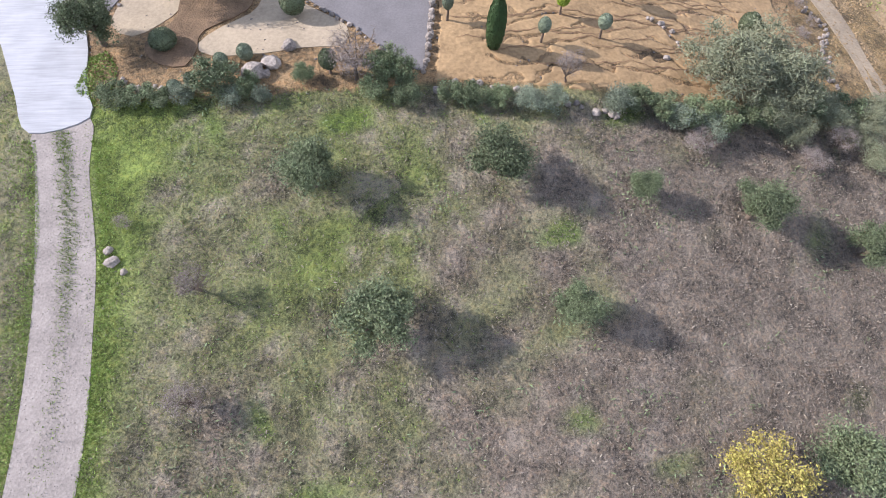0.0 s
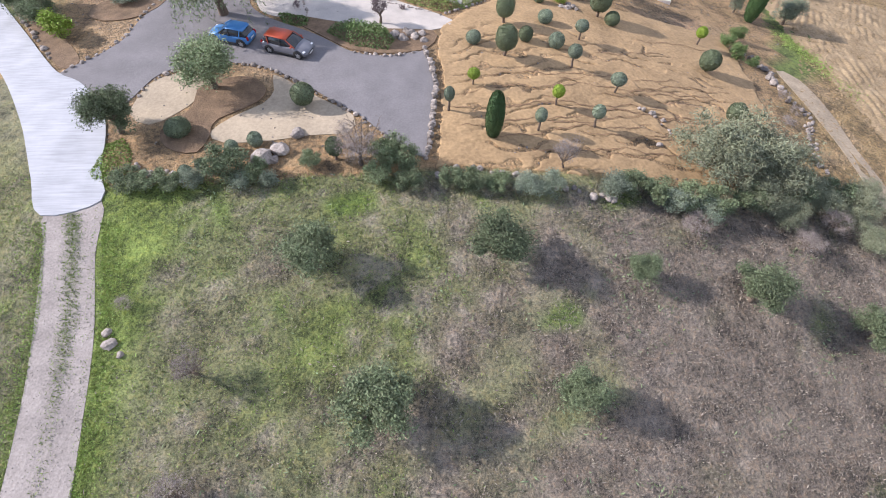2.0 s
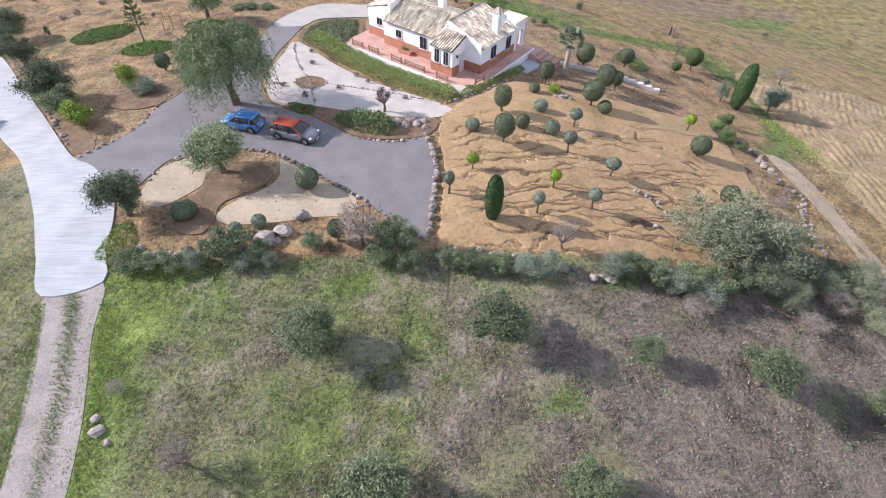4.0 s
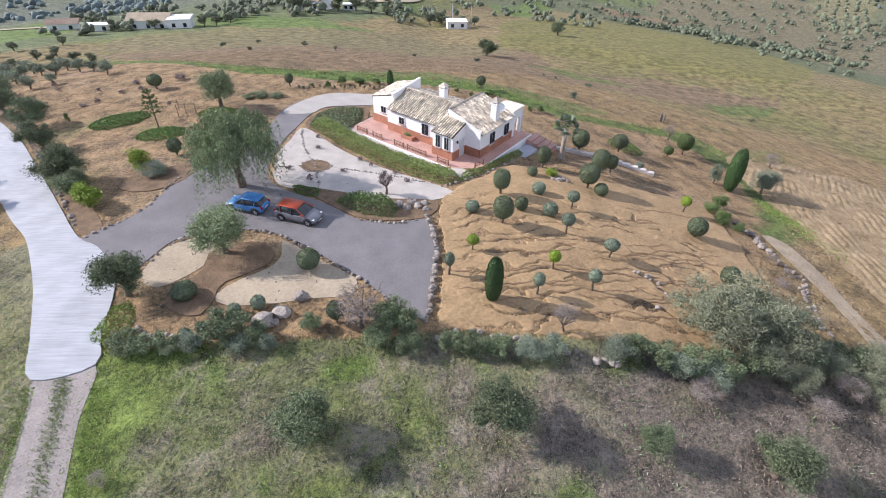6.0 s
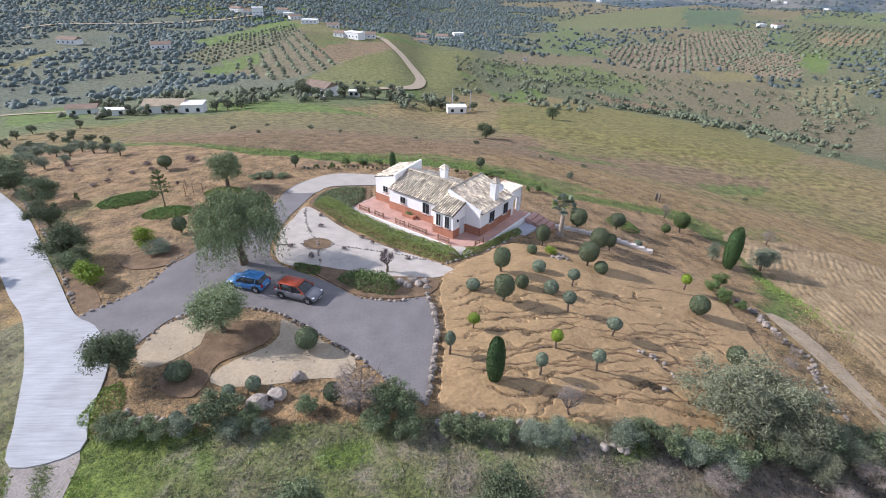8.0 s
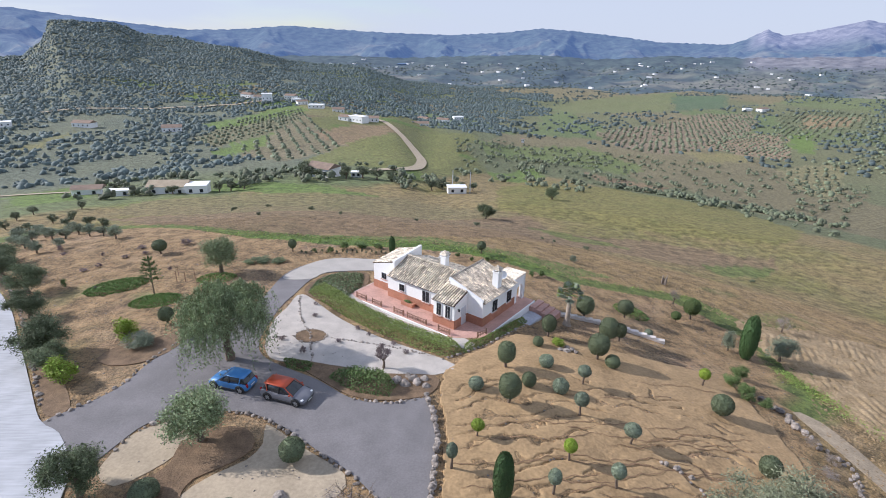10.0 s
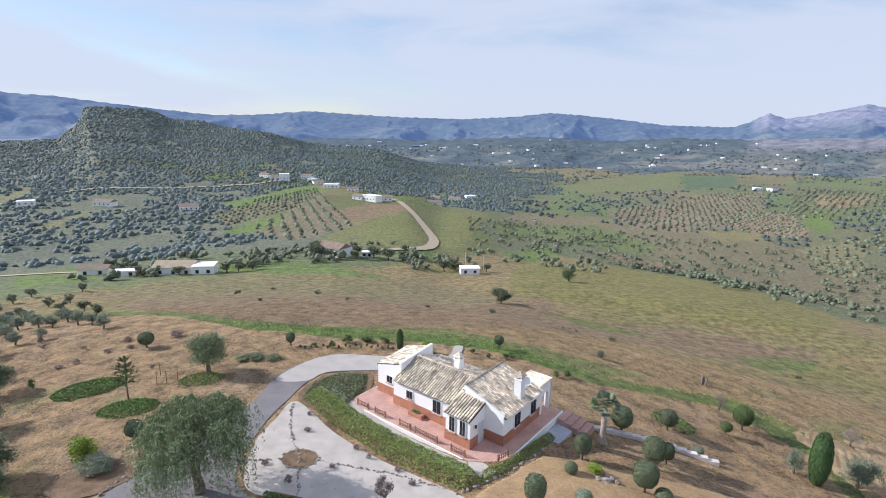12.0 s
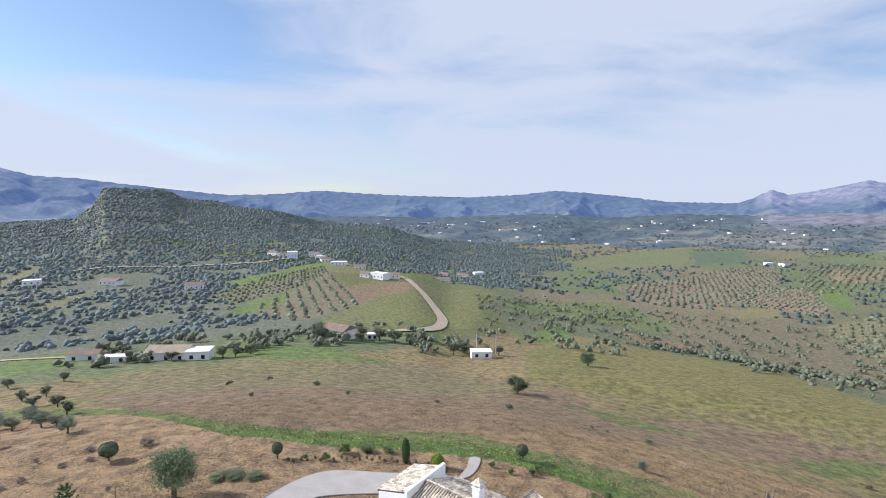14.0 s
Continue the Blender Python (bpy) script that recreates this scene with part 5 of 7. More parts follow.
def tile_mesh():
    bm = bmesh.new()
    rows = []
    for y, r, lift in ((-0.30, 0.105, 0.02), (0.30, 0.09, 0.0)):
        rows.append([bm.verts.new((math.cos(math.pi * k / 6) * r, y, math.sin(math.pi * k / 6) * r * 0.85 + lift)) for k in range(7)])
    for k in range(6):
        bm.faces.new((rows[0][k], rows[0][k + 1], rows[1][k + 1], rows[1][k]))
    bm.faces.new(rows[0])
    return from_bm("roof_tile", bm, TILE)


TILE_MESH = tile_mesh()
TILE_RNG = random.Random(3)


def tiled(parent, origin, across, up, width, run, label=""):
    """A roof plane of barrel tiles: origin is its lower left corner, across runs along the eave, up climbs the slope."""
    across, up = Vector(across).normalized(), Vector(up).normalized()
    out = across.cross(up).normalized()
    bed = bmesh.new()
    o = Vector(origin)
    vs = [bed.verts.new(p) for p in (o, o + across * width, o + across * width + up * run, o + up * run)]
    low = [bed.verts.new(v.co - out * 0.12) for v in vs]
    bed.faces.new(vs)
    bed.faces.new(low[::-1])
    for i in range(4):
        bed.faces.new((vs[i], low[i], low[(i + 1) % 4], vs[(i + 1) % 4]))
    roof = part("roof", from_bm("roof", bed, ROOFBED), parent, label or "weathered clay barrel-tile roof")
    turn = Matrix((across, up, out)).transposed()
    cols, rows = max(1, int(width / 0.27)), max(1, int(run / 0.5))
    for c in range(cols):
        for r in range(rows + 1):
            p = o + across * (0.135 + c * width / cols) + up * (0.22 + r * run / (rows + 0.6)) + out * 0.02
            ob = new("roof_tile", TILE_MESH)
            ob.parent = roof
            wob = Euler((TILE_RNG.uniform(-0.03, 0.03), TILE_RNG.uniform(-0.04, 0.04), TILE_RNG.uniform(-0.04, 0.04))).to_matrix()
            ob.matrix_basis = Matrix.Translation(p) @ (turn @ wob).to_4x4()
    return roof


# walls
wedge("wall", -13.0, -4.4, -0.9, 6.4, -0.4, (2.9, 2.9, 2.9, 2.9), WHITE, house, "white rendered front wing")
wedge("wall", -4.4, 0.0, 0.0, 6.8, -0.4, (4.42, 2.95, 2.95, 4.42), WHITE, house, "white rendered gable wing")
wedge("wall", -16.2, -12.8, 0.0, 5.0, -0.4, (3.1, 4.05, 4.5, 3.45), WHITE, house, "white rendered end block with a rising parapet")
wedge("wall", -4.85, -2.0, -2.4, 0.05, -0.4, (2.9, 2.9, 3.7, 3.7), WHITE, house, "white rendered bay")
solid("wall", [(-13.0, -0.9, 2.9), (-13.0, 2.4, 4.2), (-13.0, 6.4, 2.9), (-12.85, -0.9, 2.9), (-12.85, 2.4, 4.2), (-12.85, 6.4, 2.9)], [(0, 1, 2), (3, 5, 4), (0, 3, 4, 1), (1, 4, 5, 2), (2, 5, 3, 0)], WHITE, house)
# roofs
k = math.hypot(3.6, 2.0)
tiled(house, (-12.8, -1.25, 2.85), (1, 0, 0), (0, 3.65, 1.45), 8.3, 3.95)
tiled(house, (-4.4, 6.7, 2.85), (-1, 0, 0), (0, -4.3, 1.45), 8.4, 4.55)
tiled(house, (0.28, -0.05, 2.86), (0, 1, 0), (-4.7, 0, 1.62), 6.9, 4.95)
tiled(house, (-4.9, -2.65, 2.86), (1, 0, 0), (0, 2.7, 0.9), 2.95, 2.8)
tiled(house, (-16.35, 5.05, 3.50), (0, -5.0, -0.40), (3.4, 0, 0.98), 5.05, 3.45, "pale weathered clay barrel-tile roof")
part("porch_roof", box("porch_roof", -2.6, 6.85, 3.16, 0.06, 9.35, 3.32, TILE, 0.03), house, "flat pale tiled porch roof")
# parapets of the end block and the gable
solid("parapet", [(-13.0, -0.05, 2.9), (-12.65, -0.05, 2.9), (-12.65, 5.1, 3.2), (-13.0, 5.1, 3.2), (-13.0, -0.05, 4.3), (-12.65, -0.05, 4.3), (-12.65, 5.1, 4.85), (-13.0, 5.1, 4.85)],
      [(0, 1, 2, 3), (4, 5, 6, 7), (0, 1, 5, 4), (1, 2, 6, 5), (2, 3, 7, 6), (3, 0, 4, 7)], WHITE, house, "white parapet coping")
solid("parapet", [(0.05, -0.12, 2.7), (0.05, 0.12, 2.7), (-4.5, 0.12, 4.2), (-4.5, -0.12, 4.2), (0.05, -0.12, 3.12), (0.05, 0.12, 3.12), (-4.5, 0.12, 4.66), (-4.5, -0.12, 4.66)],
      [(0, 1, 2, 3), (4, 5, 6, 7), (0, 1, 5, 4), (1, 2, 6, 5), (2, 3, 7, 6), (3, 0, 4, 7)], WHITE, house, "white gable coping")
# brick plinth
for x0, y0, x1, y1 in ((-13.0, -0.95, -4.9, -0.88), (-16.25, -0.05, -12.95, 0.02), (-4.9, -2.45, -1.95, -2.38), (-2.02, -2.45, -1.95, 0.0), (-4.9, -2.45, -4.83, -0.9), (-2.0, -0.05, 0.05, 0.02), (-0.02, -0.05, 0.05, 6.85), (-16.25, -0.05, -16.18, 5.6)):
    part("plinth", box("plinth", x0, y0, -0.3, x1, y1, 1.0, BRICK, 0.01), house, "terracotta brick plinth")
# porch with arches
def arch_wall(length, high, spans, thick):
    """A wall along y with round-headed openings."""
    bm = bmesh.new()
    def ring(x):
        pts = []
        pts.append((length, -0.3))
        pts.append((length, high))
        pts.append((0, high))
        pts.append((0, -0.3))
        for a, b, spring in spans:
            pts.append((a, -0.3))
            r = (b - a) / 2
            for s in range(13):
                t = math.pi - math.pi * s / 12
                pts.append((a + r + r * math.cos(t), spring + r * math.sin(t)))
            pts.append((b, -0.3))
        return [bm.verts.new((x, p[0], p[1])) for p in pts]
    a, b = ring(0.0), ring(thick)
    bm.faces.new(a), bm.faces.new(b[::-1])
    for i in range(len(a)):
        bm.faces.new((a[i], a[(i + 1) % len(a)], b[(i + 1) % len(b)], b[i]))
    bmesh.ops.recalc_face_normals(bm, faces=bm.faces[:])
    return from_bm("porch_wall", bm, WHITE)


part("porch_wall", arch_wall(2.5, 3.2, [(0.6, 1.95, 1.5)], 0.3), house, "white wall with a round arch", (-0.3, 6.8, 0))
part("porch_wall", arch_wall(2.5, 3.2, [(0.6, 1.95, 1.5)], 0.3), house, "white wall with a round arch", (0, 9.0, 0), None, math.pi / 2)


def window(x, y, z0, w, h, side="front", bars=True, frame_mat=None):
    """A dark window with frame, panes and an iron grille; side front faces -y, side right faces +x."""
    turn = 0 if side == "front" else math.pi / 2
    win = part("window", box("window", -w / 2 - 0.09, -0.05, -0.09, w / 2 + 0.09, 0.02, h + 0.09, frame_mat or WHITE, 0.01), house, "", (x, y, z0), None, turn)
    for s in (-1, 1):
        part("pane", box("pane", min(0.03 * s, s * w / 2), -0.065, 0.03, max(0.03 * s, s * w / 2), -0.05, h - 0.03, GLASS, 0), win)
    part("sill", box("sill", -w / 2 - 0.15, -0.16, -0.14, w / 2 + 0.15, 0.0, -0.085, TERRACE, 0.01), win, "terracotta sill")
    if bars:
        bm = bmesh.new()
        for i in range(5):
            bx = -w / 2 + w * (i + 0.5) / 5
            box_bm(bm, bx - 0.012, -0.15, 0, bx + 0.012, -0.125, h)
        for bz in (0.12 * h, 0.5 * h, 0.88 * h):
            box_bm(bm, -w / 2, -0.15, bz - 0.012, w / 2, -0.12, bz + 0.012)
        part("grille", from_bm("grille", bm, IRON), win, "black iron grille")


window(-7.1, -0.92, 1.05, 0.95, 1.35)
window(-10.7, -0.92, 1.35, 0.75, 0.85)
window(-14.4, -0.02, 1.5, 0.75, 0.8)
window(-4.05, -2.42, 1.1, 0.55, 1.45)
window(-2.85, -2.42, 1.1, 0.55, 1.45)
window(0.02, 2.35, 0.95, 0.95, 1.4, "right")
window(0.02, 5.4, 0.95, 0.95, 1.4, "right")
door = part("door", box("door", -0.45, -0.06, 0.0, 0.45, 0.0, 2.1, surface("painted_door", (0.62, 0.64, 0.68), 0.08, 6, 1, 0.5, 0.1), 0.02), house, "pale painted entrance door", (-1.99, -0.75, 0), None, math.pi / 2)
part("handle", box("handle", 0.3, -0.11, 1.0, 0.36, -0.06, 1.12, IRON, 0.01), door, "dark handle")
lantern = part("wall_lantern", box("wall_lantern", -0.08, -0.22, 1.9, 0.08, -0.02, 2.2, IRON, 0.03), house, "black wall lantern", (-1.97, -1.75, 0), None, math.pi / 2)


def chimney(x, y, z0, z1, w):
    ch = part("chimney", box("chimney", x - w / 2, y - w / 2, z0, x + w / 2, y + w / 2, z1, WHITE, 0.03), house, "white rendered chimney")
    part("collar", box("collar", x - w / 2 - 0.07, y - w / 2 - 0.07, z1 - 0.02, x + w / 2 + 0.07, y + w / 2 + 0.07, z1 + 0.08, WHITE, 0.02), ch)
    for dx in (-1, 1):
        for dy in (-1, 1):
            part("pillar", box("pillar", x + dx * (w / 2 - 0.09) - 0.08, y + dy * (w / 2 - 0.09) - 0.08, z1 + 0.08, x + dx * (w / 2 - 0.09) + 0.08, y + dy * (w / 2 - 0.09) + 0.08, z1 + 0.38, WHITE, 0.01), ch)
    bm = bmesh.new()
    base = [bm.verts.new((x + a * (w / 2 + 0.13), y + b * (w / 2 + 0.13), z1 + 0.36)) for a, b in ((-1, -1), (1, -1), (1, 1), (-1, 1))]
    tip = bm.verts.new((x, y, z1 + 0.85))
    bm.faces.new(base[::-1])
    for i in range(4):
        bm.faces.new((base[i], base[(i + 1) % 4], tip))
    part("cap", from_bm("cap", bm, TILE), ch, "little tiled cap")


chimney(-0.75, 3.9, 3.0, 5.0, 0.78)
chimney(-7.6, 3.2, 3.6, 5.2, 0.75)
bm = bmesh.new()
bmesh.ops.create_uvsphere(bm, u_segments=20, v_segments=12, radius=0.55)
bmesh.ops.delete(bm, geom=[v for v in bm.verts if v.co.z > -0.25], context="VERTS")
for v in bm.verts:
    v.co.z = (v.co.z + 0.55) * 0.8
dish = part("satellite_dish", from_bm("satellite_dish", bm, WHITE, False), house, "white satellite dish", (-1.1, 5.7, 3.9))
dish.rotation_euler = (radians(65), 0, radians(40))
part("mast", box("mast", -1.14, 5.86, 3.0, -1.06, 5.94, 4.0, IRON, 0), house, "thin dish mast")
# ridge cappings
for p, q in (((-12.8, 2.42, 4.34), (-4.5, 2.42, 4.34)), ((-4.5, -0.1, 4.55), (-4.5, 6.8, 4.55))):
    bm = bmesh.new()
    tube(bm, [Vector(p), Vector(q)], [0.12, 0.12], 8)
    part("ridge", from_bm("ridge", bm, TILE, False), house, "clay ridge capping")

# ---- terrace, hedge and paths ----
def local_sheet(name, outline, z0, z1, material, label, category, bevel=0.03):
    """A paved slab in the house's own axes."""
    bm = bmesh.new()
    low = [bm.verts.new((x, y, z0)) for x, y in outline]
    top = [bm.verts.new((x, y, z1)) for x, y in outline]
    bm.faces.new(low[::-1]), bm.faces.new(top)
    for i in range(len(low)):
        bm.faces.new((low[i], low[(i + 1) % len(low)], top[(i + 1) % len(low)], top[i]))
    bmesh.ops.bevel(bm, geom=[e for e in bm.edges if e.verts[0].co.z == z1 and e.verts[1].co.z == z1], offset=bevel, segments=1, affect="EDGES")
    ob = new(name, from_bm(name, bm, material))
    ob.matrix_basis = Matrix.LocRotScale((5.55, 13.9, -1.6), Euler((0, 0, HOUSE_TURN)), None)
    return tagged(ob, label, category, kind="structure")


TERRACE_LINE = [(-17.0, -3.9), (-2.2, -3.9), (-0.6, -4.1), (0.8, -3.2), (1.5, -1.4), (1.5, 9.4), (-4.0, 9.4), (-4.0, 6.0), (-17.0, 6.0)]
local_sheet("terrace_base", TERRACE_LINE, -2.2, -0.06, WHITE, "pale rendered terrace wall", "terrace")
local_sheet("terrace_paving", [(-16.9, -3.75), (-2.25, -3.75), (-0.65, -3.9), (0.65, -3.1), (1.35, -1.35), (1.35, 9.3), (-3.9, 9.3), (-3.9, 5.9), (-16.9, 5.9)], -0.1, 0.0, TERRACE, "terracotta paved terrace round the house", "terrace")
local_sheet("side_path", [(1.56, -2.2), (3.2, -0.6), (3.4, 7.6), (1.56, 8.2)], -2.2, -0.75, CONCRETE, "pale concrete path below the terrace", "path")
for i in range(4):
    local_sheet("garden_step", [(1.56 + i * 0.75, 7.9), (2.32 + i * 0.75, 7.9), (2.32 + i * 0.75, 10.2), (1.56 + i * 0.75, 10.2)], -3.0, -0.16 - i * 0.2, TERRACE, "wide terracotta step", "step")
HOUSE_M = house.matrix_basis.copy()


def fence(x0, y0, x1, y1):
    """A short wooden railing on the terrace edge."""
    a, b = HOUSE_M @ Vector((x0, y0, 0)), HOUSE_M @ Vector((x1, y1, 0))
    length = (b - a).length
    ob = thing("railing", a.x, a.y, a.z, "short brown wooden railing on the terrace edge", "railing", "terrace railings", math.atan2(b.y - a.y, b.x - a.x))
    for z in (0.22, 0.52):
        part("rail", box("rail", 0, -0.03, z, length, 0.03, z + 0.08, WOOD, 0.01), ob)
    n = max(2, int(length / 0.22))
    bar = box("slat", -0.03, -0.02, 0.10, 0.03, 0.02, 0.64, WOOD, 0.01)
    for i in range(n):
        part("slat", bar, ob, "", (length * (i + 0.5) / n, -0.04, 0))
    post = box("post", -0.06, -0.06, 0, 0.06, 0.06, 0.72, WOOD, 0.015)
    for x in (0, length):
        part("post", post, ob, "", (x, 0, 0))


for s in ((-15.6, -3.55, -14.0, -3.55), (-13.0, -3.55, -11.6, -3.55), (-9.6, -3.55, -8.2, -3.55), (-7.6, -3.55, -4.9, -3.55), (-3.2, -3.6, -1.7, -3.6), (0.9, -2.2, 1.2, -1.0)):
    fence(*s)
p = HOUSE_M @ Vector((-9.4, -1.35, 0))
planter = thing("planter_box", p.x, p.y, p.z, "brick planter with low flowers under the window", "planter", turn=HOUSE_TURN)
part("trough", box("trough", -0.9, -0.3, 0, 0.9, 0.3, 0.42, BRICK, 0.03), planter)
part("flowers", crown("green", 1), planter, "low green flowers", (0, 0, 0.32), (1.6, 0.55, 0.4))


def mound(name, outline, height, material, label, per_m2, size, category="ground cover"):
    """Low planting that fills an outline: leaves over a shallow dome."""
    rng2 = np.random.default_rng(len(label) + int(abs(outline[0][0]) * 7))
    xs, ys = [p[0] for p in outline], [p[1] for p in outline]
    n = int((max(xs) - min(xs)) * (max(ys) - min(ys)) * per_m2)
    x, y = rng2.uniform(min(xs), max(xs), n), rng2.uniform(min(ys), max(ys), n)
    keep = inside(x + 0.12 * bumps(x, y, 0.4, 1), y + 0.12 * bumps(x, y, 0.4, 3), [(p[0], p[1]) for p in outline])
    x, y = x[keep], y[keep]
    edge = np.full(len(x), 9.0)
    for (x1, y1), (x2, y2) in zip(outline, outline[1:] + outline[:1]):
        dx, dy = x2 - x1, y2 - y1
        t = np.clip(((x - x1) * dx + (y - y1) * dy) / (dx * dx + dy * dy), 0, 1)
        edge = np.minimum(edge, np.hypot(x - x1 - t * dx, y - y1 - t * dy))
    z = land(x, y) + 0.05 + height * smooth(0, 0.7, edge) * rng2.uniform(0.55, 1.0, len(x)) * (1 + 0.2 * bumps(x, y, 0.8, 2))
    v, f = leaves(rng2, np.stack([x, y, z], 1), size, 0, 0.6)
    ob = thing(name, xs[0], ys[0], ground_z(xs[0], ys[0]), label, category)
    v = v - np.array([xs[0], ys[0], ground_z(xs[0], ys[0])])
    part("foliage", mesh("foliage", v, f, material), ob)


def oval(cx, cy, rx, ry, turn, n=22):
    return [(cx + rx * math.cos(a) * math.cos(turn) - ry * math.sin(a) * math.sin(turn), cy + rx * math.cos(a) * math.sin(turn) + ry * math.sin(a) * math.cos(turn)) for a in (k * math.tau / n for k in range(n))]


mound("groundcover_patch", oval(-39.2, 23.0, 3.6, 2.6, 0.55), 0.3, CARPET, "oval carpet of low green ground cover", 170, 0.09)
mound("groundcover_patch", oval(-31.8, 18.2, 2.9, 2.1, 0.2), 0.3, CARPET, "oval carpet of low green ground cover", 170, 0.09)
mound("groundcover_patch", oval(-27.6, 25.0, 2.5, 1.9, 0.15), 0.25, CARPET, "oval carpet of green under a tree", 90, 0.09)
mound("groundcover_patch", oval(26.6, 26.0, 2.4, 2.2, -0.6), 0.4, CARPET, "bright green mound of ground cover", 90, 0.09)
mound("groundcover_patch", [(-23.0, -14.6), (-22.6, -11.6), (-21.4, -11.0), (-20.4, -12.6), (-20.2, -14.6), (-21.0, -15.8)], 0.35, GRASS, "bright green groundcover beside the lane", 120, 0.08)
mound("hedge", [(-15.0, 20.9), (-9.8, 15.5), (-5.0, 11.5), (0.7, 7.3), (1.9, 6.9), (3.4, 8.4), (2.6, 10.0), (-2.9, 14.0), (-7.8, 18.0), (-13.3, 23.2)], 0.95, HEDGE, "low trimmed green hedge round the terrace", 300, 0.065, "hedge")
mound("hedge", [(3.1, 7.6), (4.6, 8.9), (6.2, 10.7), (8.6, 13.5), (11.2, 16.7), (10.4, 17.7), (7.6, 14.3), (5.2, 11.3), (3.4, 10.0)], 0.6, HEDGE, "low trimmed green hedge round the terrace", 300, 0.065, "hedge")
sheet("terrace_path", [(-13.0, 24.4), (-8.0, 19.6), (-3.2, 15.4), (2.0, 11.3), (3.6, 11.2), (4.6, 9.8), (3.6, 8.6), (2.4, 9.3), (-3.3, 13.7), (-8.1, 17.7), (-13.5, 22.9)], GRAVEL, 0.10, "pale concrete strip between hedge and terrace", smooth_edge=False)
mound("planting", [(-15.0, 21.4), (-14.8, 24.8), (-12.6, 27.6), (-9.2, 28.0), (-8.8, 24.0), (-10.2, 19.4)], 0.5, WEED, "dense dark mixed planting beside the drive", 110, 0.1, "planting")
mound("planting", [(-9.0, 2.7), (-6.2, 0.5), (-3.2, -0.1), (-2.6, 1.6), (-3.6, 3.0), (-6.8, 3.6)], 1.2, GREEN, "dense green planting beside the drive", 260, 0.08, "planting")
mound("planting", [(-13.6, 5.6), (-12.6, 3.8), (-10.6, 3.4), (-10.4, 4.8)], 0.6, GREEN, "green planting behind the parked cars", 150, 0.1, "planting")
big = thing("rock_group", -1.6, 1.6, ground_z(-1.6, 1.6), "group of big weathered rocks in the bed", "rocks")
for x, y, s in ((-0.4, 0.3, 1.2), (0.6, 0.5, 1.1), (-1.2, 0.6, 1.3), (0.2, 1.0, 1.2), (1.2, 1.1, 0.9), (1.4, 0.0, 0.9), (-0.2, 1.5, 0.8)):
    part("rock", STONES[int(s * 10) % 7], big, "", (x, y, -0.1), (s * 0.85, s * 0.85, s * 0.8), x * 3)
rocks2 = thing("rock_group", -10.8, -12.6, ground_z(-10.8, -12.6), "large grey boulders in the sandy island", "rocks")
for x, y, s in ((-0.5, -0.4, 1.7), (0.5, 0.5, 1.4), (1.5, 2.1, 1.2), (-1.0, -0.9, 0.8), (0.2, -0.5, 0.9)):
    part("rock", STONES[int(s * 10) % 7], rocks2, "", (x, y, -0.1), (s, s, s * 0.9), x * 5)
rocks3 = thing("rock_group", 13.9, 10.3, ground_z(13.9, 10.3), "pale grey rocks under a lime shrub", "rocks")
for x, y, s in ((-0.6, 0, 0.7), (0.1, -0.2, 0.8), (0.7, 0.1, 0.6), (0.3, 0.5, 0.6), (1.0, -0.3, 0.5)):
    part("rock", STONES[int(s * 10) % 7], rocks3, "", (x, y, 0), (s, s, s * 0.8), x * 5)
for x, y, s in ((-17.9, -26.3, 0.85), (-18.3, -25.6, 0.6), (18.3, -9.4, 0.6), (-17.2, -26.9, 0.5), (21.5, -10.8, 0.7)):
    rock = thing("boulder", x, y, ground_z(x, y) - 0.05, "grey boulder lying on the ground", "rock", "loose boulders")
    part("stone", STONES[int(s * 10) % 7], rock, "", None, (s, s, s * 0.8), x)
disc = sheet("mulch_disc", oval(-12.0, 10.0, 1.5, 1.4, 0), MULCH, 0.09, "round bed of dark mulch in white gravel")
edging(oval(-12.0, 10.0, 1.55, 1.45, 0) + [(-10.45, 10.0)], 0.4, 0.26, "ring of small stones round a mulch bed")
# low pale wall that steps down the garden
line = curve_points([(14.6, 20.0), (16.8, 19.8), (20.4, 19.6), (24.0, 19.2), (27.9, 18.1)], 0.9)
low_wall = thing("garden_wall", 14.6, 20.0, ground_z(14.6, 20.0), "low whitewashed garden wall with stone capping", "wall")
for a, b in zip(line, line[1:]):
    z = (ground_z(a.x, a.y) + ground_z(b.x, b.y)) / 2 - low_wall.location.z
    part("block", box("block", 0, -0.28, -0.3, (b - a).length + 0.02, 0.28, 0.42, surface("limewash", (0.66, 0.60, 0.56), 0.2, 5, 1, 0.9, 0.3) if a is line[0] else bpy.data.materials["limewash"], 0.03),
         low_wall, "", (a.x - 14.6, a.y - 20.0, z), None, math.atan2(b.y - a.y, b.x - a.x))


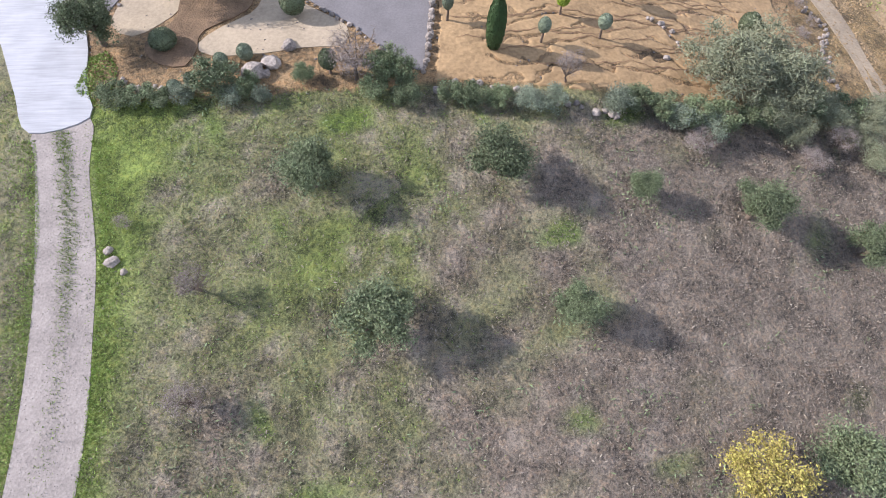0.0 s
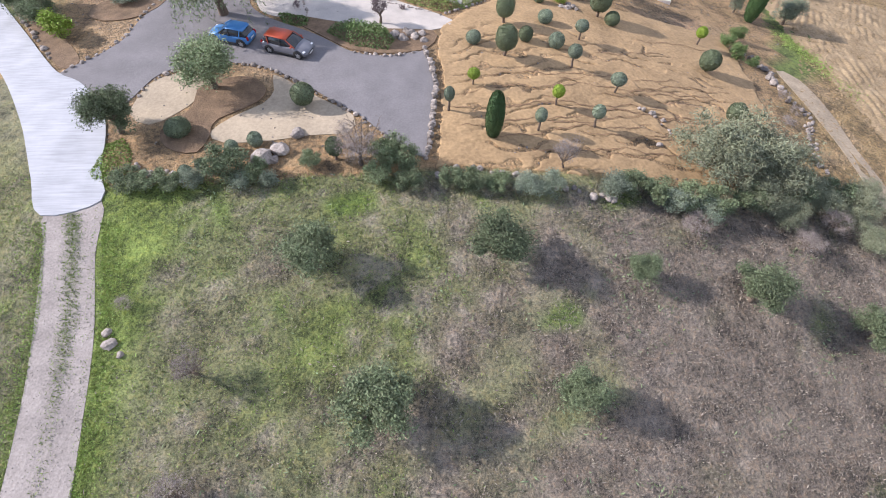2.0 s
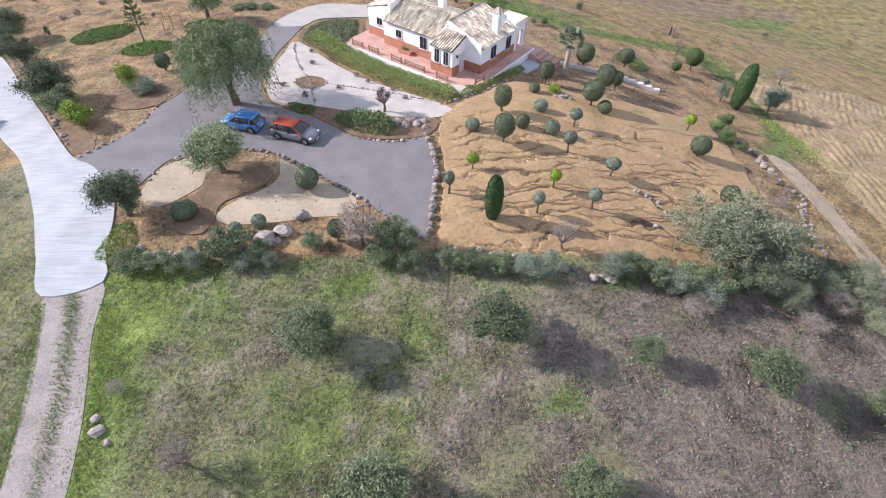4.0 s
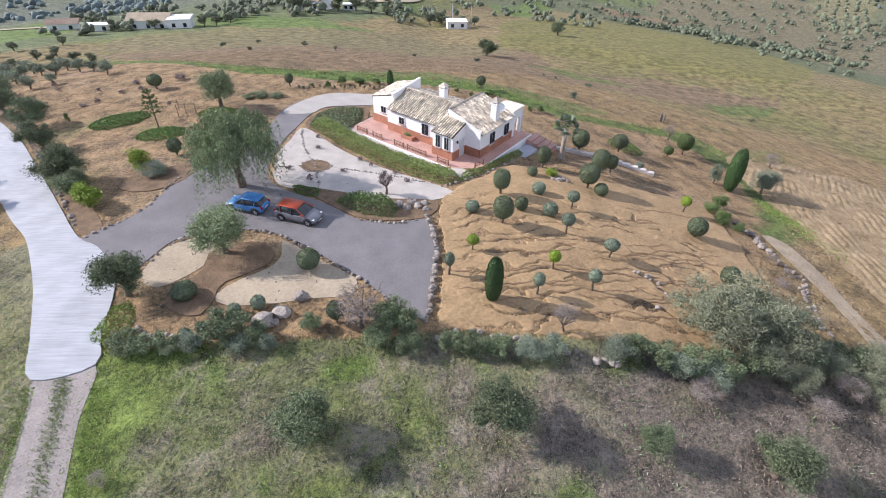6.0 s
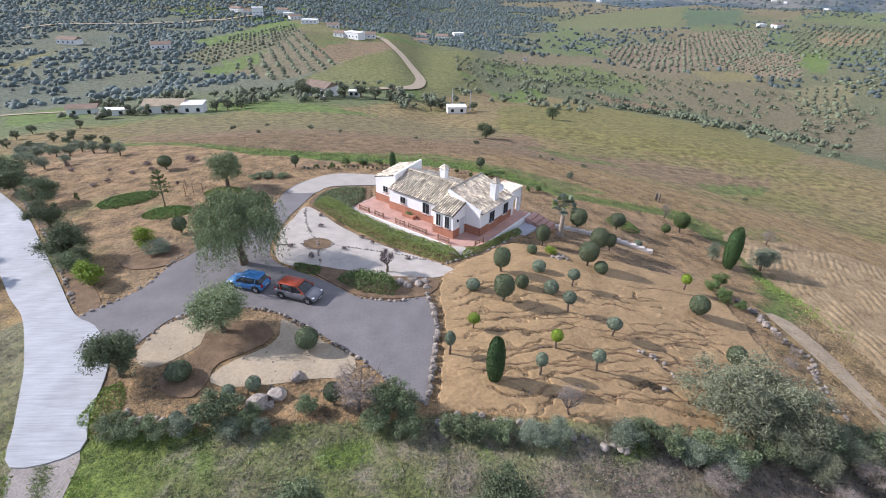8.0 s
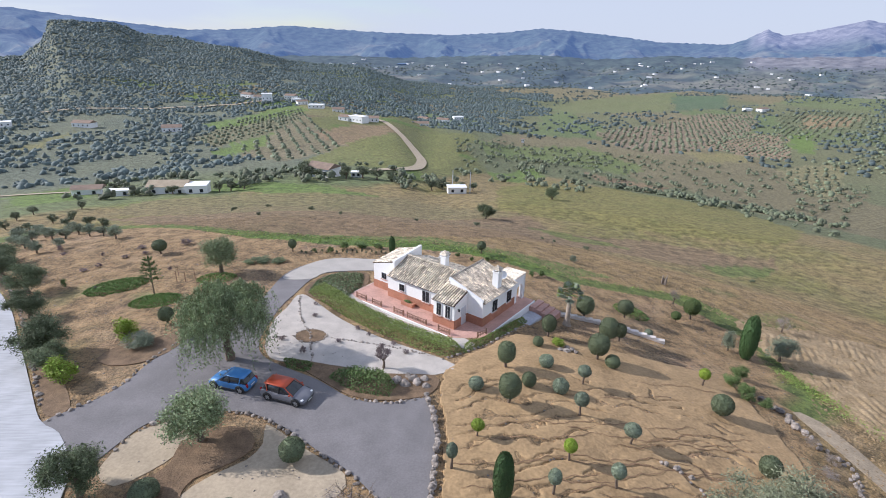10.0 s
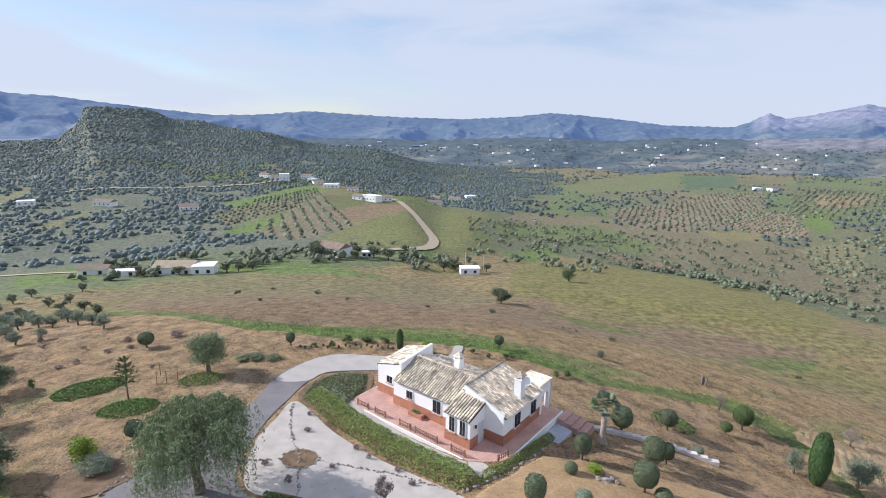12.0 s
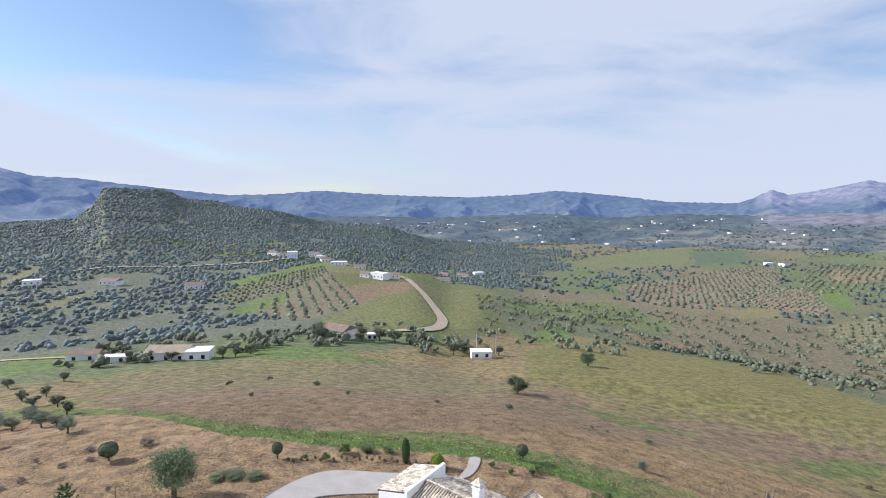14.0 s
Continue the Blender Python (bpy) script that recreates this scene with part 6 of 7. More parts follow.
# ---- palm and conifer ----
def palm(x, y, h):
    ob = thing("palm_tree", x, y, ground_z(x, y), "fan palm with a grey flared trunk", "palm")
    bm = bmesh.new()
    tube(bm, [Vector((0, 0, -0.1)), Vector((0.02, 0, 0.35)), Vector((0.05, 0, 1.2)), Vector((0.05, 0.02, h - 0.7))], [0.62, 0.40, 0.27, 0.24], 12)
    part("trunk", from_bm("trunk", bm, surface("palm_bark", (0.34, 0.28, 0.23), 0.3, 9, 3, 0.95, 0.8), False), ob)
    rng3 = random.Random(2)
    for i in range(46):
        bm = bmesh.new()
        a, up = rng3.uniform(0, 6.28), rng3.uniform(-0.5, 1.2)
        way = Vector((math.cos(a) * math.cos(up), math.sin(a) * math.cos(up), math.sin(up)))
        stalk = way * rng3.uniform(0.7, 1.0)
        tube(bm, [Vector((0, 0, 0)), stalk], [0.025, 0.015], 4)
        side = way.cross(Vector((0, 0, 1))).normalized()
        over = side.cross(way)
        for k in range(13):
            t = (k - 6) / 6 * 1.25
            d = way * math.cos(t) + side * math.sin(t)
            tip = stalk + d * 0.75 - Vector((0, 0, 0.14)) + over * 0.05
            s = d.cross(over).normalized() * 0.055
            mid = stalk + d * 0.4
            vs = [bm.verts.new(q) for q in (stalk, mid + s, tip, mid - s)]
            bm.faces.new(vs)
        part("frond", from_bm("frond", bm, HEDGE if i % 4 == 0 else GREYLEAF), ob, "", (0.05, 0.02, h - 0.65))


palm(15.7, 17.4, 4.6)


def norfolk(x, y, h):
    ob = thing("conifer", x, y, ground_z(x, y), "slender tiered young conifer", "tree")
    bm = bmesh.new()
    tube(bm, [Vector((0, 0, -0.1)), Vector((0, 0, h * 0.5)), Vector((0.05, 0, h))], [0.09, 0.06, 0.015], 6)
    part("trunk", from_bm("trunk", bm, BARK, False), ob)
    rng4 = np.random.default_rng(8)
    c = []
    for tier in range(5):
        z, r = h * (0.45 + 0.13 * tier), 1.5 * (1 - 0.17 * tier)
        for b in range(6):
            a = b * math.tau / 6 + tier
            t = rng4.uniform(0.1, 1.0, 60)
            c.append(np.stack([np.cos(a) * r * t, np.sin(a) * r * t, z + 0.25 * t * t + rng4.normal(0, 0.03, 60)], 1) + rng4.normal(0, 0.05, (60, 3)))
    v, f = leaves(rng4, np.concatenate(c), 0.09)
    part("crown", mesh("crown", v, f, GREEN), ob)


norfolk(-32.9, 20.0, 4.6)


# ---- cars ----
def paint(name, base):
    m, n, l, b = shader(name, 0.45, 0.1)
    b.inputs["Base Color"].default_value = (*base, 1)
    b.inputs["Coat Weight"].default_value, b.inputs["Coat Roughness"].default_value = 0.3, 0.15
    return m


RUBBER = surface("tyre_rubber", (0.025, 0.025, 0.027), 0.2, 10, 2, 0.85, 0.2)
ALLOY = surface("alloy_rim", (0.55, 0.56, 0.58), 0.1, 10, 2, 0.35, 0.0, metal=0.8)
PLASTIC = surface("black_plastic", (0.03, 0.03, 0.032), 0.2, 10, 2, 0.6, 0.1)
LAMP, _n, _l, _b = shader("clear_lamp", 0.1)
_b.inputs["Base Color"].default_value = (0.75, 0.77, 0.8, 1)
REDLAMP, _n, _l, _b = shader("red_lamp", 0.15)
_b.inputs["Base Color"].default_value = (0.35, 0.01, 0.01, 1)
PLATE, _n, _l, _b = shader("white_plate", 0.4)
_b.inputs["Base Color"].default_value = (0.7, 0.7, 0.7, 1)


def loft(name, stations, material):
    """A body skinned over cross-sections (x, and a half outline of y, z from sill to centre line)."""
    bm = bmesh.new()
    rings = []
    for x, half in stations:
        pts = half + [(-y, z) for y, z in half[::-1]]
        rings.append([bm.verts.new((x, y, z)) for y, z in pts])
    n = len(rings[0])
    for a, b in zip(rings, rings[1:]):
        for k in range(n):
            bm.faces.new((a[k], a[(k + 1) % n], b[(k + 1) % n], b[k]))
    bm.faces.new(rings[0]), bm.faces.new(rings[-1])
    bmesh.ops.recalc_face_normals(bm, faces=bm.faces[:])
    me = from_bm(name, bm, material, False)
    return me


def wheel_meshes(r):
    bm = bmesh.new()
    prof = [(r * 0.66, -0.09), (r * 0.93, -0.105), (r, -0.07), (r, 0.07), (r * 0.93, 0.105), (r * 0.66, 0.09)]
    rings = [[bm.verts.new((math.cos(k * math.tau / 24) * a, y, math.sin(k * math.tau / 24) * a)) for a, y in prof] for k in range(24)]
    for k in range(24):
        for i in range(6):
            bm.faces.new((rings[k][i], rings[k][(i + 1) % 6], rings[(k + 1) % 24][(i + 1) % 6], rings[(k + 1) % 24][i]))
    bmesh.ops.recalc_face_normals(bm, faces=bm.faces[:])
    tyre = from_bm("tyre", bm, RUBBER, False)
    bm = bmesh.new()
    for k in range(5):
        vs = box_bm(bm, -0.045, -0.075, 0.03, 0.045, 0.075, r * 0.66)
        bmesh.ops.rotate(bm, verts=vs, cent=(0, 0, 0), matrix=Matrix.Rotation(k * math.tau / 5, 3, "Y"))
    tube(bm, [Vector((0, -0.085, 0)), Vector((0, 0.085, 0))], [r * 0.2, r * 0.2], 12)
    for y in (-0.05, 0.05):
        for k in range(24):
            a, b = k * math.tau / 24, (k + 1) * math.tau / 24
            bm.faces.new([bm.verts.new((math.cos(t) * q, y, math.sin(t) * q)) for t, q in ((a, r * 0.58), (b, r * 0.58), (b, r * 0.68), (a, r * 0.68))])
    return tyre, from_bm("rim", bm, ALLOY)


def arch_mesh(r0, r1, w):
    """A wheel arch: a dark half disc set into the flank with a raised lip."""
    bm = bmesh.new()
    def arc(r, y):
        return [bm.verts.new((math.cos(k * math.pi / 14) * r, y, math.sin(k * math.pi / 14) * r)) for k in range(-1, 16)]
    hub, inner, lip, outer = bm.verts.new((0, w + 0.004, 0.0)), arc(r0, w + 0.004), arc(r0, w + 0.02), arc(r1, w + 0.016)
    skirt = arc(r1, w - 0.12)
    for k in range(16):
        bm.faces.new((hub, inner[k], inner[k + 1]))
        for a, b in ((inner, lip), (lip, outer), (outer, skirt)):
            bm.faces.new((a[k], b[k], b[k + 1], a[k + 1]))
    bmesh.ops.recalc_face_normals(bm, faces=bm.faces[:])
    return from_bm("arch", bm, PLASTIC, False)


def car(x, y, turn, length, width, height, body_mat, roof_mat, label, base=2.6):
    """A small hatchback: nose towards +x."""
    z = ground_z(x, y) + 0.06
    ob = thing("car", x, y, z, label, "car", "parked cars", turn)
    L, W, h = length / 2, width / 2, height
    belt = 0.60 * h

    def sec(w, low, mid, top):
        return [(w * 0.90, low), (w * 0.99, low + 0.10), (w, mid), (w * 0.97, top - 0.12), (w * 0.88, top), (w * 0.4, top + 0.035), (0.0, top + 0.045)]

    part("body", loft("body", [(-L, sec(W * 0.80, 0.42, 0.62, belt - 0.10)), (-L + 0.08, sec(W * 0.92, 0.28, 0.58, belt - 0.02)), (-L + 0.5, sec(W, 0.22, 0.55, belt + 0.02)), (0, sec(W, 0.20, 0.52, belt)), (L - 1.35, sec(W, 0.20, 0.52, belt - 0.01)),
                               (L - 0.9, sec(W, 0.22, 0.52, belt - 0.06)), (L - 0.42, sec(W * 0.97, 0.24, 0.52, belt - 0.16)), (L - 0.1, sec(W * 0.86, 0.28, 0.5, belt - 0.30)), (L, sec(W * 0.70, 0.36, 0.5, belt - 0.40))], body_mat), ob)

    def top(w1, w2, z1, z2):
        return [(w1, z1), ((w1 + w2) / 2 + 0.02, (z1 + z2) / 2), (w2, z2 - 0.03), (w2 * 0.9, z2), (0.0, z2 + 0.015)]

    zb, zr = belt - 0.03, h - 0.035
    part("glazing", loft("glazing", [(-L + 0.16, top(W * 0.80, W * 0.78, zb, zb + 0.06)), (-L + 0.48, top(W * 0.88, W * 0.72, zb, zr - 0.06)), (-0.2, top(W * 0.93, W * 0.76, zb, zr)), (L - 1.95, top(W * 0.92, W * 0.74, zb, zr - 0.03)), (L - 1.02, top(W * 0.86, W * 0.84, zb - 0.02, zb + 0.02))], CAR_GLASS), ob, "dark tinted windows")
    def slab(w, z0):
        return [(w, z0 - 0.045), (w, z0 - 0.005), (w * 0.85, z0 + 0.025), (0.0, z0 + 0.04)]
    part("roof", loft("roof", [(-L + 0.36, slab(W * 0.70, zr - 0.06)), (-L + 0.7, slab(W * 0.76, zr - 0.005)), (-0.2, slab(W * 0.785, zr + 0.005)), (L - 1.75, slab(W * 0.76, zr - 0.05))], roof_mat), ob)
    for s in (-1, 1):
        for pts in ([(L - 1.0, W * 0.90, zb), (L - 1.8, W * 0.77, zr - 0.03)], [(-0.25, W * 0.955, zb), (-0.25, W * 0.78, zr - 0.02)], [(-L + 0.75, W * 0.94, zb), (-L + 0.62, W * 0.77, zr - 0.01)]):
            bm = bmesh.new()
            tube(bm, [Vector((p[0], p[1] * s, p[2])) for p in pts], [0.05, 0.04], 6)
            part("pillar", from_bm("pillar", bm, PLASTIC if pts[0][0] == -0.25 else roof_mat), ob)
        mir = part("mirror", box("mirror", L - 1.32, s * (W + 0.02) - 0.09, belt + 0.02, L - 1.16, s * (W + 0.02) + 0.09, belt + 0.16, roof_mat, 0.035), ob)
        part("headlight", box("headlight", L - 0.36, s * W * 0.76 - 0.14, belt - 0.31, L - 0.13, s * W * 0.76 + 0.10, belt - 0.21, LAMP, 0.04), ob, "clear headlight")
        part("tail_light", box("tail_light", -L - 0.005, s * W * 0.76 - 0.09, belt - 0.28, -L + 0.16, s * W * 0.76 + 0.10, belt + 0.04, REDLAMP, 0.03), ob, "red tail light")
        part("sill", box("sill", -base / 2 + 0.36, s * W - 0.03, 0.2, base / 2 - 0.36, s * W + 0.015, 0.34, PLASTIC, 0.015), ob, "black sill trim")
        for dx in (-0.25, 0.62):
            part("door_handle", box("door_handle", dx - 0.3, s * W - 0.01, belt - 0.15, dx - 0.1, s * W + 0.03, belt - 0.11, body_mat, 0.01), ob)
    part("grille", box("grille", L - 0.12, -0.42, 0.36, L + 0.02, 0.42, 0.5, PLASTIC, 0.03), ob, "black grille")
    part("plate", box("plate", L - 0.02, -0.26, 0.30, L + 0.03, 0.26, 0.41, PLATE, 0.005), ob, "plain white plate")
    part("rear_plate", box("rear_plate", -L - 0.02, -0.26, 0.55, -L + 0.02, 0.26, 0.66, PLATE, 0.005), ob, "plain white plate")
    tyre, rim = wheel_meshes(0.33)
    for wx in (-base / 2, base / 2):
        for s in (-1, 1):
            part("arch", arch_mesh(0.345, 0.425, W), ob, "black wheel arch", (wx, 0, 0.33), (1, s, 1))
            w = part("wheel", tyre, ob, "", (wx, s * (W - 0.05), 0.33))
            part("rim", rim, w, "silver alloy rim")
    return ob


car(-11.45, -0.30, radians(-18.4), 4.12, 1.80, 1.50, paint("grey_paint", (0.18, 0.18, 0.205)), paint("orange_paint", (0.40, 0.055, 0.014)), "grey compact crossover with an orange roof on the drive", 2.6)
car(-16.44, 1.18, radians(164.4), 3.85, 1.70, 1.46, paint("blue_paint", (0.06, 0.22, 0.50)), bpy.data.materials["blue_paint"], "light blue small hatchback on the drive", 2.46)

# ---- the far valley ----
def blobs(name, x, y, z, radius, material, label, seed, lumps=1, squash=0.8, kind="stuff"):
    """Many small lumps of earth or stone in one mesh."""
    rng5 = np.random.default_rng(seed)
    base = np.array([(1, 0, 0), (0, 1, 0), (-1, 0, 0), (0, -1, 0), (0, 0, 1)], float)
    faces = np.array([(0, 1, 4), (1, 2, 4), (2, 3, 4), (3, 0, 4)])
    turn = rng5.uniform(0, 6.28, len(x))
    n = len(x)
    v = base[None] * (1 + rng5.normal(0, 0.22, (n, len(base), 1)))
    v = v * radius[:, None, None] * np.stack([rng5.uniform(0.85, 1.2, n), rng5.uniform(0.85, 1.2, n), np.full(n, squash)], 1)[:, None, :]
    co, si = np.cos(turn)[:, None], np.sin(turn)[:, None]
    v = np.stack([v[:, :, 0] * co - v[:, :, 1] * si, v[:, :, 0] * si + v[:, :, 1] * co, v[:, :, 2]], 2)
    v = v + np.stack([x, y, z + radius * squash * 0.05], 1)[:, None, :]
    f = faces[None] + (np.arange(n) * len(base))[:, None, None]
    ob = new(name, mesh(name, v.reshape(-1, 3), f.reshape(-1, 3), material))
    return tagged(ob, label, name.replace("_", " "), kind=kind)


def domes(name, x, y, z, radius, material, label, seed, squash=0.8):
    """Many far crowns in one mesh, each a small lumpy dome."""
    rng5 = np.random.default_rng(seed)
    n = len(x)
    a = np.arange(6) * math.tau / 6
    base = np.concatenate([np.stack([np.cos(a), np.sin(a), 0 * a], 1) * 0.85, np.stack([np.cos(a + 0.5) * 0.8, np.sin(a + 0.5) * 0.8, 0 * a + 0.75], 1), [(0, 0, 1.25)]])
    k = np.arange(6)
    q = (k + 1) % 6
    faces = np.concatenate([np.stack([k, q, k + 6], 1), np.stack([q, q + 6, k + 6], 1), np.stack([k + 6, q + 6, np.full(6, 12)], 1)])
    v = base[None] * (1 + rng5.normal(0, 0.2, (n, 13, 1))) + rng5.normal(0, 0.07, (n, 13, 3))
    v = v * radius[:, None, None] * np.stack([rng5.uniform(0.8, 1.25, n), rng5.uniform(0.8, 1.25, n), squash * rng5.uniform(0.8, 1.3, n)], 1)[:, None, :]
    v = v + np.stack([x, y, z + 0.05 * radius], 1)[:, None, :]
    f = faces[None] + (np.arange(n) * 13)[:, None, None]
    ob = new(name, mesh(name, v.reshape(-1, 3), f.reshape(-1, 3), material, False))
    return tagged(ob, label, name.replace("_", " "), kind="stuff")


def crowns(name, x, y, radius, material, label, seed):
    """Many nearer crowns in one mesh, each a cluster of lumps."""
    rng5 = np.random.default_rng(seed)
    k = 6
    ang, off = rng5.uniform(0, 6.28, (len(x), k)), rng5.uniform(0.2, 0.75, (len(x), k)) * radius[:, None]
    px, py = (x[:, None] + np.cos(ang) * off).ravel(), (y[:, None] + np.sin(ang) * off).ravel()
    size = (radius[:, None] * rng5.uniform(0.32, 0.6, (len(x), k))).ravel()
    lift = (radius[:, None] * rng5.uniform(0.15, 0.75, (len(x), k))).ravel()
    domes(name, px, py, np.repeat(land(x, y), k) + lift, size, material, label, seed + 40, 0.95)


def polar(rng5, n, az0, az1, r0, r1):
    az, r = np.radians(rng5.uniform(az0, az1, n)), np.sqrt(rng5.uniform(r0 ** 2, r1 ** 2, n))
    return r * np.sin(az), r * np.cos(az) - 20, r, np.degrees(az)


def spur_side(az, r):
    return np.abs((az + 1 + (r - 280) * 0.032) / (4 + r * 0.012))


gen = np.random.default_rng(21)
# groves in rows on the far slopes
def grove(outline, gap, turn, size, label, seed):
    """Olives planted in straight rows that fill one field."""
    px, py = np.array(outline, float).T
    reach = max(np.ptp(px), np.ptp(py))
    gx, gy = np.meshgrid(np.arange(-reach, reach, gap), np.arange(-reach, reach, gap * 0.8), indexing="ij")
    x = (px.mean() + gx * math.cos(turn) - gy * math.sin(turn) + gen.normal(0, gap * 0.06, gx.shape)).ravel()
    y = (py.mean() + gx * math.sin(turn) + gy * math.cos(turn) + gen.normal(0, gap * 0.06, gx.shape)).ravel()
    keep = inside(x, y, outline) & (gen.uniform(0, 1, len(x)) > 0.05)
    x, y = x[keep], y[keep]
    domes("olive_grove", x, y, land(x, y), gen.uniform(0.7, 1.15, len(x)) * size, FAROLIVE, label, seed)


grove(SPUR_ROWS, 8, 0.35, 1.5, "planted rows of olives on the spur", 4)
grove(SPUR_TOP, 8, -0.25, 1.5, "planted rows of olives on the spur", 14)
grove(GROVE_A, 11, 0.5, 2.2, "planted rows of olives on the far slopes", 3)
grove(GROVE_B, 9, 0.15, 1.8, "planted rows of olives on bare earth", 15)
grove(GROVE_C, 11, 0.3, 2.0, "planted rows of young olives on the slope", 16)
grove([(430, 640), (600, 900), (760, 980), (700, 780), (540, 560)], 14, 0.2, 2.5, "loose rows of olives on the far slopes", 17)
grove([(360, 470), (440, 500), (560, 620), (600, 560), (420, 400)], 12, 0.6, 2.2, "loose rows of olives on the far slopes", 18)


def unfenced(x, y):
    """True outside every field."""
    hit = np.zeros(len(x), bool)
    for _, outline in FIELDS:
        hit |= inside(x, y, outline)
    return ~hit


x, y, r, az = polar(gen, 48000, -46, 12, 215, 1560)
near_edge = np.interp(az, [-46, -30, -14, -8, 12], [215, 235, 300, 330, 480])
keep = unfenced(x, y) & ((spur_side(az, r) > 1.0) | (r > 560)) & (az + 7 * bumps(x, y, 90, 2) < 9 - smooth(700, 300, r) * 17) & (bumps(x, y, 45, 3) + 0.5 * bumps(x, y, 14, 5) + 0.3 * smooth(500, 900, r) - 0.35 * smooth(380, 230, r) > -0.45) & (r > near_edge)
x, y, r = x[keep], y[keep], r[keep]
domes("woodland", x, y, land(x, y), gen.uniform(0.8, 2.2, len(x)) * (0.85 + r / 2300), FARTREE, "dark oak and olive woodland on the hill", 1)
x, y, r, az = polar(gen, 5200, 4, 42, 560, 1750)
keep = unfenced(x, y) & (bumps(x, y, 95, 3) + 0.6 * bumps(x, y, 33, 5) > 0.05)
x, y, r = x[keep], y[keep], r[keep]
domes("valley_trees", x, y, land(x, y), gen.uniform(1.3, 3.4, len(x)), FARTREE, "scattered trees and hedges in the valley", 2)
x, y, r, az = polar(gen, 4200, -20, 42, 1560, 2450)
keep = bumps(x, y, 110, 3) + 0.6 * bumps(x, y, 40, 5) > -0.25
x, y = x[keep], y[keep]
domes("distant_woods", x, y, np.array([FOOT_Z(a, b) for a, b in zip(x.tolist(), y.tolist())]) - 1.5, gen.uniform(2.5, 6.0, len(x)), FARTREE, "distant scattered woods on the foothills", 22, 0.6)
# nearer scattered olives right of the fields and round the farms
x, y, r, az = polar(gen, 620, 6, 42, 190, 520)
reach = np.interp(az, [-40, -20, -8, 0, 10, 17, 27, 38], [150, 162, 172, 205, 300, 295, 250, 200])
keep = (r > reach + 4) & (bumps(x, y, 24, 6) > -0.5)
x, y = x[keep], y[keep]
crowns("hillside_olives", x, y, gen.uniform(1.0, 2.3, len(x)), FAROLIVE, "loose grey-green olives on the slope", 5)
x, y, r, az = polar(gen, 260, -40, 8, 172, 235)
keep = bumps(x, y, 20, 4) > 0.0
x, y = x[keep], y[keep]
crowns("hillside_olives", x, y, gen.uniform(1.2, 2.4, len(x)), FAROLIVE, "loose grey-green olives round the farms", 6)
x, y, r, az = polar(gen, 300, 2, 18, 215, 480)
keep = bumps(x, y, 16, 9) > -0.1
x, y = x[keep], y[keep]
crowns("hillside_olives", x, y, gen.uniform(1.2, 2.4, len(x)), FAROLIVE, "olives on green pasture", 7)
a = np.linspace(0, 1, 110)
ex, ey = 100 + 85 * a, 268 - 60 * a
crowns("field_hedgerow", ex + gen.normal(0, 3, 110), ey + gen.normal(0, 3, 110), gen.uniform(1.2, 2.6, 110), FAROLIVE, "straggling hedgerow along the field edge", 8)
for x, y, w, h in ((13.6, 99.5, 6.6, 4.4), (42.0, 147.0, 6.4, 4.8)):
    plant("olive_tree", "olive", x, y, w, h, "lone spreading olive in the green field", "tree", 0.6, "field olives")
for x, y, w in ((30, 60, 1.6), (-20, 70, 1.6), (-4, 69, 1.4), (9, 70, 2.0), (-36, 66, 1.5), (66, 62, 1.6), (22, 64, 1.2), (-30, 85, 2.2), (-50, 88, 2.4), (-44, 96, 2.0), (24, 62.5, 1.2)):
    plant("shrub", "bush", x, y, w, w * 0.5, "low dark bush on the field boundary", "shrub", 0.0, "field bushes", "")
for x, y, w, h in ((-72, 132, 5, 4), (-85, 127, 5, 3.4), (-69, 134, 5, 4), (-110, 134, 5, 3), (-66, 138, 5, 4), (-113, 141, 5, 3.6), (-50, 165, 7, 6), (-54, 172, 8, 7), (-36, 166, 7, 6), (-30, 170, 8, 6), (-24, 168, 7, 5.5), (-18, 166, 6, 5), (-46, 162, 6, 5), (-2, 160, 6, 5), (2, 164, 7, 5), (14, 162, 5, 4)):
    plant("tree", "bush", x, y, w, h, "dark tree beside the farm houses", "tree", 0.6, "farm trees")
DARKROOF = surface("far_roof_tile", (0.27, 0.195, 0.15), 0.3, 3.0, 0.5, 0.9, 0.2)


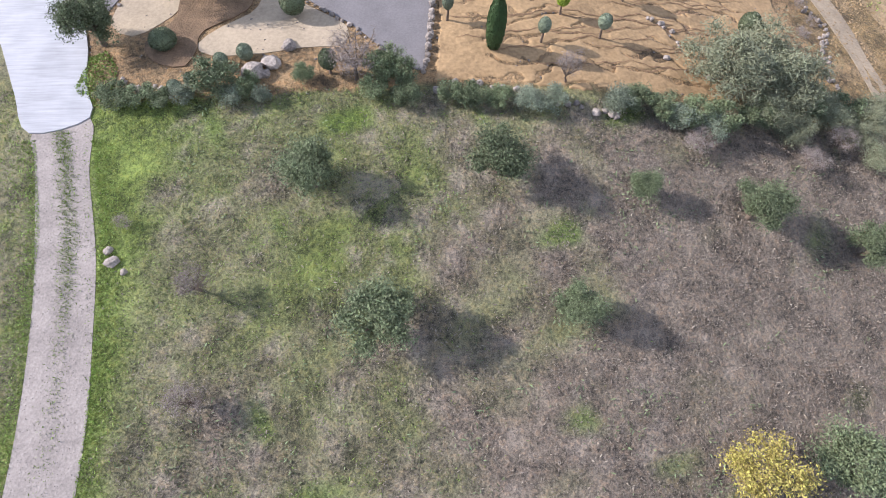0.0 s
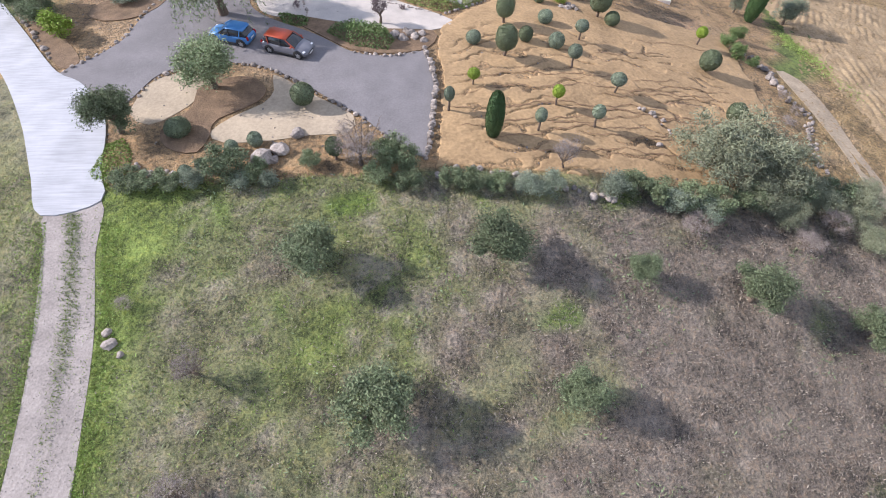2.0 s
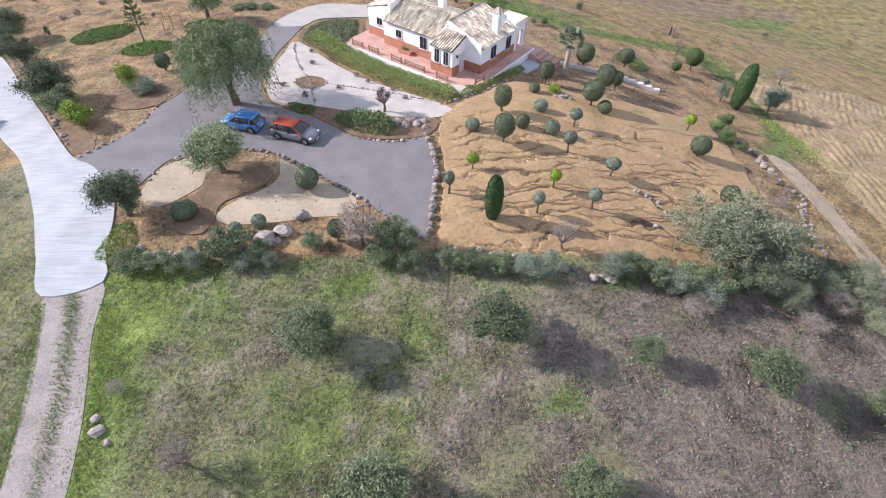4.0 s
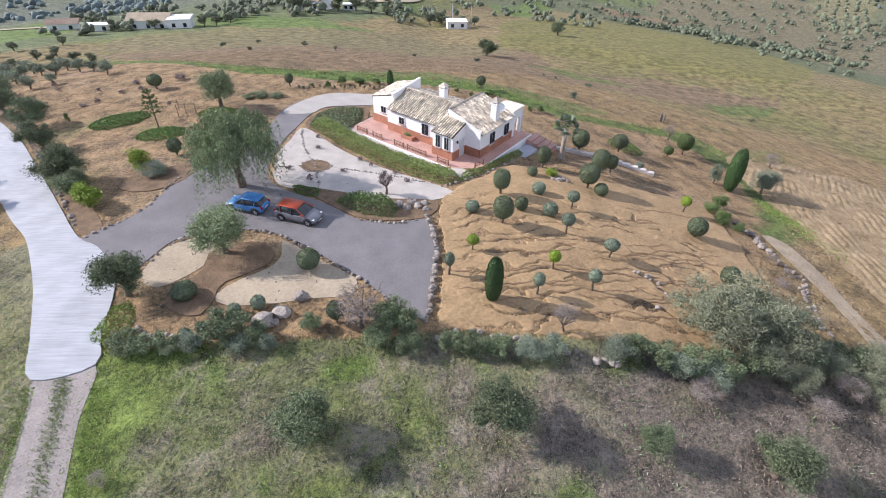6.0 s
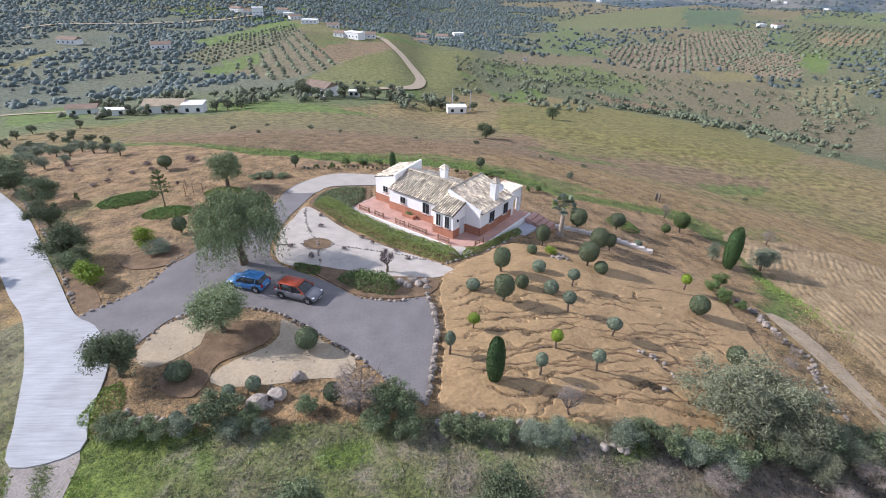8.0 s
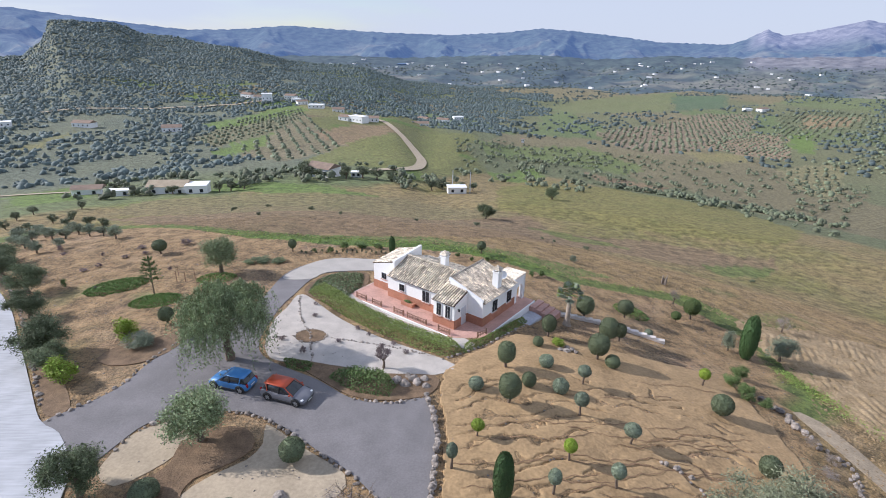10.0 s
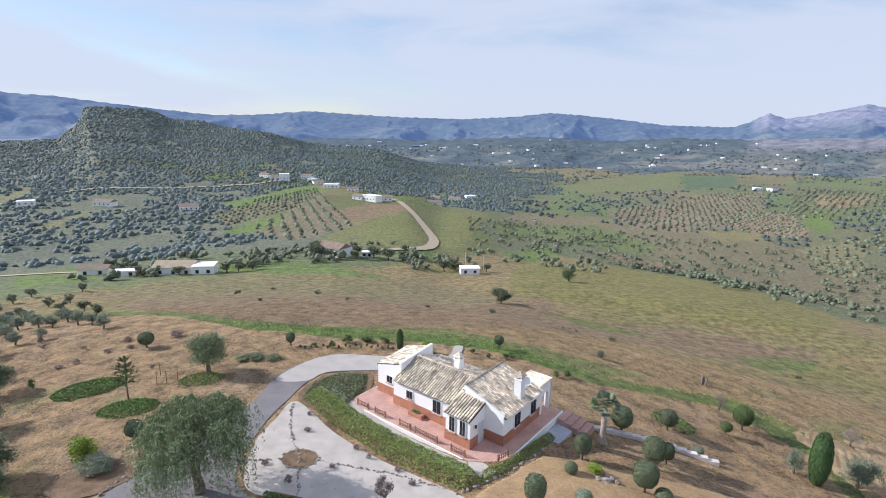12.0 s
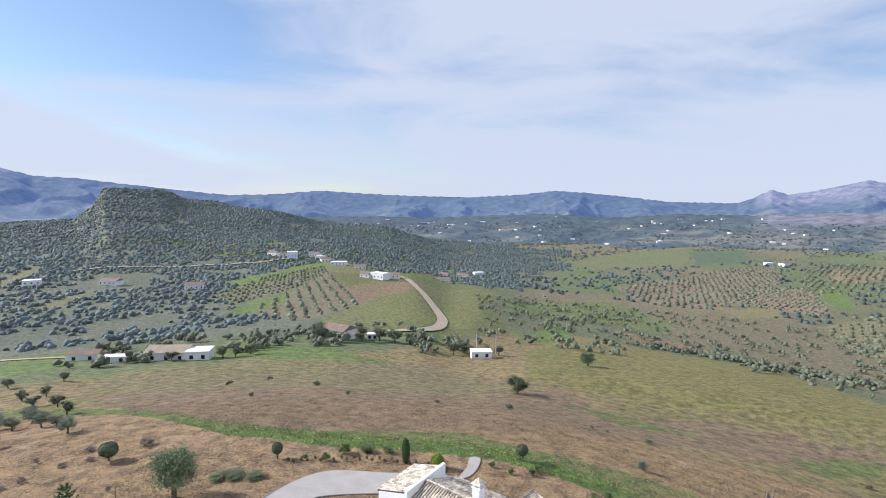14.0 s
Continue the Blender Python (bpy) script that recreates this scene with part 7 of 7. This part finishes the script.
def far_house(x, y, w, d, h, turn, label, pitched=True, height=ground_z, roof=None):
    """A distant whitewashed house with roof, windows and door."""
    z = min(height(x + a, y + b) for a in (-w / 2, 0, w / 2) for b in (-d / 2, 0, d / 2))
    ob = thing("farmhouse", x, y, z, label, "house", "distant houses", turn)
    part("wall", box("wall", -w / 2, -d / 2, -0.6, w / 2, d / 2, h, WHITE, 0.05), ob)
    if pitched:
        bm = bmesh.new()
        o = 0.4
        vs = [bm.verts.new(q) for q in ((-w / 2 - o, -d / 2 - o, h), (w / 2 + o, -d / 2 - o, h), (w / 2 + o, d / 2 + o, h), (-w / 2 - o, d / 2 + o, h), (-w / 2 - o, 0, h + d * 0.22), (w / 2 + o, 0, h + d * 0.22))]
        for f in ((0, 1, 5, 4), (2, 3, 4, 5), (0, 4, 3), (1, 2, 5), (0, 3, 2, 1)):
            bm.faces.new([vs[i] for i in f])
        part("roof", from_bm("roof", bm, roof or DARKROOF), ob, "pale tiled roof" if roof else "red-brown tiled roof")
    else:
        part("roof", box("roof", -w / 2 - 0.2, -d / 2 - 0.2, h + 0.02, w / 2 + 0.2, d / 2 + 0.2, h + 0.35, WHITE, 0.05), ob, "flat white roof")
    n = max(2, int(w / 3.5))
    pane = box("window", -0.5, -0.05, 0, 0.5, 0.05, 1.1, GLASS, 0)
    for i in range(n):
        part("window", pane, ob, "", (-w / 2 + w * (i + 0.5) / n, -d / 2 - 0.02, h * 0.4))


far_house(-88, 132, 12, 7, 3.6, 0.1, "long white farmhouse with a pale roof", True, roof=SAND)
far_house(-78.5, 131.0, 6.5, 6, 3.2, 0.2, "white farm annex behind the fields", False)
far_house(-119, 137.5, 9, 5, 2.8, 0.25, "brown-roofed farm shed behind the fields", True)
far_house(-103.0, 129.0, 7, 3, 2.2, 0.2, "low white farm store", False)
far_house(-46, 172, 11, 8, 4.4, -0.5, "white country house among trees", True)
far_house(-33, 173, 4, 3, 2.2, 0, "small white outhouse among dark trees", False)
far_house(7.5, 157, 7, 4.5, 2.6, 0.1, "small white pump house with a flat roof", False)
for i, (x, y, w, d, h) in enumerate([(-73, 447, 16, 9, 6), (-62, 458, 12, 8, 4), (-86, 452, 10, 8, 4), (-205, 605, 12, 10, 9), (-186, 640, 14, 9, 5), (-160, 590, 12, 8, 4), (-131, 535, 16, 9, 4), (-240, 640, 16, 9, 5), (-222, 628, 12, 8, 4), (-172, 610, 10, 7, 4),
                                    (-210, 380, 14, 9, 4), (-294, 404, 16, 9, 4), (-349, 388, 12, 9, 4), (-23, 566, 22, 9, 4), (5, 660, 16, 9, 4), (26, 700, 14, 9, 5), (88, 512, 3, 3, 4), (598, 950, 22, 12, 6), (575, 960, 14, 10, 5), (-20, 650, 14, 9, 4), (-105, 520, 12, 8, 4)]):
    far_house(x, y, w, d, h, (i * 0.7) % 1.2 - 0.6, "small distant whitewashed house on the hillside", i % 3 > 0)
x, y, r, az = polar(gen, 110, -12, 36, 1600, 2600)
for i in range(60):
    far_house(float(x[i]), float(y[i]), 9 + 5 * (i % 3), 9, 5, i * 0.9, "tiny distant white house in the valley", False, FOOT_Z)


def ribbon(name, line, width, material, lift, label):
    pts = curve_points(line, 6)
    v, f = [], []
    for i, p in enumerate(pts):
        d = (pts[min(i + 1, len(pts) - 1)] - pts[max(i - 1, 0)]).normalized()
        for s in (-0.5, 0.5):
            px, py = p.x - d.y * s * width, p.y + d.x * s * width
            v.append((px, py, ground_z(px, py) + lift))
        if i:
            k = 2 * i
            f.append([k - 2, k, k + 1, k - 1])
    ob = new(name, mesh(name, v, f, material))
    tagged(ob, label, "road", kind="structure")


ribbon("country_road", [(-30, 192), (-18, 200), (-11, 216), (-9, 236), (-10, 262), (-18, 313), (-33, 389), (-54, 464), (-90, 490)], 5.5, SAND, 0.5, "pale country road curving over the spur")
ribbon("far_lane", [(-190, 150), (-150, 146), (-120, 142), (-98, 136)], 3.0, SAND, 0.25, "pale lane to the farmhouse")
ribbon("far_road", [(-380, 470), (-300, 520), (-250, 560), (-210, 600)], 6, SAND, 1.2, "distant pale road on the hillside")
for x, y in ((6, 160), (12.5, 155)):
    pole = thing("utility_pole", x, y, ground_z(x, y), "tall pale utility pole beside the pump house", "pole", "utility poles")
    bm = bmesh.new()
    tube(bm, [Vector((0, 0, -0.3)), Vector((0, 0, 8.5))], [0.16, 0.10], 8)
    part("shaft", from_bm("shaft", bm, CONCRETE), pole)
    part("crossarm", box("crossarm", -0.7, -0.06, 8.0, 0.7, 0.06, 8.12, IRON, 0.01), pole)
cact = thing("cactus", 37.8, 41.3, ground_z(37.8, 41.3), "cluster of tall columnar cacti", "cactus")
for i in range(8):
    bm = bmesh.new()
    hh = 1.1 + 0.09 * i
    tube(bm, [Vector((0, 0, -0.1)), Vector((0, 0, hh * 0.6)), Vector((0.02, 0, hh))], [0.10, 0.10, 0.04], 7)
    part("stem", from_bm("stem", bm, STRAW, False), cact, "", (math.cos(i * 2.2) * 0.16 * (1 + i * 0.25), math.sin(i * 2.2) * 0.14 * (1 + i * 0.25), 0))

# ---- grass, clods and pebbles ----
def tufts(name, x, y, size, material, label, seed, rise=0.25, lift=0.0):
    rng6 = np.random.default_rng(seed)
    z = land(x, y) + size * 0.5 + lift
    c = np.stack([x, y, z], 1)
    n = len(x)
    d = rng6.normal(size=(n, 3))
    d[:, 2] = np.abs(d[:, 2]) + rise
    d /= np.linalg.norm(d, axis=1)[:, None]
    s = np.cross(d, rng6.normal(size=(n, 3)))
    s /= np.linalg.norm(s, axis=1)[:, None]
    k = (size * rng6.uniform(0.5, 1.4, n))[:, None]
    v = np.stack([c - d * k, c - s * k * 0.25, c + d * k, c + s * k * 0.25], 1).reshape(-1, 3)
    ob = new(name, mesh(name, v, np.arange(4 * n).reshape(-1, 4), material))
    return tagged(ob, label, "grass", kind="stuff")


n = 190000
x, y = gen.uniform(-34, 48, n), gen.uniform(-52, -14.2, n)
track = (x > -25.5 + 0.13 * np.clip(-y - 17, 0, 20) * 1.5) & (x < -17.4 - 0.22 * np.clip(y + 36, 0, 20))
clump = bumps(x, y, 2.1, 3) + 0.7 * bumps(x, y, 0.55, 8)
dryness = 0.66 + 0.026 * x + 0.45 * bumps(x, y, 6.5, 5) + 0.35 * bumps(x, y, 2.1, 3) + gen.normal(0, 0.2, n)
ok = ~track & (clump > -0.55)
g, d = ok & (dryness < 0.55), ok & (dryness >= 0.55)
tufts("meadow_grass", x[g], y[g], gen.uniform(0.04, 0.10, g.sum()), GRASS, "rough green meadow grass", 1)
tufts("dry_grass", x[d], y[d], gen.uniform(0.04, 0.11, d.sum()), STRAW, "dry greyish grass and dead stalks", 2)
x, y = gen.uniform(-16, 48, 52000), gen.uniform(-52, -14.2, 52000)
stand = bumps(x, y, 1.1, 6) + 0.8 * bumps(x, y, 4.5, 2) + gen.normal(0, 0.25, len(x))
s, w = stand > 0.25, stand < -0.45
tufts("dead_stalks", x[s], y[s], gen.uniform(0.05, 0.13, s.sum()), STRAW, "tall dead stalks in the dry meadow", 12)
tufts("meadow_weeds", x[w], y[w], gen.uniform(0.08, 0.17, w.sum()), WEED, "low grey-green weeds in the dry meadow", 13)
n = 16000
x = gen.normal(0, 0.34, n)
y = gen.uniform(-50, -17.5, n)
mid = np.interp(y, [-60, -44, -36, -29.5, -24, -19.5, -17], [-19.3, -19.2, -19.3, -20.0, -20.9, -22.2, -23.0])
strip = np.interp(y, [-50, -32, -24, -17], [0.03, 0.15, 0.9, 1.0])
keep = gen.uniform(0, 1, n) < strip * (0.6 + 0.4 * bumps(x, y, 2.0, 4))
tufts("track_grass", (x + mid)[keep], y[keep], gen.uniform(0.04, 0.09, keep.sum()), GRASS, "grass strip between the wheel ruts", 3, lift=0.03)
n = 20000
side = gen.choice([-1.0, 1.0], n)
y = gen.uniform(-50, -18.2, n)
mid = np.interp(y, [-60, -44, -36, -29.5, -24, -19.5, -17], [-19.3, -19.2, -19.3, -20.0, -20.9, -22.2, -23.0])
x = mid + side * (1.75 + np.abs(gen.normal(0, 0.75, n)))
tufts("verge_grass", x, y, gen.uniform(0.04, 0.10, n), GRASS, "lush green verge along the track", 4)
n = 95000
x, y = gen.uniform(-95, 110, n), gen.uniform(-12, 72, n)
edge = 62 - 0.22 * np.maximum(x - 14, 0)
keep = ~inside(x * 0.93, y * 0.93, GARDEN) & (y < edge) & (y > -0.5 * x + 8) & (x > -55)
x, y = x[keep], y[keep]
CLOD = surface("plough_clod", (0.29, 0.205, 0.115), 0.4, 3.0, 0.4, 0.95, 0.4)
blobs("plough_clods", x, y, land(x, y), gen.uniform(0.05, 0.16, len(x)), CLOD, "broken clods of ploughed brown earth", 9, squash=0.6)
n = 2600
x, y = gen.uniform(-80, 42, n), gen.uniform(-13, 40, n)
keep = inside(x, y, GARDEN) & ~inside(x, y, DRIVE) & ~inside(x, y, SLAB) & (np.hypot(x + 1, y - 18) > 13)
x, y = x[keep], y[keep]
blobs("pebbles", x, y, land(x, y) + 0.02, gen.uniform(0.04, 0.13, len(x)), STONE, "loose pebbles on bare soil", 10, squash=0.6)
n = 1500
y = gen.uniform(-46, -16.5, n)
x = np.interp(y, [-60, -44, -36, -29.5, -24, -19.5, -17], [-19.3, -19.2, -19.3, -20.0, -20.9, -22.2, -23.0]) + gen.uniform(-1.9, 1.9, n)
blobs("track_stones", x, y, land(x, y) + 0.04, gen.uniform(0.012, 0.035, n), STONE, "small stones on the dirt track", 11, squash=0.6)
n = 5000
t = gen.uniform(0, 1, n)
x, y = 41.5 + 6.5 * t + gen.normal(0, 0.8, n), 17 - 24 * t + gen.normal(0, 1.2, n)
tufts("edge_grass", x, y, gen.uniform(0.06, 0.16, n), GRASS, "green weeds along the field margin", 6)
n = 9000
x, y = gen.uniform(-60, 45, n), gen.uniform(36, 48, n)
keep = ~inside(x, y, GARDEN) & inside(x * 0.90, y * 0.90, GARDEN)
tufts("edge_grass", x[keep], y[keep], gen.uniform(0.1, 0.25, keep.sum()), GRASS, "green weeds along the field margin", 7)
